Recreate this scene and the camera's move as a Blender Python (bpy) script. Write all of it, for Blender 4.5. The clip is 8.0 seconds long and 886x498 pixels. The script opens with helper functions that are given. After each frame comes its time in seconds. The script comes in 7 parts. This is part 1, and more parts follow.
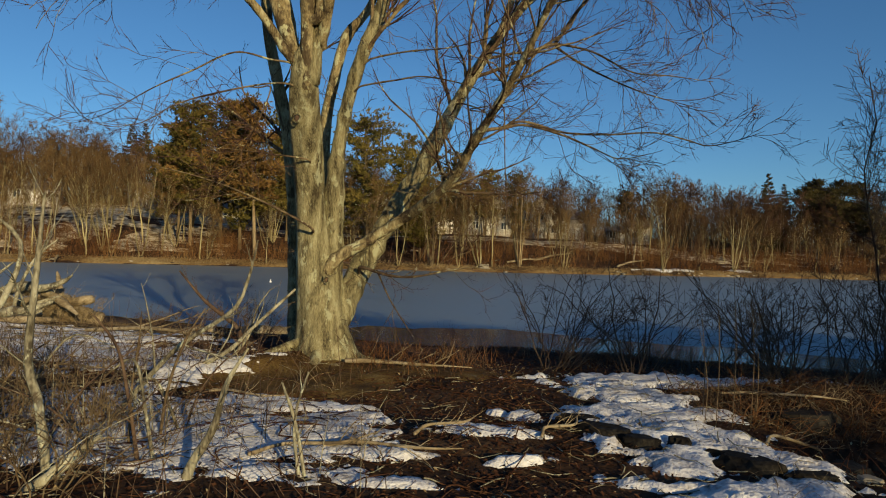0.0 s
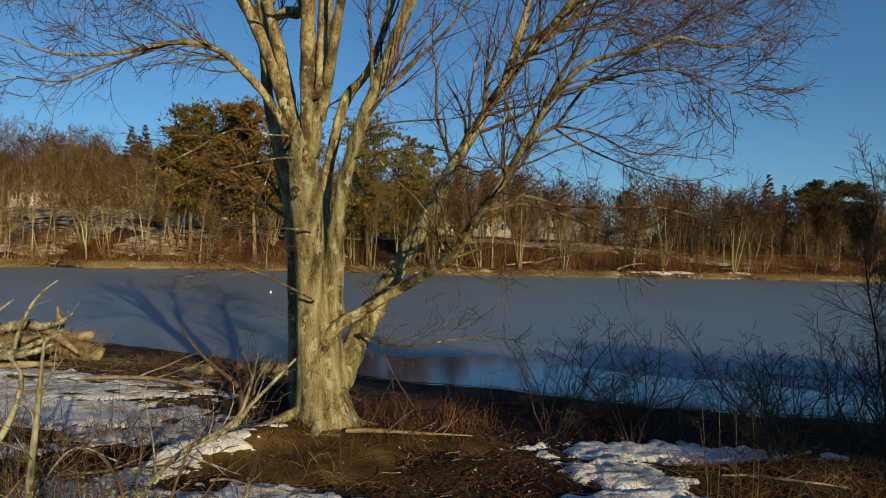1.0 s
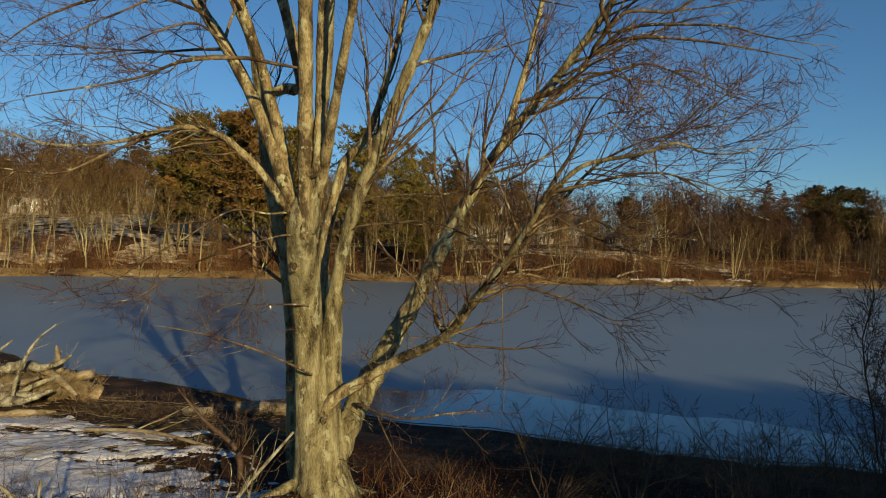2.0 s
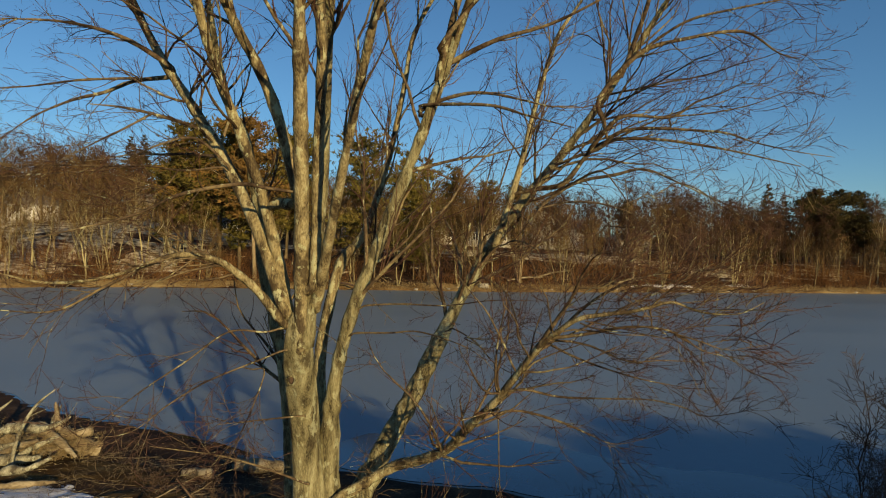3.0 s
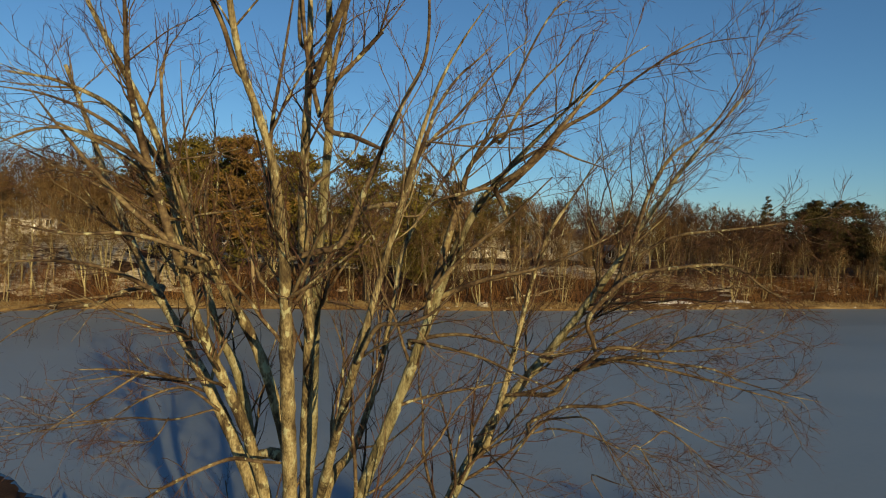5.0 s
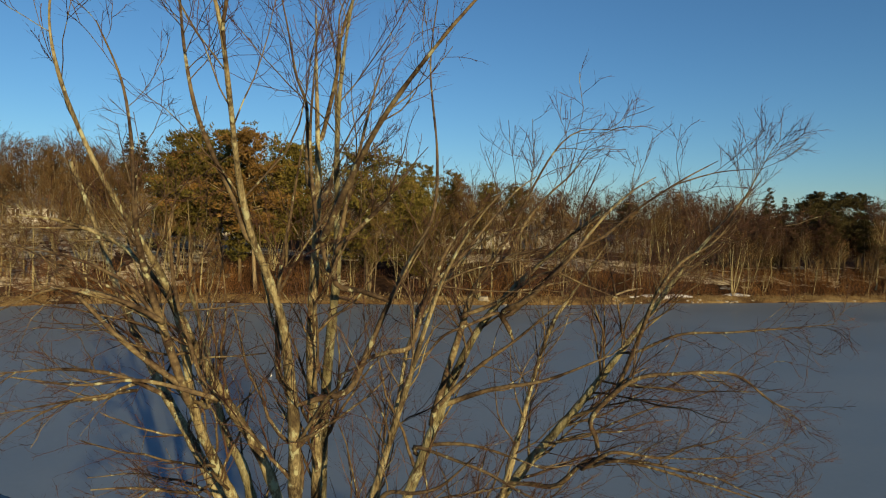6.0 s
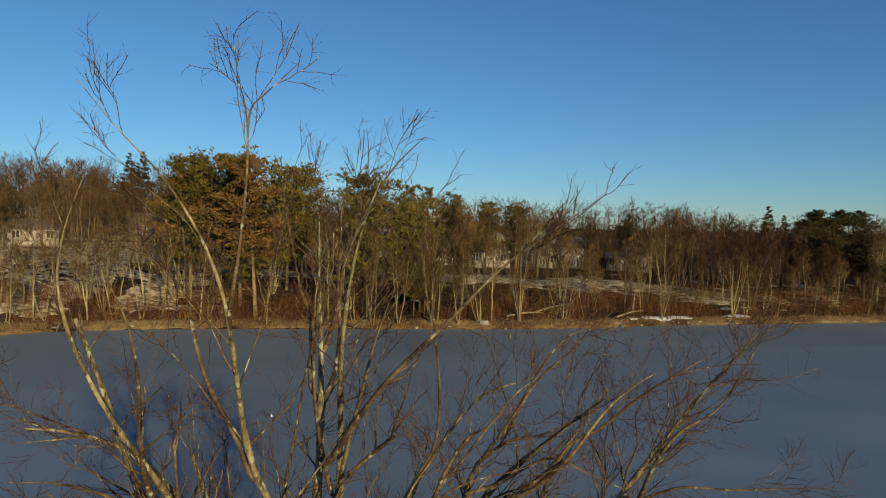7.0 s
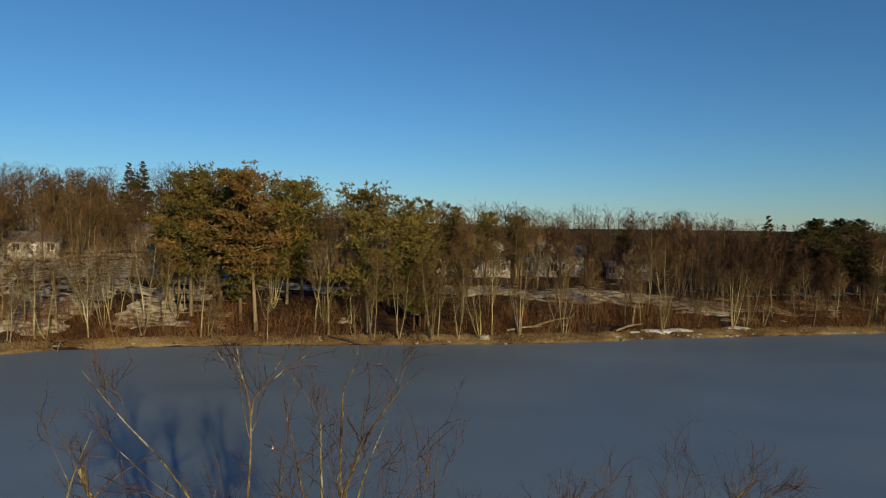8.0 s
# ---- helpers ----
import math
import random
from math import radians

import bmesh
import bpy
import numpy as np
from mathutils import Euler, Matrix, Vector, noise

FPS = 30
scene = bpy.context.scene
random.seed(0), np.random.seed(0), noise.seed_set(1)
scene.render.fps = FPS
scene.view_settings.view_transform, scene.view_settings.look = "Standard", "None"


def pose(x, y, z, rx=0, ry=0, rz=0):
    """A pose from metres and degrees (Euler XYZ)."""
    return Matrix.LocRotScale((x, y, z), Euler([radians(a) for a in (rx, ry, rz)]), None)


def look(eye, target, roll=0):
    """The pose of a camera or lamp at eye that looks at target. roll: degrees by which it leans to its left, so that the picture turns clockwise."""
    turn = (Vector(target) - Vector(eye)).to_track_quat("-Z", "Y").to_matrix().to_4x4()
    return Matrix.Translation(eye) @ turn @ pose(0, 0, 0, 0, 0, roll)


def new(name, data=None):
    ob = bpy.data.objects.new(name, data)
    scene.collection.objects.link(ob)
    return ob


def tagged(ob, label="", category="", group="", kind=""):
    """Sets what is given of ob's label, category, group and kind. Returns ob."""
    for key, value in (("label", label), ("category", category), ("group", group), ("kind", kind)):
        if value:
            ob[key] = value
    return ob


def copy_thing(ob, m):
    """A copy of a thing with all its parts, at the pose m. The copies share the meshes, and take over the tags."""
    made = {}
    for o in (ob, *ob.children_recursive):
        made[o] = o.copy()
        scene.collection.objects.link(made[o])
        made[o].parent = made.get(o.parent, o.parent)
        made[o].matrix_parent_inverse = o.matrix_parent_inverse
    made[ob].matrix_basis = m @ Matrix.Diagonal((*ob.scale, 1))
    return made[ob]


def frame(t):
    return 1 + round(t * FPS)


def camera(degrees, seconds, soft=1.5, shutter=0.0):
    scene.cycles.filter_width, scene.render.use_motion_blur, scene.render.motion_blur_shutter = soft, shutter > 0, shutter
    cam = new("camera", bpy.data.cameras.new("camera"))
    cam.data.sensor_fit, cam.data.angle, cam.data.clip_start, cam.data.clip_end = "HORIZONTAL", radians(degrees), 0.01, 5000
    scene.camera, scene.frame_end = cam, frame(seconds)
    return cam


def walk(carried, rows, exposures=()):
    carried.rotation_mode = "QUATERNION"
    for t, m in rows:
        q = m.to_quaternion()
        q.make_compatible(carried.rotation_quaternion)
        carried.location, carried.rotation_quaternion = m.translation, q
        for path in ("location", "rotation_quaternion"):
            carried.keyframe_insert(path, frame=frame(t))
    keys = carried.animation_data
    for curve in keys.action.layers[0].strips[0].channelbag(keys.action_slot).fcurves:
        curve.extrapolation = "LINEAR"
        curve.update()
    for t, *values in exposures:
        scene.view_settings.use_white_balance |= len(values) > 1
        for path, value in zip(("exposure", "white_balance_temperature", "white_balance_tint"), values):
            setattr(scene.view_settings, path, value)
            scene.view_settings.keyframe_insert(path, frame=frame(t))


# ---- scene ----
cam = camera(70.0, 8.0, 1.1, 0.0)
PATH = [
    (0.0, 0.000, 2.306, 0.44, 1.53), (0.5, -0.014, 2.831, 0.21, 1.47), (1.0, -0.027, 3.324, 0.07, 1.44),
    (1.5, -0.023, 3.798, 0.08, 1.43), (2.0, -0.022, 4.330, 0.10, 1.41), (2.5, -0.025, 4.989, 0.07, 1.33),
    (3.0, -0.011, 5.878, -0.19, 1.19), (3.5, 0.006, 6.740, -0.45, 1.05), (4.0, 0.035, 7.530, -0.36, 0.97),
    (4.5, 0.066, 8.392, -0.55, 0.99), (5.0, 0.080, 9.270, -0.74, 1.10), (5.5, 0.053, 10.145, -1.52, 1.20),
    (6.0, -0.030, 11.070, -2.45, 1.22), (6.3, -0.071, 11.690, -2.70, 1.21), (6.5, -0.080, 12.150, -2.54, 1.18),
    (7.0, -0.096, 13.357, -1.80, 1.00), (7.5, -0.096, 14.553, -1.88, 0.85), (8.0, -0.131, 15.740, -2.01, 0.76),
]
walk(cam, [(t, pose(x, 0, z, 90 + pitch) @ pose(0, 0, 0, 0, 0, roll)) for t, x, z, pitch, roll in PATH],
     [(0.0, 0.10, 5950, 2), (2.5, 0.20, 6400, 2), (3.0, 0.22, 6450, 2), (4.0, 0.24, 6500, 2), (5.0, 0.25, 6500, 2), (6.5, 0.18, 6050, 2), (8.0, -0.04, 5650, 2)])

# ---- sky and sun ----
SUN_TURN, SUN_HEIGHT = radians(151.5), radians(13)
world = bpy.data.worlds.new("sky")
scene.world = world
world.use_nodes = True
wn = world.node_tree.nodes
sky = wn.new("ShaderNodeTexSky")
sky.sky_type, sky.sun_disc = "NISHITA", False
sky.sun_elevation, sky.sun_rotation = SUN_HEIGHT, SUN_TURN
sky.air_density, sky.dust_density, sky.ozone_density = 1.0, 0.0, 5.0
world.node_tree.links.new(sky.outputs[0], wn["Background"].inputs[0])
wn["Background"].inputs[1].default_value = 0.092
sun_data = bpy.data.lights.new("sun", "SUN")
sun_data.energy, sun_data.angle, sun_data.color = 5.0, radians(0.55), (1.0, 0.71, 0.36)
sun = new("sun", sun_data)
sun.matrix_world = look((20, -43, 14), (20 - math.sin(SUN_TURN) * 10, -43 - math.cos(SUN_TURN) * 10, 14 - math.tan(SUN_HEIGHT) * 10))

# ---- materials ----


def material(name, stops, scale=4.0, fine=40.0, rough=0.85, bump=0.3, stretch=(1, 1, 1), depth=0.02, each=0.0, metal=0.0, specular=0.12, lift=0.0, blotches=()):
    """Two scales of noise run through a colour ramp of (place, colour) stops, with relief; each: variation from object to object; blotches: (colour, scale, threshold, strength) of lichen or dark moss."""
    m = bpy.data.materials.new(name)
    m.use_nodes = True
    nt = m.node_tree
    n, link = nt.nodes, nt.links.new
    b = n["Principled BSDF"]
    b.inputs["Roughness"].default_value, b.inputs["Metallic"].default_value = rough, metal
    b.inputs["Specular IOR Level"].default_value = specular
    co, mp = n.new("ShaderNodeTexCoord"), n.new("ShaderNodeMapping")
    mp.inputs["Scale"].default_value = stretch
    link(co.outputs["Object"], mp.inputs["Vector"])
    a, c = n.new("ShaderNodeTexNoise"), n.new("ShaderNodeTexNoise")
    a.inputs["Scale"].default_value, a.inputs["Detail"].default_value = scale, 5
    c.inputs["Scale"].default_value, c.inputs["Detail"].default_value = fine, 4
    link(mp.outputs[0], a.inputs["Vector"])
    link(mp.outputs[0], c.inputs["Vector"])
    mix = n.new("ShaderNodeMath")
    mix.operation = "MULTIPLY_ADD"
    link(c.outputs["Fac"], mix.inputs[0])
    mix.inputs[1].default_value = 0.45
    half = n.new("ShaderNodeMath")
    half.operation = "MULTIPLY_ADD"
    link(a.outputs["Fac"], half.inputs[0])
    half.inputs[1].default_value, half.inputs[2].default_value = 0.75, -0.1 + lift
    link(half.outputs[0], mix.inputs[2])
    ramp = n.new("ShaderNodeValToRGB")
    el = ramp.color_ramp.elements
    while len(el) < len(stops):
        el.new(0.5)
    for e, (p, col) in zip(el, stops):
        e.position, e.color = p, (*col, 1)
    link(mix.outputs[0], ramp.inputs[0])
    last = ramp.outputs[0]
    for i, (col, size, edge, strength) in enumerate(blotches):
        spot, gate, over, shift = n.new("ShaderNodeTexNoise"), n.new("ShaderNodeMapRange"), n.new("ShaderNodeMix"), n.new("ShaderNodeMapping")
        shift.inputs["Location"].default_value = (7.3 * (i + 1), 3.1 * i, 1.7)
        shift.inputs["Scale"].default_value = (1, 1, 0.6)
        spot.inputs["Scale"].default_value, spot.inputs["Detail"].default_value, spot.inputs["Roughness"].default_value = size, 4, 0.65
        gate.inputs["From Min"].default_value, gate.inputs["From Max"].default_value, gate.inputs["To Max"].default_value = edge, edge + 0.06, strength
        over.data_type = "RGBA"
        over.inputs["B"].default_value = (*col, 1)
        link(co.outputs["Object"], shift.inputs["Vector"])
        link(shift.outputs[0], spot.inputs["Vector"])
        link(spot.outputs["Fac"], gate.inputs["Value"])
        link(gate.outputs[0], over.inputs["Factor"])
        link(last, over.inputs["A"])
        last = over.outputs["Result"]
    if each:
        info, hsv, span = n.new("ShaderNodeObjectInfo"), n.new("ShaderNodeHueSaturation"), n.new("ShaderNodeMapRange")
        span.inputs["To Min"].default_value, span.inputs["To Max"].default_value = 1 - each, 1 + each
        link(info.outputs["Random"], span.inputs["Value"])
        link(span.outputs[0], hsv.inputs["Value"])
        link(last, hsv.inputs["Color"])
        last = hsv.outputs[0]
    link(last, b.inputs["Base Color"])
    if bump:
        bm = n.new("ShaderNodeBump")
        bm.inputs["Strength"].default_value, bm.inputs["Distance"].default_value = bump, depth
        link(mix.outputs[0], bm.inputs["Height"])
        link(bm.outputs[0], b.inputs["Normal"])
    return m


BARK = material("maple_bark", [(0.34, (0.045, 0.037, 0.021)), (0.43, (0.145, 0.127, 0.07)), (0.54, (0.255, 0.23, 0.126)), (0.70, (0.41, 0.39, 0.24))], 3.4, 38, 0.9, 1.0, (2.8, 2.8, 0.42), 0.06, blotches=[((0.055, 0.043, 0.025), 3.2, 0.55, 0.75), ((0.42, 0.43, 0.28), 6.5, 0.56, 0.75)])
LIMB = material("limb_bark", [(0.36, (0.05, 0.037, 0.022)), (0.45, (0.15, 0.12, 0.066)), (0.56, (0.27, 0.225, 0.12)), (0.69, (0.43, 0.39, 0.23))], 3.4, 28, 0.9, 1.0, (1.8, 1.8, 0.6), 0.035, blotches=[((0.045, 0.031, 0.02), 3.0, 0.54, 0.8), ((0.44, 0.45, 0.28), 8.0, 0.56, 0.8)])
BRANCH = material("branch_bark", [(0.36, (0.03, 0.02, 0.013)), (0.47, (0.085, 0.06, 0.038)), (0.58, (0.16, 0.12, 0.068)), (0.72, (0.29, 0.25, 0.13))], 2.2, 20, 0.9, 0.5, (1, 1, 1), 0.01, blotches=[((0.44, 0.45, 0.28), 9.0, 0.59, 0.8)])
TWIG = material("twig_bark", [(0.3, (0.03, 0.015, 0.013)), (0.5, (0.075, 0.04, 0.03)), (0.7, (0.165, 0.105, 0.064))], 2.0, 18, 0.85, 0)
FAR_BARK = material("far_bark", [(0.3, (0.07, 0.052, 0.03)), (0.5, (0.18, 0.138, 0.078)), (0.7, (0.31, 0.255, 0.15))], 0.8, 6, 0.9, 0.3, (1, 1, 0.3), 0.05, 0.45)
FAR_TWIG = material("far_twigs", [(0.3, (0.056, 0.033, 0.014)), (0.5, (0.120, 0.074, 0.031)), (0.7, (0.205, 0.138, 0.059))], 0.25, 3, 0.9, 0, each=0.4)
PALE_TRUNK = material("pale_trunk_bark", [(0.3, (0.12, 0.098, 0.05)), (0.5, (0.29, 0.25, 0.13)), (0.7, (0.46, 0.42, 0.25))], 0.8, 6, 0.9, 0.3, (1, 1, 0.3), 0.05, 0.3)
SHRUB = material("shrub_bark", [(0.3, (0.042, 0.027, 0.021)), (0.5, (0.092, 0.061, 0.041)), (0.7, (0.165, 0.118, 0.07))], 3, 20, 0.85, 0)
BRUSH = material("far_brush", [(0.3, (0.055, 0.025, 0.010)), (0.5, (0.135, 0.065, 0.025)), (0.7, (0.25, 0.145, 0.056))], 0.25, 1.5, 0.9, 0)
# east-bank twigs and bark: redder, and darkened to carry the shade there
SHADED_TWIG = material("shaded_red_twigs", [(0.3, (0.034, 0.018, 0.011)), (0.5, (0.075, 0.042, 0.025)), (0.7, (0.135, 0.080, 0.045))], 0.25, 3, 0.9, 0, each=0.3)
SHADED_BARK = material("shaded_red_bark", [(0.3, (0.04, 0.03, 0.02)), (0.5, (0.095, 0.073, 0.05)), (0.7, (0.19, 0.155, 0.105))], 0.8, 6, 0.9, 0.3, (1, 1, 0.3), 0.05, 0.5)
TANGLE = material("matted_brush", [(0.3, (0.04, 0.027, 0.017)), (0.5, (0.12, 0.088, 0.05)), (0.7, (0.24, 0.19, 0.115))], 2.0, 16, 0.9, 0)
PALE = material("bare_dead_wood", [(0.36, (0.06, 0.052, 0.036)), (0.47, (0.19, 0.175, 0.122)), (0.58, (0.31, 0.295, 0.21)), (0.72, (0.47, 0.46, 0.35))], 4, 34, 0.9, 0.9, (1.5, 1.5, 0.5), 0.012, blotches=[((0.07, 0.055, 0.038), 5.0, 0.56, 0.8), ((0.46, 0.48, 0.36), 11.0, 0.58, 0.8)])
LOG = material("weathered_log", [(0.3, (0.075, 0.055, 0.034)), (0.5, (0.22, 0.175, 0.105)), (0.7, (0.40, 0.345, 0.235))], 4, 24, 0.9, 0.8, (0.5, 1, 1), 0.02, blotches=[((0.06, 0.045, 0.03), 4.0, 0.56, 0.8)])
STRAW = material("dry_grass", [(0.3, (0.12, 0.08, 0.04)), (0.5, (0.25, 0.19, 0.10)), (0.7, (0.40, 0.33, 0.19))], 1.2, 9, 0.9, 0)
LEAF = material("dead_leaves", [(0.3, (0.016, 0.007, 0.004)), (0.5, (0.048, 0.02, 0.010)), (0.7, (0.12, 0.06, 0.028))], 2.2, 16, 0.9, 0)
NEEDLE = material("pine_needles", [(0.3, (0.038, 0.035, 0.009)), (0.5, (0.11, 0.092, 0.021)), (0.7, (0.215, 0.16, 0.043))], 0.35, 3, 0.8, 0, each=0.35)
NEEDLE_DARK = material("spruce_needles", [(0.3, (0.024, 0.022, 0.009)), (0.5, (0.058, 0.049, 0.018)), (0.7, (0.11, 0.085, 0.032))], 0.35, 3, 0.8, 0, each=0.3)
NEEDLE_RUST = material("rusty_pine_needles", [(0.3, (0.07, 0.042, 0.012)), (0.5, (0.17, 0.10, 0.03)), (0.7, (0.27, 0.165, 0.055))], 0.35, 3, 0.8, 0, each=0.2)
SNOW = material("old_snow", [(0.33, (0.17, 0.14, 0.11)), (0.40, (0.42, 0.40, 0.39)), (0.5, (0.60, 0.60, 0.62)), (0.68, (0.75, 0.76, 0.78))], 2.2, 30, 0.75, 1.0, (1, 1, 1), 0.05, lift=0.03)
# leaf litter, plus the low sun's warm tint mixed into the snow colour
FAR_SNOW = material("littered_sunlit_snow", [(0.38, (0.09, 0.06, 0.03)), (0.46, (0.27, 0.21, 0.125)), (0.56, (0.52, 0.46, 0.33)), (0.74, (0.74, 0.70, 0.59))], 0.9, 7, 0.85, 0.8, (1, 1.6, 1), 0.08)
# almost black, so the rocks read as shaded gaps under the snow
ROCK = material("shade_black_rock", [(0.3, (0.006, 0.005, 0.004)), (0.5, (0.014, 0.012, 0.010)), (0.7, (0.04, 0.036, 0.027))], 4, 30, 0.85, 0.8, (1, 1, 1), 0.03, 0.2)
BOULDER = material("shore_boulder", [(0.3, (0.16, 0.14, 0.11)), (0.5, (0.30, 0.27, 0.21)), (0.7, (0.42, 0.39, 0.31))], 1.5, 9, 0.85, 0.7, (1, 1, 1), 0.05, 0.25)
WHITE = material("white_float", [(0.3, (0.72, 0.72, 0.70)), (0.7, (0.85, 0.85, 0.84))], 6, 30, 0.5, 0.1)
CLAPBOARD = material("pale_clapboard", [(0.3, (0.42, 0.39, 0.33)), (0.5, (0.52, 0.49, 0.42)), (0.7, (0.60, 0.57, 0.50))], 0.5, 5, 0.7, 0.3, (0.2, 0.2, 6), 0.02, 0.18)
SIDING = material("grey_siding", [(0.3, (0.24, 0.23, 0.21)), (0.5, (0.33, 0.31, 0.28)), (0.7, (0.40, 0.38, 0.34))], 0.5, 5, 0.7, 0.3, (0.2, 0.2, 6), 0.02, 0.18)
SHINGLE = material("roof_shingle", [(0.3, (0.10, 0.085, 0.075)), (0.5, (0.17, 0.145, 0.125)), (0.7, (0.24, 0.21, 0.18))], 0.7, 8, 0.9, 0.5, (1, 1, 4), 0.03, 0.3)
BRICK = material("chimney_brick", [(0.3, (0.14, 0.06, 0.04)), (0.5, (0.25, 0.11, 0.07)), (0.7, (0.32, 0.17, 0.11))], 2, 14, 0.9, 0.4)
TRIM = material("white_trim", [(0.3, (0.66, 0.65, 0.62)), (0.7, (0.78, 0.77, 0.74))], 2, 10, 0.6, 0.1)
PANE = material("window_glass", [(0.3, (0.015, 0.018, 0.022)), (0.7, (0.035, 0.04, 0.05))], 0.5, 3, 0.08, 0, specular=0.6)

# ground: wet soil, litter and turf, drawn by place and height
MOSS = material("mossy_earth", [(0.32, (0.018, 0.010, 0.004)), (0.46, (0.055, 0.031, 0.010)), (0.58, (0.105, 0.066, 0.02)), (0.72, (0.18, 0.13, 0.05))], 2.0, 34, 0.95, 0.9, (1, 1, 1), 0.02)
TURF = material("shore_turf", [(0.38, (0.055, 0.032, 0.014)), (0.46, (0.13, 0.08, 0.032)), (0.56, (0.22, 0.15, 0.062)), (0.66, (0.33, 0.25, 0.115))], 0.18, 4, 0.95, 0.8, (1, 1, 1), 0.06)
GROUND = material("bank_soil", [(0.30, (0.010, 0.006, 0.005)), (0.45, (0.027, 0.015, 0.009)), (0.57, (0.055, 0.031, 0.017)), (0.70, (0.115, 0.072, 0.038))], 0.9, 14, 0.95, 0.9, (1, 1, 1), 0.05)


def ice_material():
    m = bpy.data.materials.new("grey_ice")
    m.use_nodes = True
    nt = m.node_tree
    n, link = nt.nodes, nt.links.new
    b = n["Principled BSDF"]
    co = n.new("ShaderNodeTexCoord")
    mp = n.new("ShaderNodeMapping")
    mp.inputs["Scale"].default_value = (0.035, 0.075, 1)
    link(co.outputs["Object"], mp.inputs[0])
    big, small = n.new("ShaderNodeTexNoise"), n.new("ShaderNodeTexNoise")
    big.inputs["Scale"].default_value, big.inputs["Detail"].default_value, big.inputs["Distortion"].default_value = 1.0, 6, 0.6
    small.inputs["Scale"].default_value, small.inputs["Detail"].default_value = 3.0, 6
    link(mp.outputs[0], big.inputs["Vector"])
    link(co.outputs["Object"], small.inputs["Vector"])
    mix = n.new("ShaderNodeMath")
    mix.operation = "MULTIPLY_ADD"
    mix.inputs[1].default_value = 0.2
    link(small.outputs["Fac"], mix.inputs[0])
    link(big.outputs["Fac"], mix.inputs[2])
    ramp = n.new("ShaderNodeValToRGB")
    el = ramp.color_ramp.elements
    el.new(0.5)
    for e, (p, c) in zip(el, [(0.3, (0.135, 0.18, 0.225)), (0.6, (0.172, 0.218, 0.262)), (0.9, (0.215, 0.258, 0.295))]):
        e.position, e.color = p, (*c, 1)
    link(mix.outputs[0], ramp.inputs[0])
    link(ramp.outputs[0], b.inputs["Base Color"])
    rr = n.new("ShaderNodeMapRange")
    rr.inputs["To Min"].default_value, rr.inputs["To Max"].default_value = 0.32, 0.5
    link(big.outputs["Fac"], rr.inputs["Value"])
    link(rr.outputs[0], b.inputs["Roughness"])
    b.inputs["Specular IOR Level"].default_value = 0.22
    bump = n.new("ShaderNodeBump")
    bump.inputs["Strength"].default_value, bump.inputs["Distance"].default_value = 0.15, 0.01
    link(small.outputs["Fac"], bump.inputs["Height"])
    link(bump.outputs[0], b.inputs["Normal"])
    return m


def water_material():
    m = bpy.data.materials.new("open_water")
    m.use_nodes = True
    nt = m.node_tree
    n, link = nt.nodes, nt.links.new
    b = n["Principled BSDF"]
    b.inputs["Base Color"].default_value = (0.012, 0.012, 0.010, 1)
    b.inputs["Roughness"].default_value, b.inputs["IOR"].default_value = 0.03, 1.33
    no, bump = n.new("ShaderNodeTexNoise"), n.new("ShaderNodeBump")
    no.inputs["Scale"].default_value = 1.5
    bump.inputs["Strength"].default_value, bump.inputs["Distance"].default_value = 0.05, 0.01
    link(no.outputs["Fac"], bump.inputs["Height"])
    link(bump.outputs[0], b.inputs["Normal"])
    return m


ICE, WATER = ice_material(), water_material()
# clear ice whose dark blue base also holds the shade beside the bank
SHADED_THIN_ICE = material("shaded_clear_ice", [(0.35, (0.028, 0.045, 0.075)), (0.6, (0.05, 0.075, 0.115))], 0.4, 3, 0.1, 0.1, specular=0.5)

# ---- mesh tools ----


def mesh_of(name, verts, quads=(), tris=(), smooth=True):
    """A mesh from arrays of corners, four-sided and three-sided faces."""
    me = bpy.data.meshes.new(name)
    verts = np.asarray(verts, np.float32)
    quads, tris = np.asarray(quads, np.int32).reshape(-1, 4), np.asarray(tris, np.int32).reshape(-1, 3)
    me.vertices.add(len(verts))
    me.vertices.foreach_set("co", verts.ravel())
    loops = np.concatenate([quads.ravel(), tris.ravel()])
    me.loops.add(len(loops))
    me.loops.foreach_set("vertex_index", loops)
    me.polygons.add(len(quads) + len(tris))
    starts = np.concatenate([np.arange(len(quads)) * 4, len(quads) * 4 + np.arange(len(tris)) * 3])
    me.polygons.foreach_set("loop_start", starts.astype(np.int32))
    me.update(calc_edges=True)
    me.validate()
    me.polygons.foreach_set("use_smooth", np.full(len(me.polygons), smooth))
    return me


def part(name, me, mat, parent=None, label="", kind=""):
    if isinstance(me, bmesh.types.BMesh):
        data = bpy.data.meshes.new(name)
        me.to_mesh(data)
        me.free()
        me = data
    if not me.materials:
        me.materials.append(mat)
    ob = new(name, me)
    ob.parent = parent
    return tagged(ob, label, kind=kind)


def thing(name, label, category, place=(0, 0, 0), group="", kind="", turn=0.0):
    ob = new(name)
    ob.empty_display_size = 0.2
    ob.matrix_world = pose(*place, 0, 0, turn)
    return tagged(ob, label, category, group, kind)


def unit(v):
    return v / np.maximum(np.linalg.norm(v, axis=-1, keepdims=True), 1e-9)


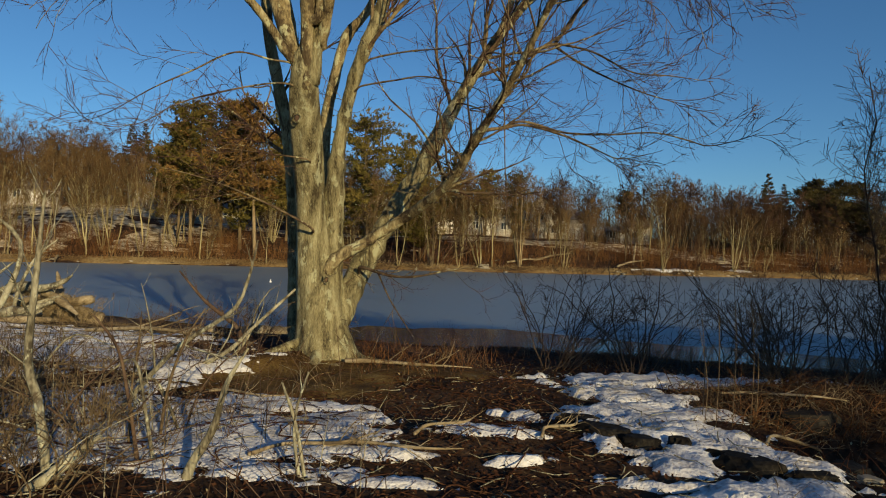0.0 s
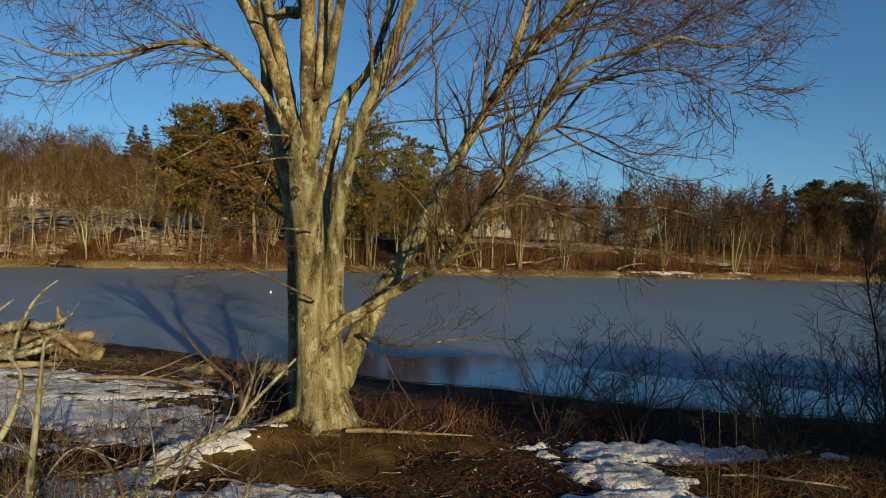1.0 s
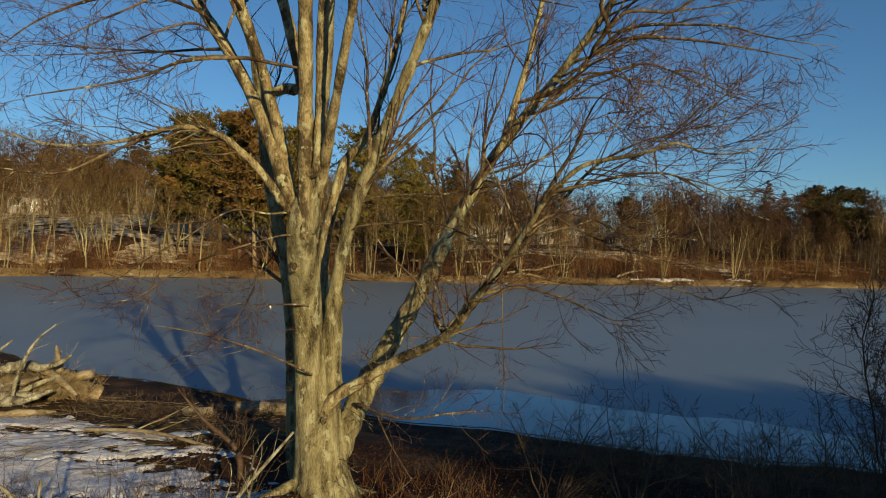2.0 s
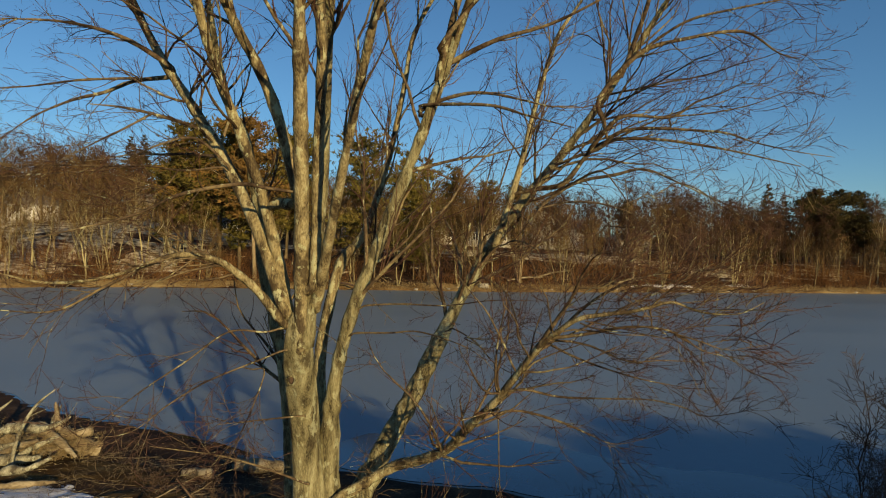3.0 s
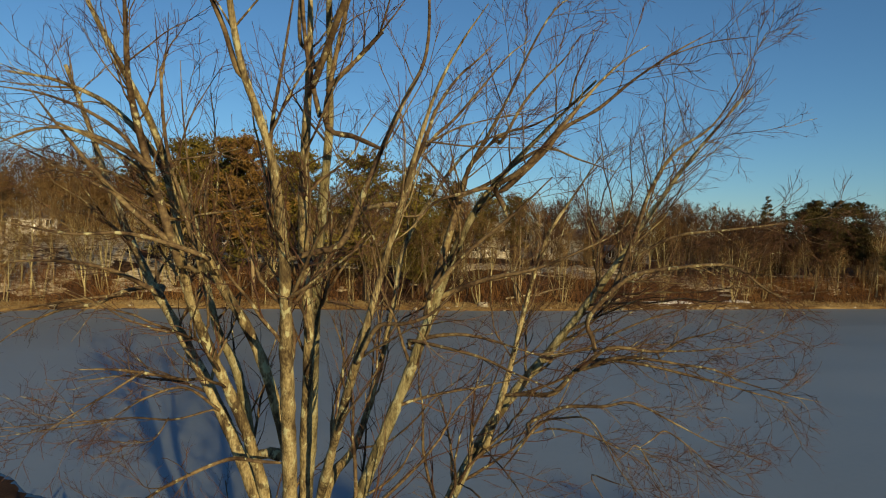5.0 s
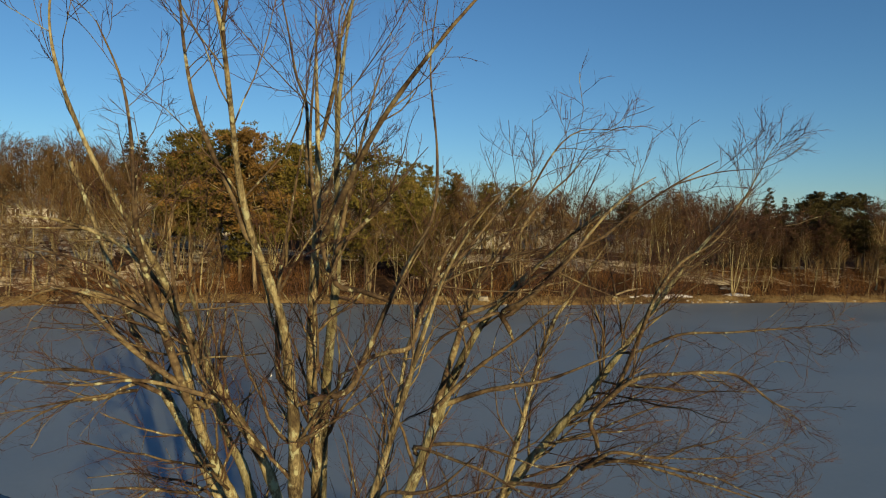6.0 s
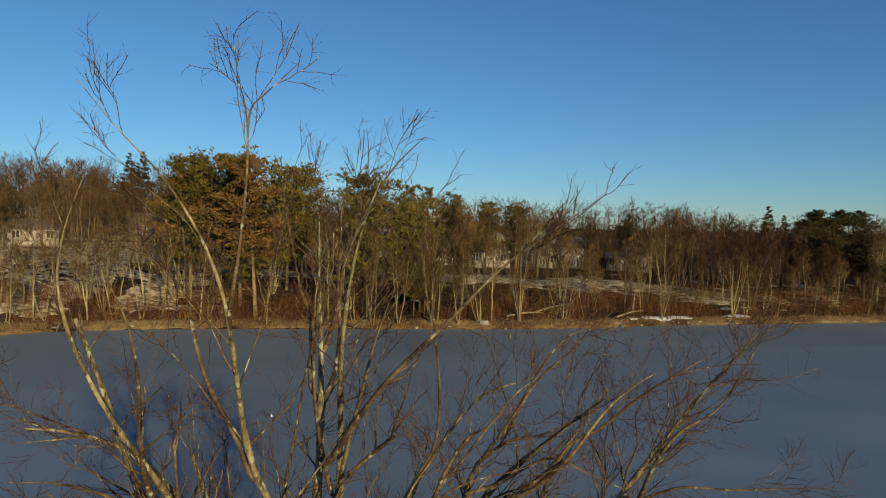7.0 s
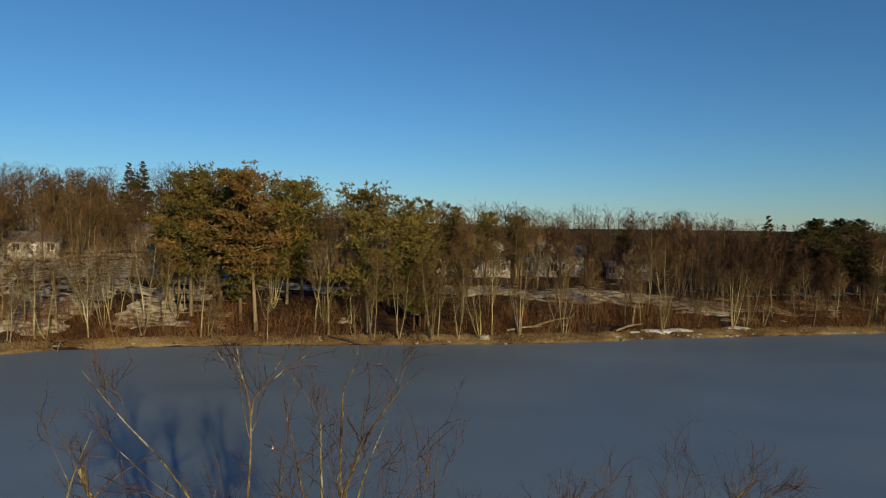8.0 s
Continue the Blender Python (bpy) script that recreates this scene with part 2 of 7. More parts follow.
def tubes(P, R, sides):
    """Corners and faces of many tapered tubes at once: P is (tubes, points, 3), R (tubes, points)."""
    P, R = np.asarray(P, float), np.asarray(R, float)
    B, n, _ = P.shape
    T = unit(np.gradient(P, axis=1))
    mean = unit(P[:, -1] - P[:, 0])
    ref = np.where(np.abs(mean[:, 2:3]) < 0.8, np.array([[0, 0, 1.0]]), np.array([[1.0, 0, 0]]))[:, None, :]
    N = unit(ref - (ref * T).sum(-1, keepdims=True) * T)
    S = np.cross(T, N)
    a = np.arange(sides) * 2 * np.pi / sides
    ring = N[:, :, None, :] * np.cos(a)[:, None] + S[:, :, None, :] * np.sin(a)[:, None]
    V = (P[:, :, None, :] + ring * R[:, :, None, None]).reshape(-1, 3)
    idx = np.arange(B * n * sides).reshape(B, n, sides)
    nxt = np.roll(idx, -1, axis=2)
    F = np.stack([idx[:, :-1], nxt[:, :-1], nxt[:, 1:], idx[:, 1:]], -1).reshape(-1, 4)
    return V, F


def spines(A, B, r):
    """Thin three-sided twigs from A to B, each ending in a point."""
    d = unit(B - A)
    u = unit(np.cross(d, np.array([0.31, 0.83, 0.46])))
    w = np.cross(d, u)
    ring = [A + (u * math.cos(q) + w * math.sin(q)) * r[:, None] for q in (0, 2.094, 4.189)]
    V = np.stack(ring + [B], 1).reshape(-1, 3)
    i = np.arange(len(A))[:, None] * 4
    return V, np.concatenate([i + np.array([[0, 1, 3]]), i + np.array([[1, 2, 3]]), i + np.array([[2, 0, 3]])])


def joined(groups):
    V, F, k = [], [], 0
    for v, f in groups:
        V.append(v)
        F.append(f + k)
        k += len(v)
    return np.concatenate(V), np.concatenate(F)


def curve_through(pts, n):
    """n evenly spaced points on a smooth curve through pts (rows of any width)."""
    p = np.asarray(pts, float)
    q = np.vstack([2 * p[0] - p[1], p, 2 * p[-1] - p[-2]])
    out = []
    for i in range(1, len(q) - 2):
        for s in np.linspace(0, 1, 8, endpoint=False):
            a, b, c, d = q[i - 1], q[i], q[i + 1], q[i + 2]
            out.append(0.5 * (2 * b + (c - a) * s + (2 * a - 5 * b + 4 * c - d) * s * s + (3 * b - a - 3 * c + d) * s ** 3))
    out.append(p[-1])
    out = np.array(out)
    d = np.concatenate([[0], np.cumsum(np.linalg.norm(np.diff(out[:, :3], axis=0), axis=1))])
    return np.stack([np.interp(np.linspace(0, d[-1], n), d, out[:, k]) for k in range(p.shape[1])], 1)


def sprout(rng, P, R, k, span, ratio, angle, up, n, thick, wobble, least=0.0, droop=0.0, tip=0.25, cap=0.0):
    """k side branches on each branch of P, R; span: the stretch of the parent that bears them; ratio: length by the parent's."""
    B, m, _ = P.shape
    i0 = np.repeat(np.arange(B), k)  # k: one number, or one for each branch
    up = np.broadcast_to(up, (B,))[i0]
    u = rng.uniform(span[0], span[1], len(i0))
    f = np.clip(u * (m - 1), 0, m - 1.001)
    j = f.astype(int)
    w = (f - j)[:, None]
    base = P[i0, j] * (1 - w) + P[i0, j + 1] * w
    rad = R[i0, j] * (1 - w[:, 0]) + R[i0, j + 1] * w[:, 0]
    T = unit(P[i0, j + 1] - P[i0, j])
    length = np.linalg.norm(np.diff(P, axis=1), axis=2).sum(1)[i0] * ratio * (1.1 - 0.6 * u) * rng.uniform(0.55, 1.3, len(i0))
    length = np.maximum(length, least)
    if cap:
        length = np.minimum(length, 0.12 + rad * cap)
    v = rng.normal(size=(len(i0), 3))
    v = unit(v - (v * T).sum(1, keepdims=True) * T)
    a = np.radians(angle) * rng.uniform(0.65, 1.35, len(i0))[:, None]
    d = T * np.cos(a) + v * np.sin(a)
    d[:, 2] += up
    d = unit(d)
    pts = [base]
    for s in range(n - 1):
        d = d + rng.normal(scale=wobble, size=d.shape)
        d[:, 2] += up * 0.25 - droop * (s + 1) / n
        d = unit(d)
        pts.append(pts[-1] + d * (length / (n - 1))[:, None])
    C = np.stack(pts, 1)
    r0 = np.maximum(np.minimum(rad * thick, length * 0.015 + 0.0015), 0.0012)
    return C, r0[:, None] * np.linspace(1, tip, n)[None, :]


LATTICE = np.random.default_rng(7).random((256, 256))


def value_noise(x, y):
    x, y = np.asarray(x, float), np.asarray(y, float)
    i, j = np.floor(x).astype(int), np.floor(y).astype(int)
    fx, fy = x - i, y - j
    fx, fy = fx * fx * (3 - 2 * fx), fy * fy * (3 - 2 * fy)
    g = lambda a, b: LATTICE[a % 256, b % 256]
    return (g(i, j) * (1 - fx) + g(i + 1, j) * fx) * (1 - fy) + (g(i, j + 1) * (1 - fx) + g(i + 1, j + 1) * fx) * fy


def rough_noise(x, y, octaves=4):
    """Layered noise, about -1 to 1."""
    out, a = 0.0, 0.5
    for k in range(octaves):
        out = out + a * (value_noise(x * 2 ** k + 17.3 * k, y * 2 ** k + 5.1 * k) * 2 - 1)
        a *= 0.5
    return out


def step(a, b, v):
    s = np.clip((v - a) / (b - a), 0, 1)
    return s * s * (3 - 2 * s)


# ---- the lie of the land ----
NEAR_X = [-300, -60, -30, -16, -12, -8, -5.5, -1, 1.5, 4, 8, 14, 40, 300]
NEAR_Y = [60, 45, 30, 23.4, 21.2, 19.1, 17.2, 15.8, 15.2, 14.2, 12.9, 11.6, 8, -20]
FAR_X = [-400, -120, -52, -47, -35, -13.6, 9, 21, 30, 43, 57, 70, 120, 400]
FAR_Y = [66, 68, 74, 77, 80.5, 82.8, 85, 87.3, 90.6, 93, 96, 98.6, 106, 130]


def near_shore(x):
    return np.interp(x, NEAR_X, NEAR_Y) + 0.5 * rough_noise(x * 0.35, x * 0 + 3.1, 4)


def far_shore(x):
    return np.interp(x, FAR_X, FAR_Y) + 0.8 * rough_noise(x * 0.15, x * 0 + 9.4, 4)


def land(x, y):
    """Height of the ground; the water stands at 0."""
    x, y = np.asarray(x, float), np.asarray(y, float)
    d = near_shore(x) - y
    rise = np.interp(x, [-14, -7, -3, 0, 4], [9.5, 7.5, 4.6, 4.3, 3.6])
    h = np.where(d > 0, 0.62 * step(0, rise, d) + 0.04 * np.clip(d - 3, 0, 10) * 0.3, -1.2 * step(0, 5, -d))
    h = h + np.where(d > -1, 0.07 * rough_noise(x * 0.9, y * 0.9, 4) * step(-0.5, 2, d), 0)
    h = h + 0.07 * np.exp(-(((x + 1.7) / 1.5) ** 2 + ((y - 9.0) / 1.1) ** 2))
    # the long root ridge that runs from the trunk
    s = np.clip(((x + 1.9) * -0.72 + (y - 8.9) * -0.69), 0, 1.9)
    off = np.hypot(x + 1.9 + 0.72 * s, y - 8.9 + 0.69 * s)
    h = h + 0.16 * np.exp(-(off / 0.33) ** 2)
    h = h - 0.5 * np.exp(-(((x - 4.15) / 0.85) ** 2 + ((y - 5.75) / 0.7) ** 2))
    h = h + 0.18 * np.exp(-(((x - 4.6) / 1.6) ** 2 + ((y - 7.6) / 0.5) ** 2))
    e = y - far_shore(x)
    reach = [0, 3, 6, 12, 20, 30, 45, 70, 120, 300]
    west = np.interp(e, reach, [0, 0.8, 1.6, 3.2, 5.8, 8.0, 9.4, 12, 16, 21])
    middle = np.interp(e, reach, [0, 0.8, 1.5, 3.2, 5.0, 5.7, 6.3, 8.8, 12.0, 18])
    east = np.interp(e, reach, [0, 0.7, 1.3, 2.4, 3.6, 4.6, 5.2, 6.8, 9.5, 15])
    a, b = step(-62, -22, x), step(12, 62, x)
    hill = west * (1 - a) + middle * a * (1 - b) + east * b + 0.7 * rough_noise(x * 0.06, y * 0.06, 3) * step(4, 30, e) + 0.3 * rough_noise(x * 0.3, y * 0.3, 2) * step(3, 12, e)
    return np.where(e > -1, np.maximum(hill - 0.5 * step(0, 1, -e), -1.2), h)


def spaced(edges):
    return np.unique(np.concatenate([np.arange(a, b, s) for a, b, s in edges]))


def sheet(name, xs, ys, height, mat, keep=None):
    X, Y = np.meshgrid(xs, ys)
    V = np.stack([X, Y, height(X, Y)], -1).reshape(-1, 3)
    idx = np.arange(len(V)).reshape(X.shape)
    F = np.stack([idx[:-1, :-1], idx[:-1, 1:], idx[1:, 1:], idx[1:, :-1]], -1).reshape(-1, 4)
    if keep is not None:
        ok = keep(X, Y).reshape(-1)
        F = F[ok[F].any(1)]
    me = mesh_of(name, V, F)
    me.materials.append(mat)
    return new(name, me)


tagged(sheet("ground", spaced([(-2000, -200, 200), (-200, -20, 6), (-20, -9, 0.6), (-9, 9, 0.11), (9, 20, 0.6), (20, 200, 6), (200, 2001, 200)]),
             spaced([(-400, -20, 40), (-20, 2, 1.5), (2, 16, 0.11), (16, 26, 0.4), (26, 66, 5), (66, 110, 0.9), (110, 240, 5), (240, 3001, 200)]),
             land, GROUND), "leaf-strewn brown soil banks round a frozen pond", "ground", kind="structure")


def near_ice(x):
    return near_shore(x) + np.interp(x, [-20, -8, -3, 2, 8, 20], [0.1, 0.15, 0.5, 1.8, 1.8, 1.5]) + 0.35 * rough_noise(x * 0.8, x * 0 + 1.7, 4)


def pond():
    xs = spaced([(-300, -40, 10), (-40, -20, 1), (-20, 20, 0.2), (20, 60, 1), (60, 301, 10)])
    lo, hi = near_ice(xs), far_shore(xs) + 1.5
    rows = []
    for s in np.linspace(0, 1, 24) ** 1.6:
        rows.append(np.stack([xs, lo + (hi - lo) * s, xs * 0 + 0.002], 1))
    V = np.concatenate(rows)
    idx = np.arange(len(V)).reshape(len(rows), len(xs))
    F = np.stack([idx[:-1, :-1], idx[:-1, 1:], idx[1:, 1:], idx[1:, :-1]], -1).reshape(-1, 4)
    me = mesh_of("pond_ice", V, F, smooth=False)
    me.materials.append(ICE)
    tagged(new("pond_ice", me), "smooth grey-blue ice sheet over the pond", "ice", kind="structure")
    # strip of clear ice, darkened by colour where shade lies on the pond
    xs = np.arange(-5.0, 14.0, 0.2)
    lo = near_shore(xs) + 0.3 + 0.1 * rough_noise(xs * 3, xs * 0, 2)
    wide = near_ice(xs) - lo + np.interp(xs, [-5, -2, 2, 6, 14], [0.0, 2.6, 3.4, 2.2, 0.3]) * (1 + 0.25 * rough_noise(xs * 0.5, xs * 0 + 4, 4))
    rows = [np.stack([xs, lo + wide * s, xs * 0 + 0.007], 1) for s in np.linspace(0, 1, 6)]
    V = np.concatenate(rows)
    idx = np.arange(len(V)).reshape(len(rows), len(xs))
    F = np.stack([idx[:-1, :-1], idx[:-1, 1:], idx[1:, 1:], idx[1:, :-1]], -1).reshape(-1, 4)
    me = mesh_of("shaded_thin_ice", V, F, smooth=False)
    me.materials.append(SHADED_THIN_ICE)
    tagged(new("shaded_thin_ice", me), "clear new ice beside the open water, dark blue standing for shade", "ice", kind="structure")
    me = mesh_of("water", [(-300, -20, -0.003), (300, -20, -0.003), (300, 140, -0.003), (-300, 140, -0.003)], [(0, 1, 2, 3)])
    me.materials.append(WATER)
    tagged(new("water", me), "strip of dark open water along the bank", "water", kind="structure")


pond()

# ---- snow ----
# snow patches: centre, half sizes, turn in degrees
SNOW_BY_BRUSH = [(-6.1, 9.8, 2.4, 0.85, -5), (-3.5, 8.75, 1.3, 0.42, 4), (-3.02, 7.4, 1.05, 0.3, 58), (-3.5, 6.2, 1.1, 0.45, 0), (-2.0, 6.4, 0.95, 0.4, 10),
    (-1.35, 5.75, 0.75, 0.26, 8), (-2.1, 5.35, 1.4, 0.8, 0), (-0.2, 4.35, 0.3, 0.08, 0), (-0.65, 5.0, 0.5, 0.16, -8), (-1.05, 6.1, 0.42, 0.2, 5),
    (-0.8, 6.55, 0.24, 0.13, 0), (-6.0, 7.8, 0.9, 0.4, 0), (-7.4, 11.3, 2.6, 0.8, -4), (-8.8, 13.0, 1.8, 0.5, 0), (-5.6, 12.3, 1.0, 0.3, 10)]
SNOW_BY_ROCKS = [(0.52, 5.72, 0.5, 0.24, 0), (0.86, 6.35, 0.18, 0.16, 0), (0.6, 4.9, 0.3, 0.06, 15), (0.6, 6.6, 0.1, 0.08, 0), (3.1, 8.4, 1.65, 0.42, -3),
    (2.2, 7.6, 0.55, 0.9, 10), (2.25, 6.5, 0.8, 0.75, 10), (1.6, 5.75, 0.35, 0.6, 0), (2.3, 5.4, 0.65, 0.65, 0), (2.75, 5.0, 0.75, 0.33, -12),
    (2.3, 4.2, 0.85, 0.55, 0)]
SNOW_BEHIND = [(-1.5, 2.2, 1.4, 0.5, 10), (2.6, 1.6, 1.6, 0.6, -8), (-4.6, 1.0, 1.8, 0.7, 0), (0.6, -1.2, 1.5, 0.5, 15), (-3.2, -2.4, 1.6, 0.6, 0),
    (4.2, -2.0, 1.2, 0.6, 0)]
NEAR_SNOW = SNOW_BY_BRUSH + SNOW_BY_ROCKS + SNOW_BEHIND
BARE = [(1.42, 6.18, 0.28, 0.1, -10), (1.56, 5.58, 0.3, 0.14, -40), (1.72, 5.32, 0.22, 0.1, -30), (1.28, 5.1, 0.3, 0.12, 10), (1.95, 6.12, 0.2, 0.05, -10), (2.05, 5.44, 0.1, 0.13, 0),
    (2.38, 5.18, 0.16, 0.1, -40), (2.5, 4.86, 0.36, 0.1, -25), (2.85, 4.68, 0.3, 0.1, -5), (1.75, 4.65, 0.35, 0.12, 0), (2.2, 7.0, 0.2, 0.05, 10), (2.9, 7.8, 0.7, 0.07, -3), (2.3, 7.85, 0.5, 0.08, 0),
    (3.5, 4.75, 0.42, 0.4, 0), (3.3, 5.6, 0.45, 0.5, 0), (2.95, 6.3, 0.4, 0.25, 20)]


def spots(x, y, rows):
    out = np.full(np.shape(x), -3.0)
    for cx, cy, a, b, turn in rows:
        c, s = math.cos(radians(turn)), math.sin(radians(turn))
        dx, dy = x - cx, y - cy
        out = np.maximum(out, 1 - np.hypot((dx * c + dy * s) / a, (dy * c - dx * s) / b))
    return out


def snow_depth(x, y):
    m = spots(x, y, NEAR_SNOW) + 0.02 + 0.7 * rough_noise(x * 1.7, y * 3.2, 4) + 0.6 * rough_noise(x * 5, y * 9, 4) + np.where(x < 0.9, 0.42 * rough_noise(x * 12, y * 19, 3) + np.where(x < -0.3, 0.1, -0.08), 0.0)
    m = np.minimum(m, -1.6 * (spots(x, y, BARE) + 0.25 * rough_noise(x * 4, y * 4, 3)) + 0.2)
    return m


def near_snow(x, y):
    m = snow_depth(x, y)
    lumps = np.abs(rough_noise(x * 4.5, y * 6.5, 3)) * 0.07 + 0.035 * np.abs(rough_noise(x * 10, y * 13, 2)) + 0.02 * rough_noise(x * 1.5, y * 1.5, 2)
    return land(x, y) + np.where(m > 0, 0.008 + 0.035 * np.minimum(m * 4, 1) * (0.55 + 0.45 * step(0, 1.2, x)) + (0.5 + 0.5 * step(0, 1.2, x)) * lumps * np.minimum(m * 4, 1), 0.35 * m * 0.4)


tagged(sheet("snow_patch", np.arange(-11.5, 5.4, 0.045), np.arange(-4.0, 14.2, 0.045), near_snow, SNOW, lambda x, y: snow_depth(x, y) > -0.08),
       "old crusted snow lying in broken patches on the bank", "snow", kind="stuff")


MOUND = [(-1.6, 8.25, 1.5, 0.75, 0), (-2.5, 7.75, 1.1, 0.35, 40), (-0.3, 8.6, 1.3, 0.5, 8), (-1.4, 7.5, 1.0, 0.45, 0), (-4.9, 13.2, 2.2, 0.7, -10), (-8.2, 15.2, 2.0, 0.8, -15), (-10.5, 14.2, 1.8, 0.6, 0), (-5.8, 11.4, 1.6, 0.5, 10)]


def moss_cover(x, y):
    return np.minimum(spots(x, y, MOUND) + 0.1, 0.35) + 0.5 * rough_noise(x * 2.2, y * 2.8, 4)


tagged(sheet("moss_patch", np.arange(-12.6, 1.6, 0.06), np.arange(6.6, 16.8, 0.06), lambda x, y: land(x, y) + np.clip(moss_cover(x, y), -0.3, 0.25) * 0.1 + 0.01 * np.abs(rough_noise(x * 9, y * 9, 3)) * (moss_cover(x, y) > 0), MOSS, lambda x, y: moss_cover(x, y) > -0.05),
       "golden-brown mossy earth round the big trunk", "moss", kind="stuff")


def far_cover(x, y):
    e = y - far_shore(x)
    open_slope = np.interp(x, [-200, -100, -62, -40, -28, 200], [0.1, 0.28, 0.40, 0.26, -0.4, -0.4]) * step(3, 8, e)
    terrace = (0.8 + 0.7 * rough_noise(x * 0.12 + 9, y * 0.1, 3)) * np.exp(-((e - np.interp(x, [-40, 0, 30], [27, 22, 19])) / 4.5) ** 2) * step(-46, -30, x) * step(48, 30, x)
    strips = 0.62 * np.exp(-((e - 14) / 8) ** 2) * step(30, 44, x) + 0.45 * rough_noise(x * 0.16, y * 0.8, 3) * step(10, 30, x)
    return open_slope + terrace + strips - 0.08 + 0.4 * rough_noise(x * 0.05, y * 0.2, 3) + 0.8 * rough_noise(x * 0.22, y * 0.55, 4) + 0.35 * rough_noise(x * 1.1, y * 1.6, 2) - 0.5 * (1 - step(3, 8, e)) - 0.4 * step(60, 110, e)


def far_snow(x, y):
    return land(x, y) + np.clip(far_cover(x, y), -0.6, 0.2) * 0.6


tagged(sheet("hillside_snow", np.arange(-130, 130, 0.6), np.arange(74, 190, 0.6), far_snow, FAR_SNOW, lambda x, y: far_cover(x, y) > -0.2),
       "thin snow left in strips on the wooded far hillside", "snow", kind="stuff")
RAMP = [(32.3, 93.2, 3.0, 0.8, 5), (35.5, 94.0, 2.5, 0.5, 0), (28.2, 91.8, 1.4, 0.3, 8), (45, 96.5, 2.2, 0.5, 5)]


def ramp_cover(x, y):
    return spots(x, y, RAMP) + 0.4 * rough_noise(x * 0.7, y * 0.9, 4)


tagged(sheet("shore_snow", np.arange(25, 50, 0.25), np.arange(90, 99, 0.25), lambda x, y: land(x, y) + np.clip(ramp_cover(x, y), -0.5, 0.5) * 0.5 + 0.05, SNOW, lambda x, y: ramp_cover(x, y) > -0.1),
       "bright snow drifted on the far shore's edge", "snow", kind="stuff")



def shore_turf():
    """The low grassy lip along the far shore."""
    xs = np.arange(-80, 96, 0.4)
    rows = []
    for e in np.linspace(-0.25, 3.6, 15):
        y = far_shore(xs) + e + 0.25 * rough_noise(xs * 0.8, xs * 0 + e, 3)
        up = 0.28 * math.sin(min(1.0, max(0.0, (e + 0.2) / 1.0)) * math.pi / 2) * (1 + 0.8 * rough_noise(xs * 0.9, xs * 0 + 5 + e, 4)) - 0.30 * max(0.0, (e - 2.6))
        rows.append(np.stack([xs, y, np.maximum(land(xs, y), 0) - 0.12 + up], 1))
    V = np.concatenate(rows)
    idx = np.arange(len(V)).reshape(len(rows), len(xs))
    F = np.stack([idx[:-1, :-1], idx[:-1, 1:], idx[1:, 1:], idx[1:, :-1]], -1).reshape(-1, 4)
    me = mesh_of("shore_turf", V, F)
    me.materials.append(TURF)
    tagged(new("shore_turf", me), "low golden-brown turf lip along the far shore", "turf", kind="stuff")


shore_turf()

# ---- the big tree ----
maple = thing("maple_tree", "large leafless many-stemmed maple with pale furrowed bark", "tree", (0, 0, 0))
STEMS = []


def limb(name, pts):
    """One stem or limb through (x, y, z, radius); it is a part of its own."""
    if STEMS and name != "C":  # a limb starts on the nearest wood that bears it
        p = np.array(pts[0])
        wood_pts = np.concatenate([curve_through(q, 60) for _, q in STEMS])
        wood_pts = wood_pts[wood_pts[:, 3] > 0.5 * p[3]]
        far = np.linalg.norm(wood_pts[:, :3] - p[:3], axis=1) + 2.0 * np.clip(wood_pts[:, 2] - p[2] + 0.1, 0, 9)
        foot = wood_pts[far.argmin()]
        mid = 0.5 * (p + foot)
        pts = [(*foot[:3], min(p[3], foot[3]) * 0.6), (*mid[:3], p[3] * 0.95), *pts]
    q = curve_through(pts, 44 if name == "trunk" else max(14, 5 * len(pts)))
    P, R = q[:, :3], q[:, 3]
    R = np.where(R < 0.13, R * 0.8, R)
    if name == "trunk":
        a = np.linspace(0, 2 * np.pi, 40, endpoint=False)
        low = np.clip((1.5 - P[:, 2]) / 1.0, 0, 1) ** 2
        lobes = 0.09 * np.cos(3 * a + 0.6) + 0.06 * np.cos(5 * a + 2.0) + 0.02 * np.cos(9 * a)
        furrow = np.array([[0.02 * noise.noise((3 * math.cos(t), 3 * math.sin(t), 1.2 * z)) for t in a] for z in P[:, 2]])
        rad = R[:, None] * (1 + low[:, None] * (0.08 + lobes[None, :]) + 0.04 * np.cos(4 * a[None, :] + P[:, 2:3]) ) + furrow
        V = np.stack([P[:, 0:1] + rad * np.cos(a), P[:, 1:2] + rad * np.sin(a), np.repeat(P[:, 2:3], len(a), 1)], -1).reshape(-1, 3)
        idx = np.arange(len(V)).reshape(len(P), len(a))
        nxt = np.roll(idx, -1, 1)
        F = np.stack([idx[:-1], nxt[:-1], nxt[1:], idx[1:]], -1).reshape(-1, 4)
        part("trunk", mesh_of("trunk", V, F), BARK, maple, "thick pale trunk flaring into roots")
    else:
        rng = np.random.default_rng(len(STEMS) + 40)
        knots = 1 + 0.07 * rng.normal(size=len(R)) * (R < 0.2)
        V, F = tubes(P[None], (R * knots)[None], 12 if R[0] > 0.08 else 8)
        part("limb", mesh_of("limb", V, F), BARK if R.max() > 0.13 else LIMB if R.max() > 0.055 else BRANCH, maple)
    STEMS.append((name, curve_through(pts, 16)))



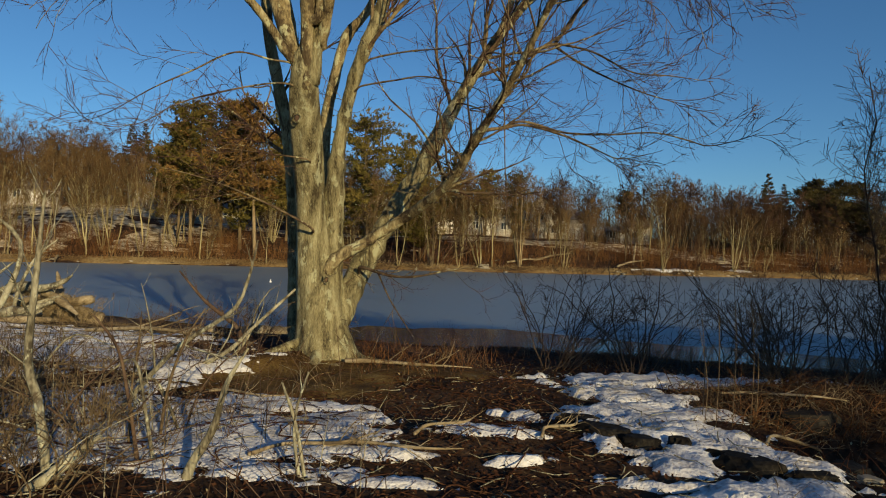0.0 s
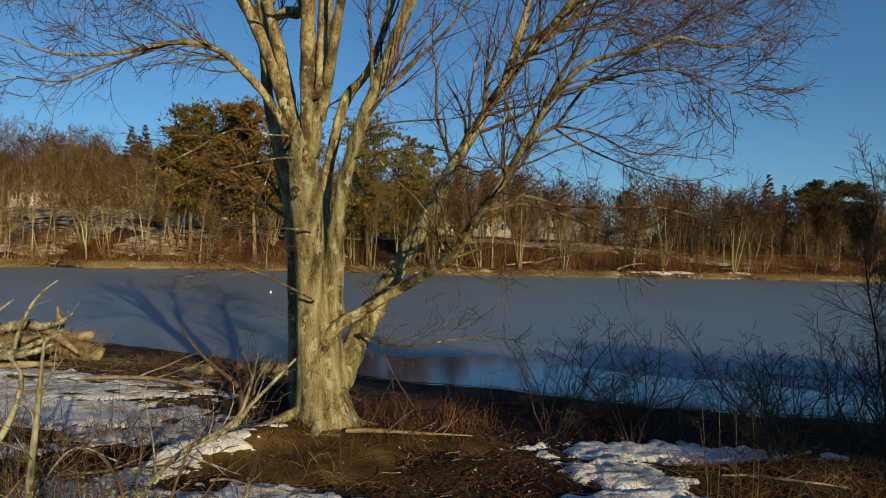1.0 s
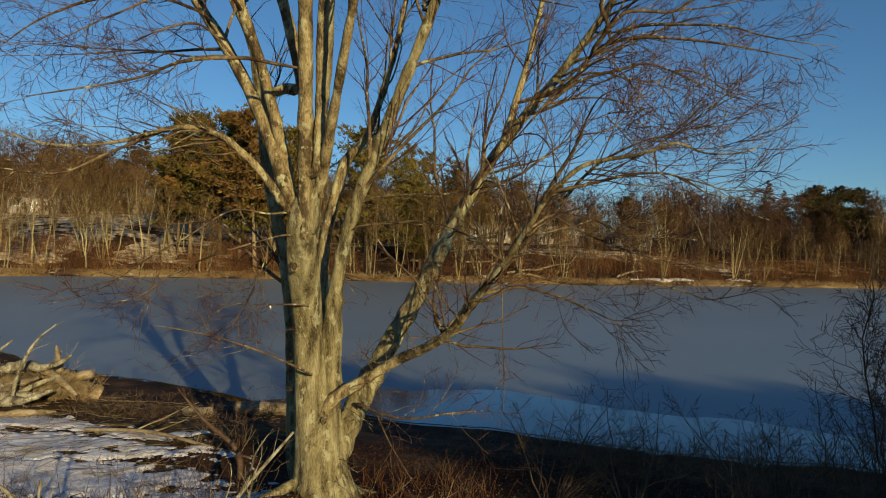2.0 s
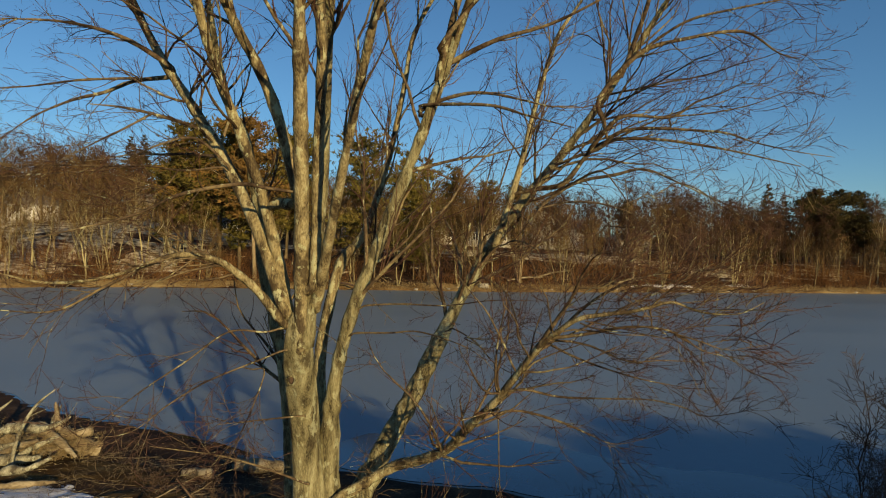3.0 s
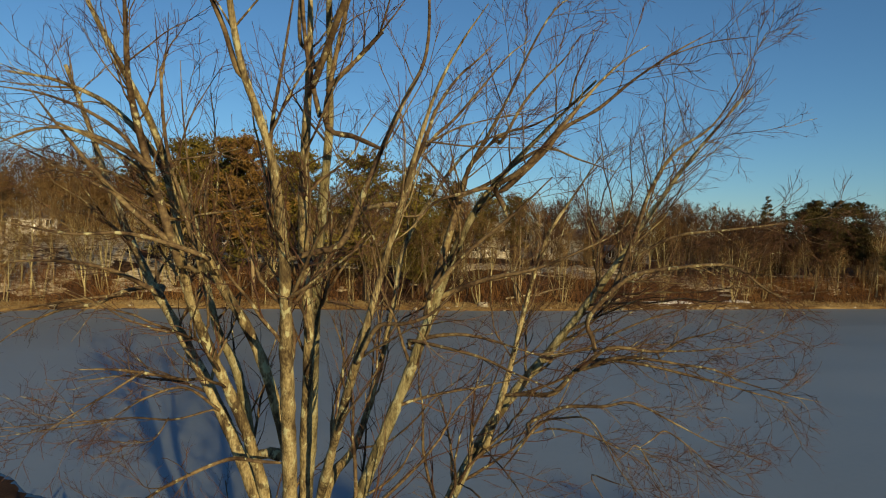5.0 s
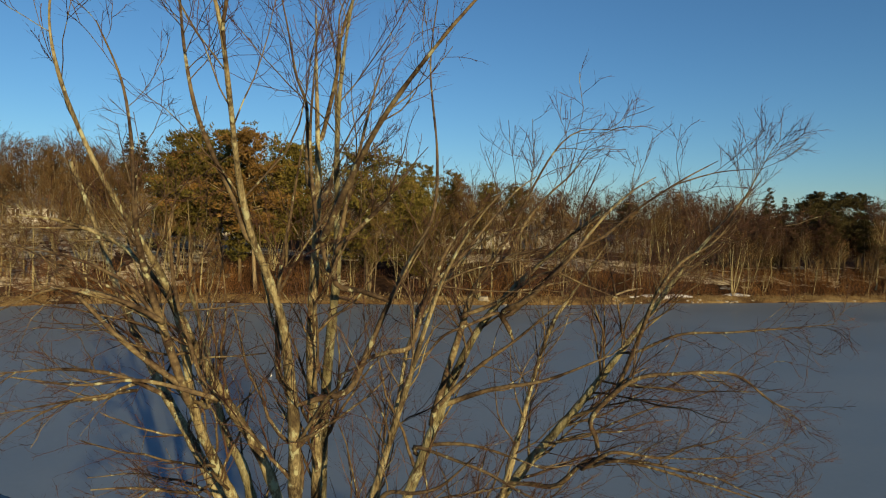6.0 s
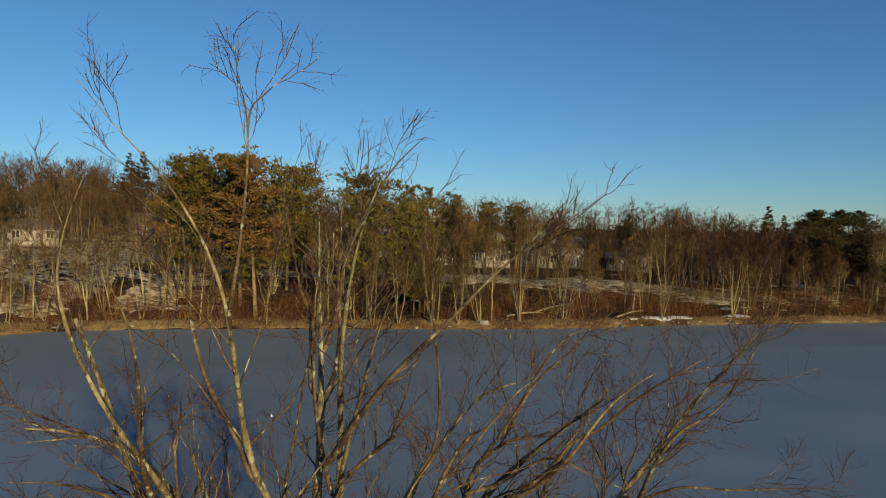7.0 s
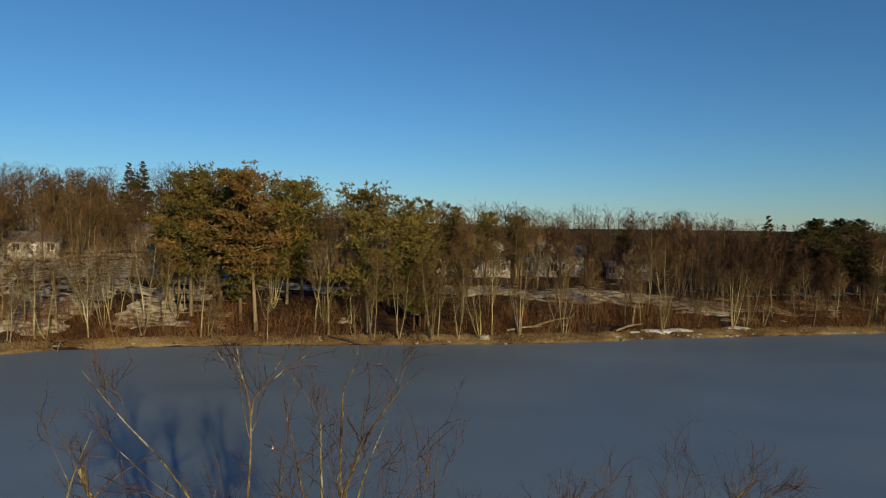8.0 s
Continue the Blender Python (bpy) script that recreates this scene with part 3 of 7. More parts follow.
def knot(x, y, z, size):
    """A healed scar: a raised lip of bark round a dark hollow."""
    k = np.linspace(0, 2 * np.pi, 15)
    P = np.stack([x + np.cos(k) * size, y - 0.02 + 0.02 * np.sin(2 * k), z + np.sin(k) * size * 1.25], 1)
    lip = part("knot", mesh_of("knot", *tubes(P[None], np.full((1, 15), size * 0.26), 8)), BARK, maple, "healed branch scar with a raised lip")
    bm = bmesh.new()
    bmesh.ops.create_uvsphere(bm, u_segments=12, v_segments=8, radius=1, matrix=Matrix.Translation((x, y + 0.02, z)) @ Matrix.Diagonal((size * 0.8, size * 0.35, size, 1)))
    part("hollow", bm, SHRUB, lip)


def root(turn, reach, thick):
    """A root that leaves the trunk and dives into the bank."""
    c, s = math.cos(radians(turn)), math.sin(radians(turn))
    q = []
    for k, lift, r in [(0.15, 0.5, 0.6), (0.36, 0.2, 1.0), (0.6, -0.02, 0.9), (0.8, -0.06, 0.7), (1.0, -0.12, 0.4)]:
        x, y = -1.69 + c * reach * k, 9.2 + s * reach * k
        q.append((x, y, float(land(x, y)) + lift * min(1, thick * 6), thick * r))
    q = curve_through(q, 22)
    part("root", mesh_of("root", *tubes(q[None, :, :3], q[None, :, 3], 12)), BARK, maple)


limb("trunk", [(-1.66, 9.20, 0.40, 0.640), (-1.67, 9.20, 0.62, 0.545), (-1.68, 9.20, 0.85, 0.455), (-1.72, 9.20, 1.15, 0.385), (-1.80, 9.15, 1.85, 0.310), (-1.88, 9.05, 2.66, 0.235), (-1.92, 8.90, 3.45, 0.210), (-1.93, 8.60, 4.18, 0.200), (-1.91, 8.40, 4.66, 0.165), (-1.87, 8.35, 5.04, 0.110), (-1.87, 8.35, 5.37, 0.060)])
limb("U1", [(-1.86, 8.35, 4.48, 0.095), (-1.85, 8.25, 5.07, 0.116), (-1.78, 7.89, 6.10, 0.118), (-1.71, 7.41, 7.35, 0.107), (-1.67, 7.10, 8.22, 0.095), (-1.64, 6.91, 8.84, 0.083), (-1.65, 6.70, 9.47, 0.072), (-1.68, 6.52, 10.00, 0.063), (-1.78, 6.36, 10.46, 0.054), (-1.90, 6.18, 10.89, 0.045), (-1.94, 5.91, 11.42, 0.037), (-1.91, 5.57, 12.04, 0.030), (-1.89, 5.29, 12.57, 0.024), (-1.94, 5.14, 12.96, 0.019), (-2.12, 5.12, 13.37, 0.014), (-2.41, 5.13, 13.78, 0.010), (-2.74, 5.14, 14.12, 0.006), (-3.08, 5.15, 14.52, 0.003)])
limb("U1b", [(-1.87, 5.25, 12.64, 0.022), (-1.79, 5.15, 12.92, 0.019), (-1.73, 5.12, 13.31, 0.015), (-1.69, 5.13, 13.82, 0.012), (-1.70, 5.14, 14.25, 0.008), (-1.77, 5.15, 14.51, 0.005), (-1.88, 5.15, 14.73, 0.003)])
limb("L2", [(-2.03, 8.40, 4.91, 0.100), (-2.20, 8.50, 5.58, 0.100), (-2.42, 8.40, 6.48, 0.095), (-2.63, 8.20, 7.19, 0.090), (-2.87, 7.90, 7.98, 0.080), (-3.01, 7.60, 8.71, 0.070), (-3.20, 7.50, 9.94, 0.055), (-3.67, 7.30, 10.67, 0.040), (-4.24, 7.10, 10.97, 0.025), (-4.74, 7.00, 11.05, 0.012)])
limb("L1", [(-2.08, 8.37, 4.99, 0.112), (-2.33, 8.47, 5.62, 0.111), (-2.65, 8.60, 6.32, 0.107), (-3.10, 8.82, 7.06, 0.100), (-3.68, 9.11, 7.86, 0.089), (-4.32, 9.39, 8.72, 0.077), (-4.92, 9.62, 9.77, 0.064), (-5.38, 9.76, 10.87, 0.052), (-5.80, 9.80, 11.87, 0.039)])
limb("C", [(-2.11, 9.70, 0.60, 0.160), (-2.25, 9.75, 1.28, 0.130), (-2.31, 9.80, 2.24, 0.120), (-2.36, 9.70, 3.54, 0.120), (-2.53, 9.60, 4.64, 0.120), (-2.71, 9.50, 5.55, 0.110), (-2.76, 9.30, 6.55, 0.100), (-2.90, 9.20, 7.35, 0.085), (-3.15, 9.15, 7.88, 0.075), (-3.32, 9.10, 8.60, 0.060), (-3.44, 9.00, 9.41, 0.045), (-3.62, 8.90, 10.09, 0.030)])
limb("L3", [(-1.94, 8.30, 6.48, 0.101), (-2.16, 8.19, 7.45, 0.094), (-2.42, 8.11, 8.12, 0.088), (-2.67, 7.99, 8.59, 0.080), (-2.91, 7.67, 9.25, 0.068), (-3.02, 7.16, 9.97, 0.055), (-3.07, 6.74, 10.51, 0.046), (-3.24, 6.46, 11.00, 0.038), (-3.46, 6.21, 11.60, 0.030), (-3.63, 6.00, 12.25, 0.023), (-3.67, 5.86, 12.81, 0.016), (-3.54, 5.76, 13.32, 0.010), (-3.30, 5.69, 13.85, 0.005)])
limb("L4", [(-2.88, 7.06, 9.02, 0.060), (-3.03, 6.85, 9.75, 0.055), (-3.13, 6.66, 10.35, 0.049), (-3.16, 6.48, 10.83, 0.040), (-3.13, 6.34, 11.33, 0.030), (-3.11, 6.23, 11.88, 0.021), (-3.15, 6.12, 12.38, 0.015), (-3.33, 6.02, 12.89, 0.008)])
limb("U2", [(-1.82, 8.40, 4.62, 0.132), (-1.72, 8.31, 5.35, 0.118), (-1.59, 8.11, 6.49, 0.103), (-1.51, 7.87, 7.62, 0.091), (-1.44, 7.62, 8.63, 0.079), (-1.33, 7.35, 9.64, 0.067), (-1.22, 7.10, 10.47, 0.055), (-1.17, 6.78, 11.17, 0.042), (-1.11, 6.37, 11.98, 0.031), (-0.99, 6.07, 12.79, 0.021), (-0.84, 5.94, 13.40, 0.012), (-0.64, 5.90, 13.91, 0.004)])
limb("U4", [(-1.66, 8.12, 5.38, 0.090), (-1.57, 7.79, 7.00, 0.085), (-1.50, 7.54, 8.17, 0.080), (-1.52, 7.34, 8.93, 0.075), (-1.51, 7.15, 9.62, 0.069), (-1.45, 6.96, 10.37, 0.060), (-1.41, 6.90, 11.09, 0.049), (-1.44, 7.04, 11.89, 0.035), (-1.50, 7.21, 12.77, 0.021), (-1.54, 7.35, 13.50, 0.008)])
limb("U3", [(-1.67, 8.34, 5.08, 0.093), (-1.24, 7.35, 6.50, 0.074), (-0.91, 6.61, 7.59, 0.059), (-0.73, 6.26, 8.15, 0.050), (-0.62, 6.13, 8.53, 0.044), (-0.47, 6.01, 9.06, 0.039), (-0.31, 5.88, 9.63, 0.033), (-0.16, 5.75, 10.15, 0.026), (0.00, 5.63, 10.61, 0.019), (0.20, 5.54, 10.99, 0.012), (0.43, 5.45, 11.31, 0.005)])
limb("B", [(-1.64, 9.16, 1.52, 0.189), (-1.60, 9.18, 2.26, 0.168), (-1.60, 9.17, 3.02, 0.143), (-1.54, 9.12, 3.83, 0.126), (-1.34, 9.04, 4.76, 0.120), (-0.99, 8.98, 5.74, 0.112), (-0.66, 8.95, 6.61, 0.103), (-0.35, 8.93, 7.44, 0.095), (-0.06, 8.85, 8.28, 0.086), (0.21, 8.68, 9.05, 0.076), (0.52, 8.48, 9.71, 0.060), (0.90, 8.29, 10.21, 0.044), (1.35, 8.08, 10.69, 0.030), (1.93, 7.81, 11.28, 0.017)])
limb("B2", [(-1.02, 6.84, 9.22, 0.044), (-0.83, 6.76, 9.63, 0.039), (-0.59, 6.65, 10.20, 0.034), (-0.35, 6.56, 10.71, 0.029), (-0.14, 6.51, 11.14, 0.023), (-0.11, 6.52, 11.77, 0.017), (-0.20, 6.62, 12.68, 0.011), (-0.13, 6.80, 13.52, 0.005)])
limb("D", [(-1.80, 9.60, 2.85, 0.112), (-1.86, 9.70, 4.14, 0.112), (-1.74, 9.70, 4.92, 0.106), (-1.56, 9.70, 5.62, 0.100), (-1.21, 9.70, 6.10, 0.070), (-0.86, 9.80, 7.31, 0.060), (-0.66, 9.80, 8.35, 0.050), (-0.46, 9.80, 9.31, 0.040), (0.42, 9.80, 10.65, 0.025), (1.28, 9.80, 11.05, 0.012)])
limb("E", [(-1.55, 9.22, 1.27, 0.200), (-1.20, 9.48, 2.10, 0.178), (-0.82, 9.70, 2.84, 0.160), (-0.43, 9.93, 3.56, 0.145), (-0.04, 10.21, 4.37, 0.131), (0.39, 10.48, 5.22, 0.120), (0.87, 10.68, 6.04, 0.110), (1.40, 10.80, 6.76, 0.100), (1.96, 10.78, 7.46, 0.090), (2.54, 10.60, 8.29, 0.077), (3.10, 10.37, 9.21, 0.061), (3.59, 10.19, 10.03, 0.046), (4.00, 10.07, 10.66, 0.034), (4.42, 10.02, 11.19, 0.022), (4.91, 10.00, 11.77, 0.010)])
limb("E3", [(0.87, 10.30, 6.01, 0.070), (1.22, 10.40, 7.18, 0.060), (1.49, 10.50, 8.32, 0.050), (1.80, 10.50, 9.36, 0.040), (2.15, 10.50, 9.93, 0.025), (2.70, 10.50, 10.78, 0.010)])
limb("E1", [(-1.70, 9.00, 1.95, 0.110), (-1.48, 8.95, 2.22, 0.112), (-1.15, 9.05, 2.42, 0.104), (-0.64, 8.97, 2.75, 0.091), (-0.24, 8.54, 3.00, 0.084), (0.12, 8.12, 3.30, 0.078), (0.33, 7.75, 3.66, 0.072), (0.62, 7.30, 4.10, 0.060), (0.86, 6.95, 4.53, 0.050), (1.02, 6.60, 4.87, 0.042), (1.16, 6.40, 5.04, 0.034), (1.33, 6.25, 5.19, 0.030), (1.55, 6.15, 5.25, 0.027), (1.81, 6.10, 5.29, 0.024), (2.01, 6.05, 5.35, 0.020), (2.18, 6.00, 5.40, 0.016), (2.45, 6.00, 5.31, 0.012), (2.76, 5.90, 5.31, 0.008), (2.99, 5.90, 5.42, 0.004)])
limb("E1b", [(1.01, 6.60, 4.87, 0.032), (1.11, 6.40, 5.10, 0.028), (1.23, 6.30, 5.31, 0.024), (1.30, 6.20, 5.49, 0.018), (1.35, 6.10, 5.66, 0.012), (1.45, 6.00, 5.83, 0.008), (1.66, 5.90, 5.90, 0.004)])
limb("E1c", [(1.11, 6.50, 4.96, 0.024), (1.43, 6.35, 5.03, 0.021), (1.80, 6.25, 5.12, 0.018), (2.10, 6.15, 5.13, 0.014), (2.31, 6.10, 5.06, 0.011), (2.51, 6.05, 4.93, 0.008), (2.87, 6.00, 4.87, 0.004)])
limb("E1d", [(2.22, 6.10, 5.09, 0.009), (2.45, 6.05, 5.03, 0.008), (2.68, 6.00, 4.96, 0.006), (2.93, 5.90, 4.98, 0.003)])
limb("E1e", [(1.99, 6.05, 5.34, 0.011), (2.15, 6.00, 5.51, 0.009), (2.30, 5.95, 5.65, 0.007), (2.52, 5.90, 5.78, 0.003)])
limb("E1f", [(1.34, 6.20, 5.50, 0.010), (1.53, 6.10, 5.52, 0.007), (1.69, 6.00, 5.64, 0.005), (1.90, 5.90, 5.72, 0.003)])
limb("E1g", [(1.01, 8.20, 4.05, 0.022), (1.56, 8.30, 3.94, 0.018), (2.15, 8.30, 3.93, 0.015), (2.71, 8.20, 3.95, 0.013), (3.15, 8.20, 3.86, 0.011), (3.37, 8.10, 3.78, 0.009), (3.72, 8.00, 3.85, 0.006), (3.99, 7.90, 3.95, 0.003)])
limb("E1h", [(0.45, 7.60, 3.80, 0.026), (0.69, 7.70, 3.86, 0.022), (0.97, 7.70, 3.90, 0.020), (1.42, 7.70, 3.79, 0.017), (1.80, 7.70, 3.64, 0.013), (2.13, 7.70, 3.52, 0.009), (2.56, 7.70, 3.61, 0.004)])
limb("E1i", [(1.27, 7.40, 4.80, 0.020), (1.72, 7.50, 4.75, 0.016), (2.23, 7.60, 4.55, 0.012), (2.70, 7.70, 4.55, 0.009), (3.28, 7.80, 4.52, 0.004)])
limb("E1j", [(1.27, 7.40, 4.76, 0.020), (1.59, 7.50, 4.60, 0.017), (1.99, 7.60, 4.45, 0.013), (2.47, 7.70, 4.31, 0.010), (3.10, 7.80, 4.19, 0.004)])
limb("E1k", [(1.25, 7.30, 4.79, 0.026), (1.49, 7.10, 5.14, 0.023), (1.77, 7.00, 5.39, 0.019), (2.18, 6.90, 5.59, 0.012), (2.57, 6.80, 5.67, 0.005)])
limb("EDa", [(1.03, 9.00, 5.99, 0.014), (1.20, 8.40, 5.89, 0.011), (1.30, 8.10, 5.70, 0.008), (1.56, 8.00, 5.28, 0.003)])
limb("EDb", [(1.54, 9.20, 6.64, 0.022), (1.82, 8.80, 6.83, 0.018), (2.06, 8.40, 6.93, 0.014), (2.23, 8.20, 6.70, 0.011), (2.40, 8.00, 6.37, 0.008), (2.86, 7.90, 5.85, 0.003)])
limb("EDc", [(0.63, 9.70, 5.41, 0.016), (0.94, 9.30, 5.21, 0.013), (1.06, 9.10, 4.85, 0.010), (1.17, 9.00, 4.40, 0.006), (1.32, 9.00, 4.20, 0.003)])
limb("EDd", [(0.19, 9.70, 4.62, 0.016), (0.52, 9.40, 4.46, 0.013), (0.76, 9.20, 4.21, 0.010), (1.08, 9.10, 4.04, 0.004)])
limb("EDe", [(0.33, 9.60, 4.51, 0.013), (0.60, 9.40, 4.52, 0.011), (1.04, 9.20, 4.58, 0.005)])
limb("EDf", [(2.11, 8.40, 6.18, 0.012), (2.23, 8.20, 5.95, 0.010), (2.44, 8.00, 5.62, 0.008), (2.66, 7.90, 5.40, 0.005), (2.83, 7.80, 5.09, 0.003)])
limb("EDg", [(2.69, 8.30, 6.62, 0.010), (2.86, 8.10, 6.33, 0.008), (3.02, 8.00, 6.09, 0.006), (3.17, 7.90, 5.93, 0.003)])
limb("EDh", [(3.08, 8.40, 6.79, 0.012), (3.28, 8.20, 6.69, 0.010), (3.56, 8.10, 6.46, 0.007), (3.74, 8.00, 6.37, 0.005), (3.95, 8.00, 6.25, 0.003)])
limb("E4", [(1.87, 9.90, 6.92, 0.050), (2.28, 9.60, 7.45, 0.040), (2.87, 9.30, 7.53, 0.030), (3.83, 9.00, 7.37, 0.020), (4.94, 8.80, 7.10, 0.008)])
limb("E5", [(3.10, 10.00, 9.07, 0.030), (3.65, 9.70, 9.41, 0.026), (4.29, 9.40, 9.51, 0.020), (5.10, 9.20, 9.63, 0.012), (5.63, 9.00, 9.73, 0.005)])
limb("E6", [(2.29, 9.50, 8.16, 0.050), (2.81, 9.30, 8.77, 0.045), (3.41, 9.10, 8.94, 0.035), (4.14, 8.90, 8.99, 0.025), (4.59, 8.80, 8.67, 0.015), (4.86, 8.70, 8.55, 0.008)])
limb("E7", [(2.62, 9.50, 8.52, 0.045), (2.88, 9.30, 9.37, 0.040), (3.01, 9.00, 10.04, 0.034), (3.28, 8.80, 10.57, 0.028), (3.81, 8.70, 11.00, 0.016), (4.41, 8.60, 12.18, 0.005)])
limb("W8", [(-0.12, 8.82, 8.32, 0.060), (0.24, 8.49, 9.64, 0.055), (0.37, 8.33, 10.15, 0.040), (0.77, 7.99, 10.89, 0.025), (1.38, 7.54, 12.07, 0.012), (2.11, 7.50, 12.20, 0.005)])
limb("LA", [(-2.08, 8.30, 4.83, 0.076), (-2.35, 8.10, 5.24, 0.072), (-2.58, 7.90, 5.50, 0.064), (-2.80, 7.70, 5.67, 0.051), (-3.20, 7.50, 5.71, 0.038), (-3.77, 7.20, 5.47, 0.025), (-4.36, 7.00, 5.39, 0.017), (-4.85, 6.80, 5.51, 0.009)])
limb("LA2", [(-3.31, 7.45, 5.67, 0.022), (-3.84, 7.20, 5.35, 0.019), (-4.29, 7.00, 5.08, 0.013), (-4.84, 6.80, 5.10, 0.006)])
limb("LL1", [(-2.09, 8.30, 4.77, 0.019), (-2.27, 8.10, 4.74, 0.017), (-2.67, 7.90, 4.76, 0.014), (-3.08, 7.60, 4.43, 0.013), (-3.45, 7.40, 4.16, 0.009), (-3.93, 7.20, 3.78, 0.006), (-4.44, 7.10, 3.61, 0.003)])
limb("LL2", [(-2.06, 8.30, 4.48, 0.017), (-2.30, 8.00, 4.40, 0.014), (-2.83, 7.70, 4.19, 0.013), (-3.18, 7.40, 3.97, 0.010), (-3.54, 7.20, 3.69, 0.006), (-4.01, 7.00, 3.67, 0.003)])
limb("LE", [(-4.00, 9.20, 8.40, 0.050), (-4.60, 9.00, 8.75, 0.040), (-5.29, 8.80, 8.89, 0.026), (-6.09, 8.60, 8.86, 0.010)])
limb("LF", [(-2.48, 7.60, 6.58, 0.030), (-3.02, 7.20, 6.41, 0.025), (-3.50, 7.00, 6.14, 0.018), (-4.48, 6.70, 5.85, 0.007)])
limb("LH", [(-4.92, 9.60, 9.89, 0.032), (-5.62, 9.40, 10.27, 0.022), (-6.40, 9.20, 10.66, 0.010)])
limb("LI", [(-2.92, 7.00, 9.18, 0.045), (-3.36, 6.73, 9.65, 0.035), (-3.70, 6.47, 10.16, 0.025), (-3.99, 6.20, 10.68, 0.008)])
limb("LJ", [(-3.08, 6.80, 9.92, 0.030), (-3.43, 6.40, 10.21, 0.022), (-3.79, 6.00, 10.40, 0.008)])
limb("Bt", [(0.06, 8.90, 8.48, 0.050), (0.68, 8.73, 8.75, 0.040), (1.42, 8.57, 8.94, 0.028), (2.28, 8.40, 9.35, 0.012)])
limb("Bs", [(-0.40, 9.00, 7.78, 0.040), (-0.01, 8.80, 7.94, 0.034), (0.53, 8.60, 7.98, 0.026), (1.42, 8.40, 7.76, 0.012)])
limb("L5", [(-1.96, 6.18, 10.90, 0.035), (-2.06, 6.07, 11.28, 0.032), (-2.20, 5.95, 11.65, 0.028), (-2.31, 5.82, 12.04, 0.024), (-2.35, 5.67, 12.50, 0.019), (-2.34, 5.51, 13.03, 0.012), (-2.33, 5.40, 13.49, 0.006)])
limb("U3u", [(-1.25, 6.49, 10.91, 0.046), (-0.84, 5.94, 11.60, 0.036), (-0.50, 5.55, 12.08, 0.027), (-0.02, 5.20, 12.62, 0.018), (0.42, 5.13, 13.08, 0.010), (0.99, 5.07, 13.51, 0.004)])
limb("U5", [(-1.49, 7.60, 11.33, 0.040), (-1.42, 7.80, 11.53, 0.036), (-1.39, 8.00, 11.97, 0.030), (-1.41, 8.00, 12.62, 0.024), (-1.39, 8.00, 13.28, 0.018), (-1.35, 8.00, 13.72, 0.012), (-1.04, 8.00, 14.22, 0.005)])
limb("U6", [(-1.59, 7.20, 11.56, 0.030), (-1.60, 7.20, 12.32, 0.024), (-1.72, 7.20, 12.67, 0.018), (-1.82, 7.20, 13.19, 0.013), (-1.92, 7.20, 13.68, 0.009), (-1.95, 7.20, 14.16, 0.004)])
limb("U7", [(-1.40, 7.10, 12.00, 0.030), (-1.20, 6.80, 12.60, 0.026), (-1.13, 6.60, 12.94, 0.021), (-0.89, 6.50, 13.54, 0.015), (-0.60, 6.50, 13.99, 0.010), (-0.30, 6.50, 14.30, 0.004)])
limb("U1c", [(-1.69, 5.15, 14.16, 0.012), (-1.66, 5.15, 14.32, 0.010), (-1.55, 5.15, 14.43, 0.007), (-1.28, 5.15, 14.68, 0.003)])
limb("LM", [(-0.35, 8.90, 7.86, 0.034), (0.11, 8.60, 7.82, 0.030), (0.62, 8.30, 7.74, 0.025), (1.04, 8.10, 7.58, 0.018), (1.59, 7.90, 7.40, 0.007)])
limb("Bv", [(-0.72, 6.20, 8.09, 0.030), (-0.53, 6.00, 8.44, 0.027), (-0.26, 5.90, 8.49, 0.023), (0.00, 5.80, 8.61, 0.017), (0.30, 5.70, 8.93, 0.007)])
limb("S1", [(-2.68, 7.20, 8.90, 0.034), (-2.78, 7.00, 9.50, 0.030), (-2.91, 6.80, 10.26, 0.026), (-2.94, 6.70, 11.03, 0.018)])
limb("S2", [(-2.79, 7.40, 8.94, 0.022), (-2.89, 7.40, 9.89, 0.018), (-2.94, 7.30, 10.66, 0.012), (-2.94, 7.20, 11.26, 0.005)])
limb("W9", [(0.27, 8.30, 9.85, 0.036), (0.67, 8.20, 10.03, 0.030), (1.29, 8.00, 10.45, 0.022), (1.77, 7.90, 10.31, 0.013), (2.21, 7.80, 10.15, 0.005)])
limb("W10", [(0.41, 8.30, 10.26, 0.030), (0.79, 8.10, 10.63, 0.024), (1.21, 8.00, 10.76, 0.016), (1.75, 7.90, 11.05, 0.006)])
limb("W12", [(-0.08, 8.40, 8.57, 0.045), (0.39, 8.20, 9.12, 0.034), (0.95, 8.00, 9.61, 0.022), (1.41, 7.80, 10.08, 0.009)])
limb("U8", [(-1.82, 6.90, 9.37, 0.034), (-1.79, 6.80, 10.34, 0.028), (-1.65, 6.70, 11.10, 0.020), (-1.53, 6.60, 11.72, 0.012), (-1.45, 6.50, 12.07, 0.005)])
limb("U9", [(-1.14, 6.50, 10.44, 0.036), (-1.04, 6.40, 11.10, 0.030), (-0.89, 6.30, 11.69, 0.022), (-0.76, 6.20, 12.20, 0.014), (-0.61, 6.10, 12.63, 0.005)])
limb("U10", [(-1.24, 6.60, 10.59, 0.034), (-1.38, 6.60, 11.24, 0.028), (-1.41, 6.50, 11.90, 0.020), (-1.38, 6.50, 12.48, 0.012), (-1.32, 6.40, 13.04, 0.005)])
limb("Ux", [(-1.08, 6.35, 10.79, 0.030), (-0.82, 6.30, 11.04, 0.030), (-0.55, 6.20, 11.30, 0.024)])
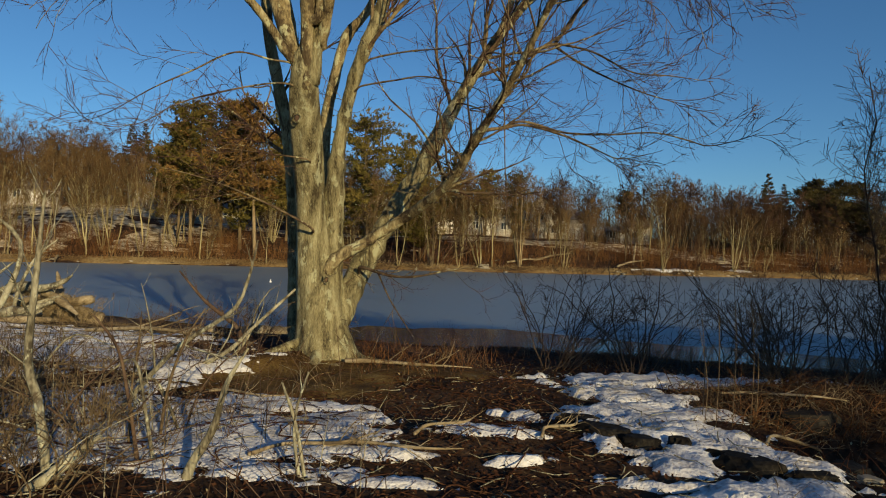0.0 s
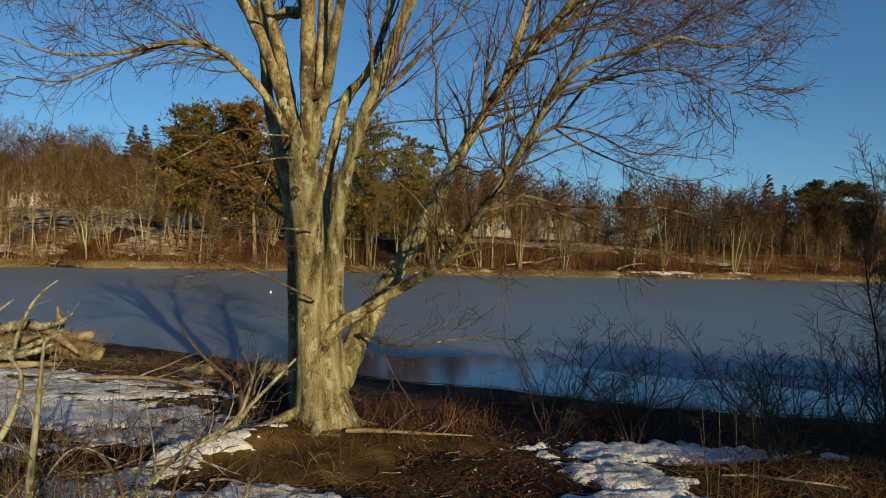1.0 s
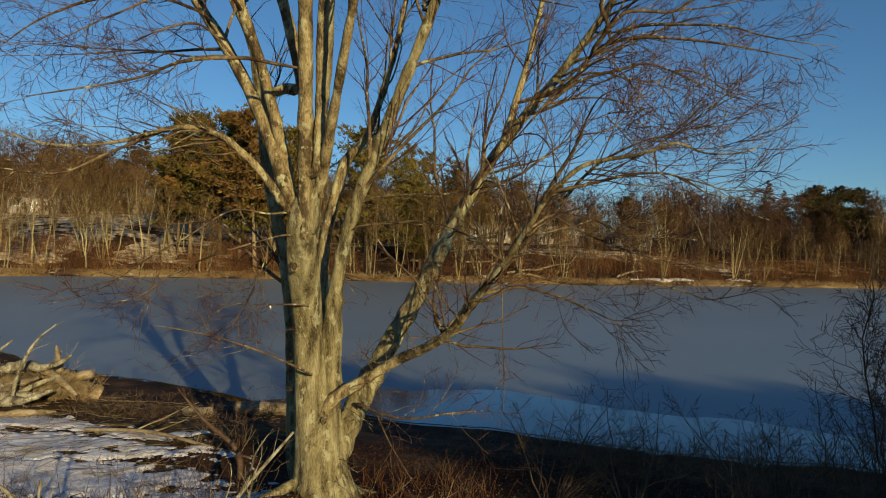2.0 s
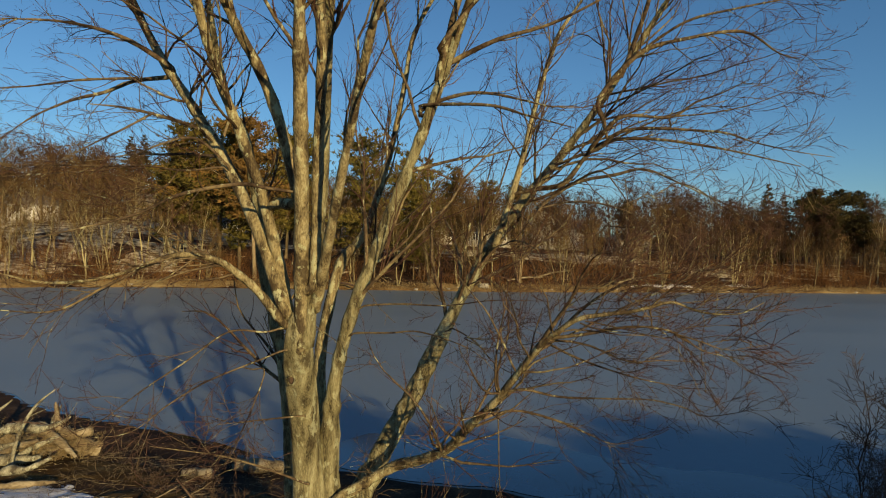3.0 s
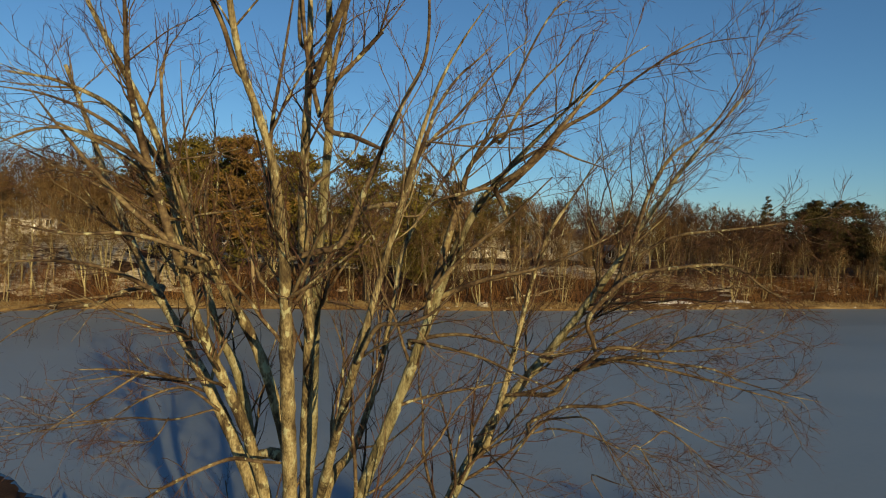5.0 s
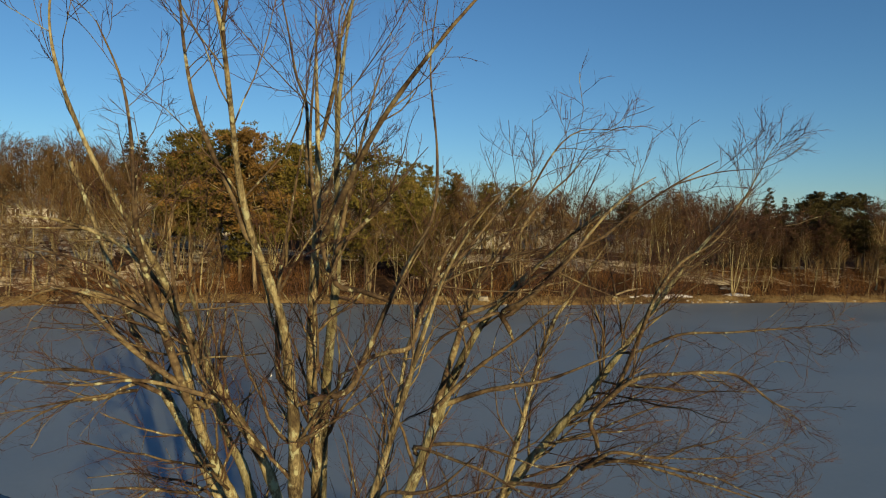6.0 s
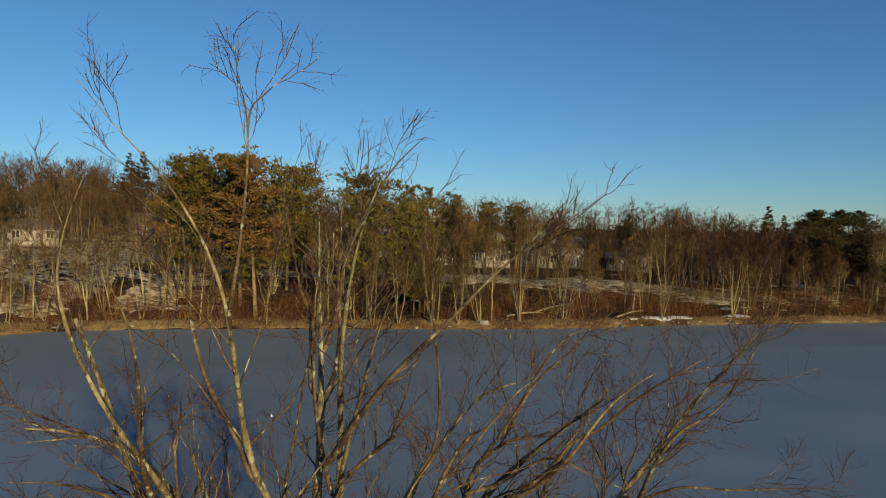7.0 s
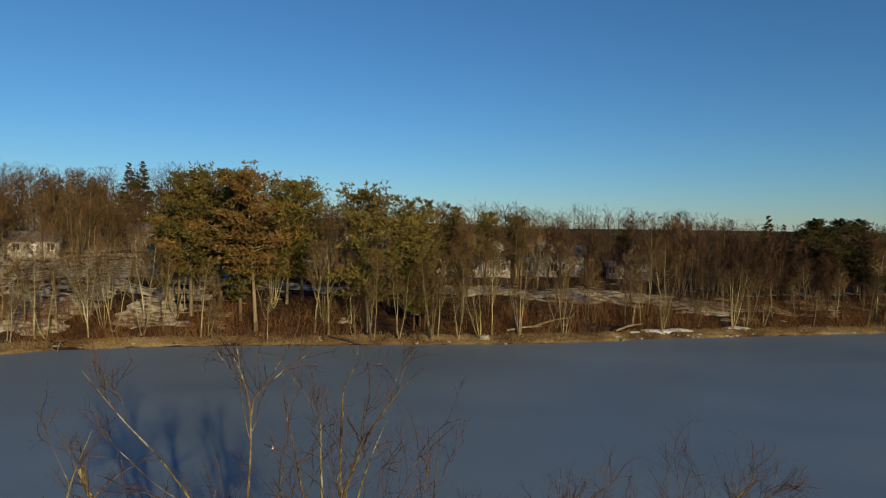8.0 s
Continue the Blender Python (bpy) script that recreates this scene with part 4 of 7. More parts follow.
limb("LP1", [(-2.99, 6.60, 9.98, 0.036), (-3.37, 6.40, 10.23, 0.028), (-3.89, 6.30, 10.32, 0.018), (-4.45, 6.20, 10.08, 0.007)])
limb("LP2", [(-2.98, 6.70, 9.85, 0.030), (-3.26, 6.60, 10.29, 0.026), (-3.59, 6.50, 10.53, 0.020), (-4.00, 6.40, 10.68, 0.014), (-4.45, 6.30, 10.73, 0.006)])
limb("LP3", [(-2.56, 7.00, 9.05, 0.036), (-3.27, 6.80, 9.28, 0.026), (-3.83, 6.60, 9.27, 0.018), (-4.42, 6.40, 9.39, 0.007)])
limb("LP4", [(-2.80, 6.70, 10.06, 0.014), (-2.34, 6.60, 10.12, 0.011), (-2.01, 6.50, 10.18, 0.007)])
limb("LP5", [(-2.65, 7.00, 9.50, 0.014), (-2.25, 6.90, 9.55, 0.012), (-1.92, 6.80, 9.61, 0.009)])
limb("EL", [(-1.16, 9.10, 2.08, 0.030), (-0.74, 8.90, 1.98, 0.024), (-0.37, 8.80, 1.98, 0.020), (0.13, 8.70, 2.09, 0.014), (0.67, 8.60, 2.17, 0.005)])
limb("EH", [(-0.92, 9.00, 2.02, 0.016), (-0.73, 8.90, 1.65, 0.013), (-0.47, 8.80, 1.27, 0.010), (-0.24, 8.80, 0.95, 0.004)])
limb("EV", [(0.65, 7.20, 3.99, 0.010), (0.68, 7.20, 3.35, 0.008), (0.71, 7.20, 2.77, 0.006), (0.69, 7.20, 2.32, 0.003)])

limb("LRa", [(-1.81, 8.60, 2.62, 0.022), (-2.26, 8.40, 2.87, 0.018), (-2.80, 8.20, 3.10, 0.014), (-3.23, 8.00, 3.23, 0.010), (-3.63, 7.90, 3.31, 0.004)])
limb("LRb", [(-2.18, 7.80, 4.29, 0.012), (-2.33, 7.70, 3.78, 0.010), (-2.54, 7.60, 3.29, 0.006), (-2.60, 7.60, 3.18, 0.003)])
limb("Bw1", [(-1.21, 8.90, 4.64, 0.018), (-0.72, 8.70, 4.68, 0.016), (-0.27, 8.60, 4.71, 0.013), (0.42, 8.40, 4.50, 0.008), (0.83, 8.30, 4.12, 0.003)])
limb("Bw2", [(-1.08, 8.90, 5.03, 0.018), (-0.57, 8.70, 5.08, 0.016), (0.05, 8.50, 5.09, 0.012), (0.67, 8.30, 5.19, 0.008), (1.38, 8.10, 5.21, 0.003)])
limb("LBx", [(-1.87, 8.60, 3.54, 0.016), (-2.32, 8.30, 3.56, 0.012), (-2.82, 8.00, 3.57, 0.005)])

limb("Ba", [(0.86, 8.60, 10.65, 0.030), (1.12, 8.65, 11.13, 0.026), (1.38, 8.60, 11.46, 0.020), (1.66, 8.50, 11.74, 0.014), (1.86, 8.40, 12.04, 0.006)])
limb("Bb", [(0.73, 7.90, 9.95, 0.045), (0.99, 7.70, 10.13, 0.040), (1.24, 7.60, 10.39, 0.034), (1.51, 7.50, 10.71, 0.028), (1.90, 7.60, 11.18, 0.020), (2.23, 7.60, 11.49, 0.013), (2.50, 7.60, 11.66, 0.006)])
limb("Bc", [(0.91, 7.95, 9.99, 0.040), (1.32, 7.85, 10.40, 0.034), (1.55, 7.85, 10.69, 0.030), (1.97, 7.85, 10.94, 0.025), (2.38, 7.85, 11.29, 0.020), (2.88, 7.80, 11.64, 0.013), (3.32, 7.80, 11.89, 0.006)])
limb("Bcx", [(2.84, 7.80, 11.60, 0.012), (3.28, 7.70, 11.74, 0.009), (3.78, 7.60, 11.79, 0.004)])
limb("Bd", [(-0.36, 6.90, 9.70, 0.040), (-0.25, 6.90, 10.08, 0.036), (-0.13, 6.95, 10.40, 0.030), (-0.01, 6.90, 10.72, 0.025), (0.21, 6.90, 11.05, 0.018), (0.43, 6.80, 11.23, 0.012), (0.67, 6.80, 11.49, 0.005)])
limb("Be", [(-0.31, 7.00, 10.06, 0.028), (-0.04, 7.20, 10.45, 0.026), (0.18, 7.30, 10.67, 0.022), (0.47, 7.40, 11.03, 0.017), (0.79, 7.40, 11.43, 0.011), (1.05, 7.40, 11.63, 0.005)])
limb("Bhx", [(-0.12, 7.00, 10.36, 0.014), (0.34, 7.00, 10.32, 0.011), (0.90, 7.00, 10.31, 0.005)])
limb("Bhy", [(-0.04, 7.00, 10.38, 0.016), (0.27, 7.00, 10.54, 0.012), (0.77, 7.00, 10.67, 0.007), (0.95, 7.00, 10.75, 0.004)])
limb("Bhz", [(0.66, 7.90, 9.94, 0.026), (0.34, 7.60, 9.85, 0.024), (0.00, 7.40, 9.73, 0.020), (-0.22, 7.20, 9.50, 0.014)])
limb("LQa", [(-4.38, 10.00, 8.47, 0.050), (-4.93, 9.95, 8.38, 0.042), (-5.33, 9.87, 8.18, 0.036), (-5.93, 10.00, 8.07, 0.028), (-6.55, 10.00, 7.79, 0.018), (-7.08, 10.00, 7.40, 0.007)])
limb("LQb", [(-4.73, 9.70, 8.36, 0.028), (-5.48, 9.50, 8.27, 0.022), (-6.17, 9.40, 8.14, 0.015), (-6.61, 9.30, 8.07, 0.007)])
limb("LQc", [(-3.29, 8.30, 7.38, 0.028), (-3.80, 8.10, 7.51, 0.024), (-4.11, 8.00, 7.56, 0.018), (-4.45, 7.90, 7.57, 0.008)])
limb("LQd", [(-3.76, 8.10, 7.51, 0.020), (-4.07, 8.00, 7.29, 0.017), (-4.40, 7.90, 7.08, 0.012), (-4.83, 7.80, 6.80, 0.005)])
limb("LQe", [(-2.98, 8.60, 6.94, 0.026), (-3.33, 8.40, 7.25, 0.022), (-3.81, 8.30, 7.12, 0.016), (-4.16, 8.20, 6.89, 0.008)])
limb("LQf", [(-3.05, 8.60, 6.90, 0.018), (-3.47, 8.40, 6.82, 0.016), (-4.02, 8.30, 6.86, 0.014), (-4.71, 8.20, 6.76, 0.010), (-5.66, 8.00, 6.65, 0.005)])
limb("LQg", [(-4.10, 8.30, 6.85, 0.014), (-4.87, 8.10, 6.82, 0.010), (-5.60, 7.90, 6.80, 0.005)])
limb("LQh", [(-3.54, 8.40, 6.83, 0.014), (-3.70, 8.30, 6.57, 0.011), (-3.97, 8.20, 6.59, 0.005)])
limb("EQa", [(2.16, 9.40, 7.40, 0.040), (2.41, 9.10, 7.73, 0.036), (2.62, 9.00, 7.80, 0.030), (3.15, 8.90, 7.77, 0.024), (3.46, 8.80, 7.96, 0.018), (3.77, 8.70, 8.07, 0.012), (4.14, 8.60, 8.26, 0.005)])
limb("EQb", [(2.27, 9.50, 7.39, 0.036), (2.52, 9.20, 7.59, 0.032), (2.89, 9.08, 7.64, 0.028), (3.47, 8.90, 7.59, 0.023), (3.90, 8.80, 7.54, 0.018), (4.25, 8.70, 7.40, 0.013), (4.75, 8.59, 7.27, 0.009), (5.22, 8.50, 7.19, 0.004)])
limb("EQc", [(3.15, 8.90, 7.77, 0.018), (3.58, 8.80, 7.80, 0.014), (4.00, 8.70, 7.87, 0.011), (4.26, 8.60, 7.94, 0.008), (4.89, 8.50, 8.20, 0.004)])
limb("EQd", [(1.45, 9.60, 6.53, 0.036), (1.90, 9.30, 6.85, 0.032), (2.40, 9.00, 6.95, 0.027), (2.81, 8.92, 7.03, 0.022), (3.29, 8.80, 6.82, 0.015), (3.88, 8.70, 6.54, 0.009), (4.22, 8.60, 6.46, 0.004)])
limb("EQe", [(1.72, 9.20, 6.56, 0.020), (2.16, 9.00, 6.55, 0.016), (2.67, 8.80, 6.37, 0.011), (3.11, 8.70, 6.09, 0.005)])

for turn, reach, thick in [(215, 1.6, 0.075), (268, 0.8, 0.1), (345, 0.8, 0.08), (15, 0.9, 0.09), (180, 1.1, 0.09)]:
    root(turn, reach, thick)
for x, y, z, size in [(-1.99, 8.41, 4.06, 0.05), (-1.88, 8.38, 4.42, 0.04), (-1.72, 8.95, 2.55, 0.05), (-1.62, 8.86, 1.9, 0.04)]:
    knot(x, y, z, size)


def maple_crown():
    """Side branches, branchlets and twigs on the limbs."""
    rng = np.random.default_rng(11)
    A = np.stack([q for _, q in STEMS[1:]])
    up = np.array([0.2 if n[0] in "UBD" else -0.03 if n[:2] in ("LA", "LL", "LQ", "EQ") or n[:2] == "ED" or n in ("E1c", "E1d", "E1g", "E1h", "E1i", "E1j", "E4", "E5", "E6") or n[0] == "W" and len(n) > 2 or n[0] == "L" and n > "LA" else 0.08 for n, _ in STEMS[1:]])
    P, R = A[:, :, :3], A[:, :, 3]
    span = lambda q: np.linalg.norm(np.diff(q, axis=1), axis=2).sum(1)
    k = np.where(up > 0.15, np.clip(span(P) * 1.15, 3, 12), np.clip(span(P) * 3.2, 7, 26)).astype(int)
    k = np.where(R[:, 3] < 0.016, 2, np.where(R[:, 3] < 0.024, np.minimum(k, 5), k))
    k = np.where([n[0] == 'E' or n[:2] == 'LA' for n, _ in STEMS[1:]], (k * 1.75).astype(int), np.where([n[0] in 'BWUD' for n, _ in STEMS[1:]], (k * 1.35).astype(int), k))
    k = np.where([n[:2] in ('LP', 'Bh') or n[0] == 'S' for n, _ in STEMS[1:]], 3, np.where([n in ('U8', 'U9', 'U10', 'Ux', 'W9', 'W10', 'W12') for n, _ in STEMS[1:]], 4, k))
    k = np.where([n in ('L1', 'L2', 'L3', 'L4', 'LI', 'LJ', 'C') for n, _ in STEMS[1:]], np.minimum(k, 14), np.where([n in ('LE', 'LF', 'LH') for n, _ in STEMS[1:]], (k * 1.7).astype(int), k))
    k = np.where([n[:2] in ('E1', 'LA') and n not in ('E1b', 'E1f', 'E1k') for n, _ in STEMS[1:]], np.maximum(k, 13), np.where([n[:2] in ('ED', 'EQ', 'LL', 'LQ', 'LR') or n in ('E1b', 'E1f') for n, _ in STEMS[1:]], np.maximum(k, 10), k))
    b1, r1 = sprout(rng, P, R, k, (0.3, 1.0), 0.26, 44, up + 0.05, 9, 0.27, 0.14, 0.8, cap=66)
    blunt = (R[:, -1] > 0.009).astype(int) * 2
    ends, re = sprout(rng, P, R, blunt, (0.9, 1.0), 0.16, 20, up, 9, 0.8, 0.08, 0.7, cap=42)
    b1, r1, up = np.concatenate([b1, ends]), np.concatenate([r1, re]), np.concatenate([np.repeat(up, k), np.repeat(up, blunt)])
    ok = (b1[:, 0, 2] > 1.1) & (b1[:, -1, 2] < 14.95)
    b1, r1, up = b1[ok], np.maximum(r1[ok], 0.0035), up[ok]
    k = np.clip(span(b1) * 5.2, 4, 14).astype(int)
    b2, r2 = sprout(rng, b1, r1, k, (0.12, 1.0), 0.44, 40, up * 0.7 + 0.05, 6, 0.5, 0.15, 0.3, cap=120)
    k = np.clip(span(b2) * 8.5, 4, 10).astype(int)
    b3, r3 = sprout(rng, b2, r2, k, (0.12, 1.0), 0.5, 38, 0.08, 3, 0.6, 0.2, 0.18, cap=90)
    b2, r2, b3 = b2[b2[:, -1, 2] < 15.0], r2[b2[:, -1, 2] < 15.0], b3[b3[:, -1, 2] < 15.05]
    low = [q for n, q in STEMS if n in ("trunk", "B", "E", "E1")]
    wood_low = np.stack(low)
    shoots, rs = sprout(rng, wood_low[:, :, :3], wood_low[:, :, 3], 16, (0.06, 0.42), 0.0, 75, -0.02, 8, 0.05, 0.28, 0.75)
    spurs, rp = sprout(rng, shoots, rs, 4, (0.3, 1.0), 0.4, 45, 0.05, 4, 0.6, 0.2, 0.15)
    V, Q = joined([tubes(shoots, np.maximum(rs * 0.6, 0.004), 4), tubes(spurs, np.maximum(rp * 0.6, 0.003), 3)])
    part("shootwork", mesh_of("shootwork", V, Q), BRANCH, maple, "thin bare shoots growing out of the bark", "stuff")
    order = np.argsort(-r1[:, 0])
    for k in order[:280]:
        part("branch", mesh_of("branch", *tubes(b1[k:k + 1], r1[k:k + 1], 6)), BRANCH, maple)
    rest = order[280:]
    part("branchwork", mesh_of("branchwork", *tubes(b1[rest], r1[rest], 4)), BRANCH, maple, "slender crooked side branches", "stuff")
    V, Q = tubes(b2, np.maximum(r2, 0.003), 3)
    W, T = joined([spines(b3[:, 0], b3[:, 1] + 0.25 * (b3[:, 1] - b3[:, 0]), np.full(len(b3), 0.0025)), spines(b3[:, 1], b3[:, 2], np.full(len(b3), 0.0021))])
    part("crown", mesh_of("crown", np.concatenate([V, W]), Q, T + len(V)), TWIG, maple, "fine reddish-brown bare twigs", "stuff")


maple_crown()


def stick(name, label, category, pts, mat, sides=8, twigs=0, seed=0, parts="stem", group=""):
    """A stem, dead branch or log through (x, y, z, radius), standing at its first point."""
    q = curve_through(pts, max(8, 4 * len(pts)))
    o = q[0, :3].copy()
    ob = thing(name, label, category, tuple(o), group)
    P, R = q[:, :3] - o, q[:, 3]
    rng = np.random.default_rng(seed)
    thick = R * (1 + (0.16 if name == "driftwood_log" else 0.08) * rng.normal(size=len(R)))
    a, b = unit(P[0] - P[1]), unit(P[-1] - P[-2])
    Q = np.vstack([P[0] + a * R[0] * 0.4, P[0] + a * R[0] * 0.25, P, P[-1] + b * R[-1] * 0.3, P[-1] + b * R[-1] * 0.6])
    V, F = tubes(Q[None], np.concatenate([[0.001], [thick[0] * 0.8], thick, [thick[-1] * 0.8], [0.001]])[None], sides)
    part(parts, mesh_of(parts, V, F), mat, ob)
    if twigs:
        b, r = sprout(rng, P[None], R[None], twigs, (0.25, 1.0), 0.3, 45, 0.12, 6, 0.5, 0.12, 0.12)
        c, s = sprout(rng, b, r, 3, (0.3, 1.0), 0.4, 40, 0.1, 4, 0.6, 0.12, 0.06)
        part("crown", mesh_of("crown", *joined([tubes(b, r, 4), tubes(c, s, 3)])), mat, ob, kind="stuff")
    return ob


def shrub(place, height, spread, stems, seed, mat, label, name="shrub", group="", lean=(0, 0), twigs=(7, 5), sway=0.24, bare=0.3):
    """Many thin stems from one foot, forking upwards."""
    rng = np.random.default_rng(seed)
    ob = thing(name, label, "shrub", (*place, float(land(*place)) - 0.05), group)
    a = rng.uniform(0, 2 * np.pi, stems)
    tilt = rng.uniform(0.05, spread, stems)
    d = np.stack([np.cos(a) * tilt + lean[0], np.sin(a) * tilt + lean[1], np.ones(stems)], 1)
    base = np.stack([np.cos(a), np.sin(a), 0 * a], 1) * rng.uniform(0.02, 0.16, stems)[:, None]
    h = height * rng.uniform(0.55, 1.05, stems)
    s = np.linspace(0, 1, 9)
    P = base[:, None] + d[:, None] * (h[:, None] * s)[:, :, None]
    bend = rng.normal(scale=sway, size=(stems, 3)) * height * np.array([1, 1, 0.3])
    P = P + bend[:, None] * (s ** 2)[None, :, None] + np.cumsum(rng.normal(scale=0.02 * height, size=(stems, 9, 3)), 1) * (s > 0)[None, :, None]
    R = (0.005 + 0.0045 * height * rng.uniform(0.5, 1.2, stems))[:, None] * np.linspace(1, 0.3, 9)[None]
    for i in range(stems):
        part("stem", mesh_of("stem", *tubes(P[i:i + 1], R[i:i + 1], 6)), mat, ob)
    b, r = sprout(rng, P, R, twigs[0], (bare, 1.0), 0.4 if bare < 0.5 else 0.24, 46, 0.06, 6, 0.6, 0.2, 0.2)
    c, q = sprout(rng, b, r, twigs[1], (0.2, 1.0), 0.5, 42, 0.06, 4, 0.7, 0.18, 0.1)
    part("crown", mesh_of("crown", *joined([tubes(b, r, 3), tubes(c, np.maximum(q, 0.0026), 3)])), mat, ob, kind="stuff")
    return ob


# shrubs along the water's edge
EDGE = "shrubs at the water's edge"
DARK = "dark leafless shrub with thin arching stems beside the water"
for i, (x, y, h, w, stems, lean) in enumerate([(1.63, 9.35, 1.5, 0.75, 11, 0.2), (1.85, 9.5, 1.35, 0.9, 10, 0.6), (2.74, 8.95, 1.75, 0.65, 10, 0.1), (3.0, 9.3, 1.1, 0.8, 7, 0.3),
                                               (4.29, 7.85, 1.55, 0.8, 11, -0.3), (4.5, 8.4, 1.6, 0.9, 10, -0.1), (4.35, 9.5, 1.3, 0.8, 8, 0.0), (5.07, 9.5, 1.6, 0.7, 9, -0.1), (5.7, 9.0, 1.6, 0.7, 8, 0.0),
                                               (5.9, 8.0, 1.2, 0.8, 6, -0.1), (6.3, 9.2, 1.5, 0.7, 7, 0.0), (7.1, 9.4, 1.6, 0.5, 8, 0.0), (5.3, 6.9, 0.8, 0.8, 5, 0.0)]):
    shrub((x, y), h, w, stems, i + 1, SHRUB, DARK if h < 1.6 else "dense dark leafless thicket shrub on the pond bank", group=EDGE, lean=(lean, 0))
for i, (x, y, h) in enumerate([(7.2, 10.2, 1.9)]):
    shrub((x, y), h, 0.5, 13, 180 + i, SHRUB, "tall dark leafless thicket shrub beside the pond", group=EDGE, twigs=(10, 7), sway=0.12)
shrub((5.75, 7.3), 4.4, 0.10, 12, 37, SHRUB, "tall slender dark sapling clump with upswept twigs", name="sapling_clump", lean=(-0.07, 0), twigs=(30, 13), sway=0.07, bare=0.52)
shrub((4.6, 5.6), 1.0, 0.5, 7, 38, TANGLE, "pale dry stalks standing in brown litter", name="weed_clump", twigs=(4, 3))
for i, (x, y, h) in enumerate([(2.78, 6.35, 1.5), (2.92, 6.3, 1.7), (2.7, 6.5, 1.2), (3.15, 6.4, 1.6), (3.3, 6.6, 1.3), (2.6, 6.2, 1.0)]):
    z = float(land(x, y)) - 0.05
    stick("reed", "straight thin dry reed standing beside the snow", "reed", [(x, y, z, 0.005), (x + 0.02, y, z + h * 0.5, 0.004), (x - 0.01 * i, y + 0.03, z + h, 0.002)], TANGLE, 5, 2, i, group="dry reeds")

# pale saplings and dead branches on the near bank
FRONT = "saplings on the near bank"
stick("sapling", "pale crooked leafless sapling rising from brush", "sapling", [(-2.60, 4.28, 0.45, 0.036), (-2.74, 4.35, 1.18, 0.03), (-2.86, 4.4, 1.48, 0.028), (-2.82, 4.4, 2.11, 0.02), (-2.78, 4.4, 2.66, 0.009)], PALE, 10, 7, 1, group=FRONT)
stick("sapling", "pale bent leafless sapling standing in snow", "sapling", [(-1.71, 4.2, 0.5, 0.036), (-1.68, 4.3, 0.80, 0.033), (-1.53, 4.3, 1.07, 0.027), (-1.45, 4.32, 1.38, 0.018), (-1.32, 4.35, 1.62, 0.009)], PALE, 10, 6, 2, group=FRONT)
stick("sapling", "thin pale leafless sapling on the leafy bank", "sapling", [(-0.88, 4.4, 0.5, 0.016), (-0.98, 4.4, 1.06, 0.013), (-1.09, 4.4, 1.38, 0.008)], PALE, 7, 3, 3, group=FRONT)
stick("sapling", "thin pale leafless sapling on the leafy bank", "sapling", [(-0.93, 4.4, 0.55, 0.015), (-1.0, 4.4, 1.1, 0.012), (-0.91, 4.4, 1.46, 0.006)], PALE, 7, 3, 4, group=FRONT)
stick("dead_branch", "bare pale dead branch rising above the snow", "branch", [(-3.1, 5.9, 0.62, 0.028), (-2.43, 5.8, 1.36, 0.024), (-1.85, 5.6, 1.75, 0.019), (-1.68, 5.5, 2.06, 0.014), (-1.61, 5.5, 2.38, 0.006)], PALE, 8, 4, 5)
stick("dead_branch", "long pale dead branch leaning on the trunk", "branch", [(-3.5, 7.4, 0.58, 0.032), (-3.17, 7.6, 0.75, 0.03), (-2.68, 7.9, 1.0, 0.028), (-2.42, 8.2, 1.3, 0.024), (-2.03, 8.75, 1.76, 0.016)], PALE, 8, 5, 6)
stick("dead_branch", "forked pale dead branch beside the trunk", "branch", [(-2.9, 8.4, 0.7, 0.026), (-2.6, 8.5, 1.1, 0.022), (-2.5, 8.6, 1.5, 0.014), (-2.35, 8.65, 1.75, 0.006)], PALE, 8, 4, 7)
stick("dead_branch", "bent pale dead branch in the brush", "branch", [(-3.6, 4.7, 0.55, 0.03), (-3.45, 4.7, 1.5, 0.026), (-3.25, 4.75, 1.95, 0.022), (-3.2, 4.8, 2.3, 0.016), (-3.45, 4.8, 2.55, 0.01)], PALE, 8, 4, 8)
stick("dead_branch", "broken pale branch lying in brush and snow", "branch", [(-2.75, 3.95, 0.55, 0.04), (-2.6, 4.0, 0.72, 0.036), (-2.42, 4.03, 0.86, 0.038), (-2.3, 4.1, 0.98, 0.026), (-2.18, 4.1, 1.07, 0.012)], PALE, 9, 6, 9)
for i, row in enumerate([[(-0.9, 5.0), (0.2, 4.9)], [(-0.2, 5.4), (0.35, 5.9)], [(0.9, 5.5), (1.3, 5.95)], [(-1.4, 4.7), (-0.5, 5.2)], [(-2.5, 6.9), (-1.6, 6.6)], [(2.9, 5.6), (3.7, 6.1)], [(3.3, 7.4), (4.5, 7.0)], [(-4.3, 6.6), (-3.4, 7.2)], [(-5.0, 8.2), (-4.0, 8.0)], [(-4.4, 5.4), (-3.2, 5.0)]]):
    (x0, y0), (x1, y1) = row
    zs = [float(land(x0 + (x1 - x0) * s, y0 + (y1 - y0) * s)) + 0.05 for s in (0, 0.5, 1)]
    stick("fallen_branch", "weathered fallen branch lying on leaf litter", "branch", [(x0, y0, zs[0], 0.016), (x0 * 0.7 + x1 * 0.3 - 0.05, y0 * 0.7 + y1 * 0.3 + 0.07, zs[0] + 0.02, 0.015), (x0 * 0.35 + x1 * 0.65 + 0.06, y0 * 0.35 + y1 * 0.65 - 0.08, zs[1] + 0.04, 0.012), (x1, y1, zs[2] + 0.06, 0.005)], LOG, 8, 8, 20 + i, group="fallen branches")

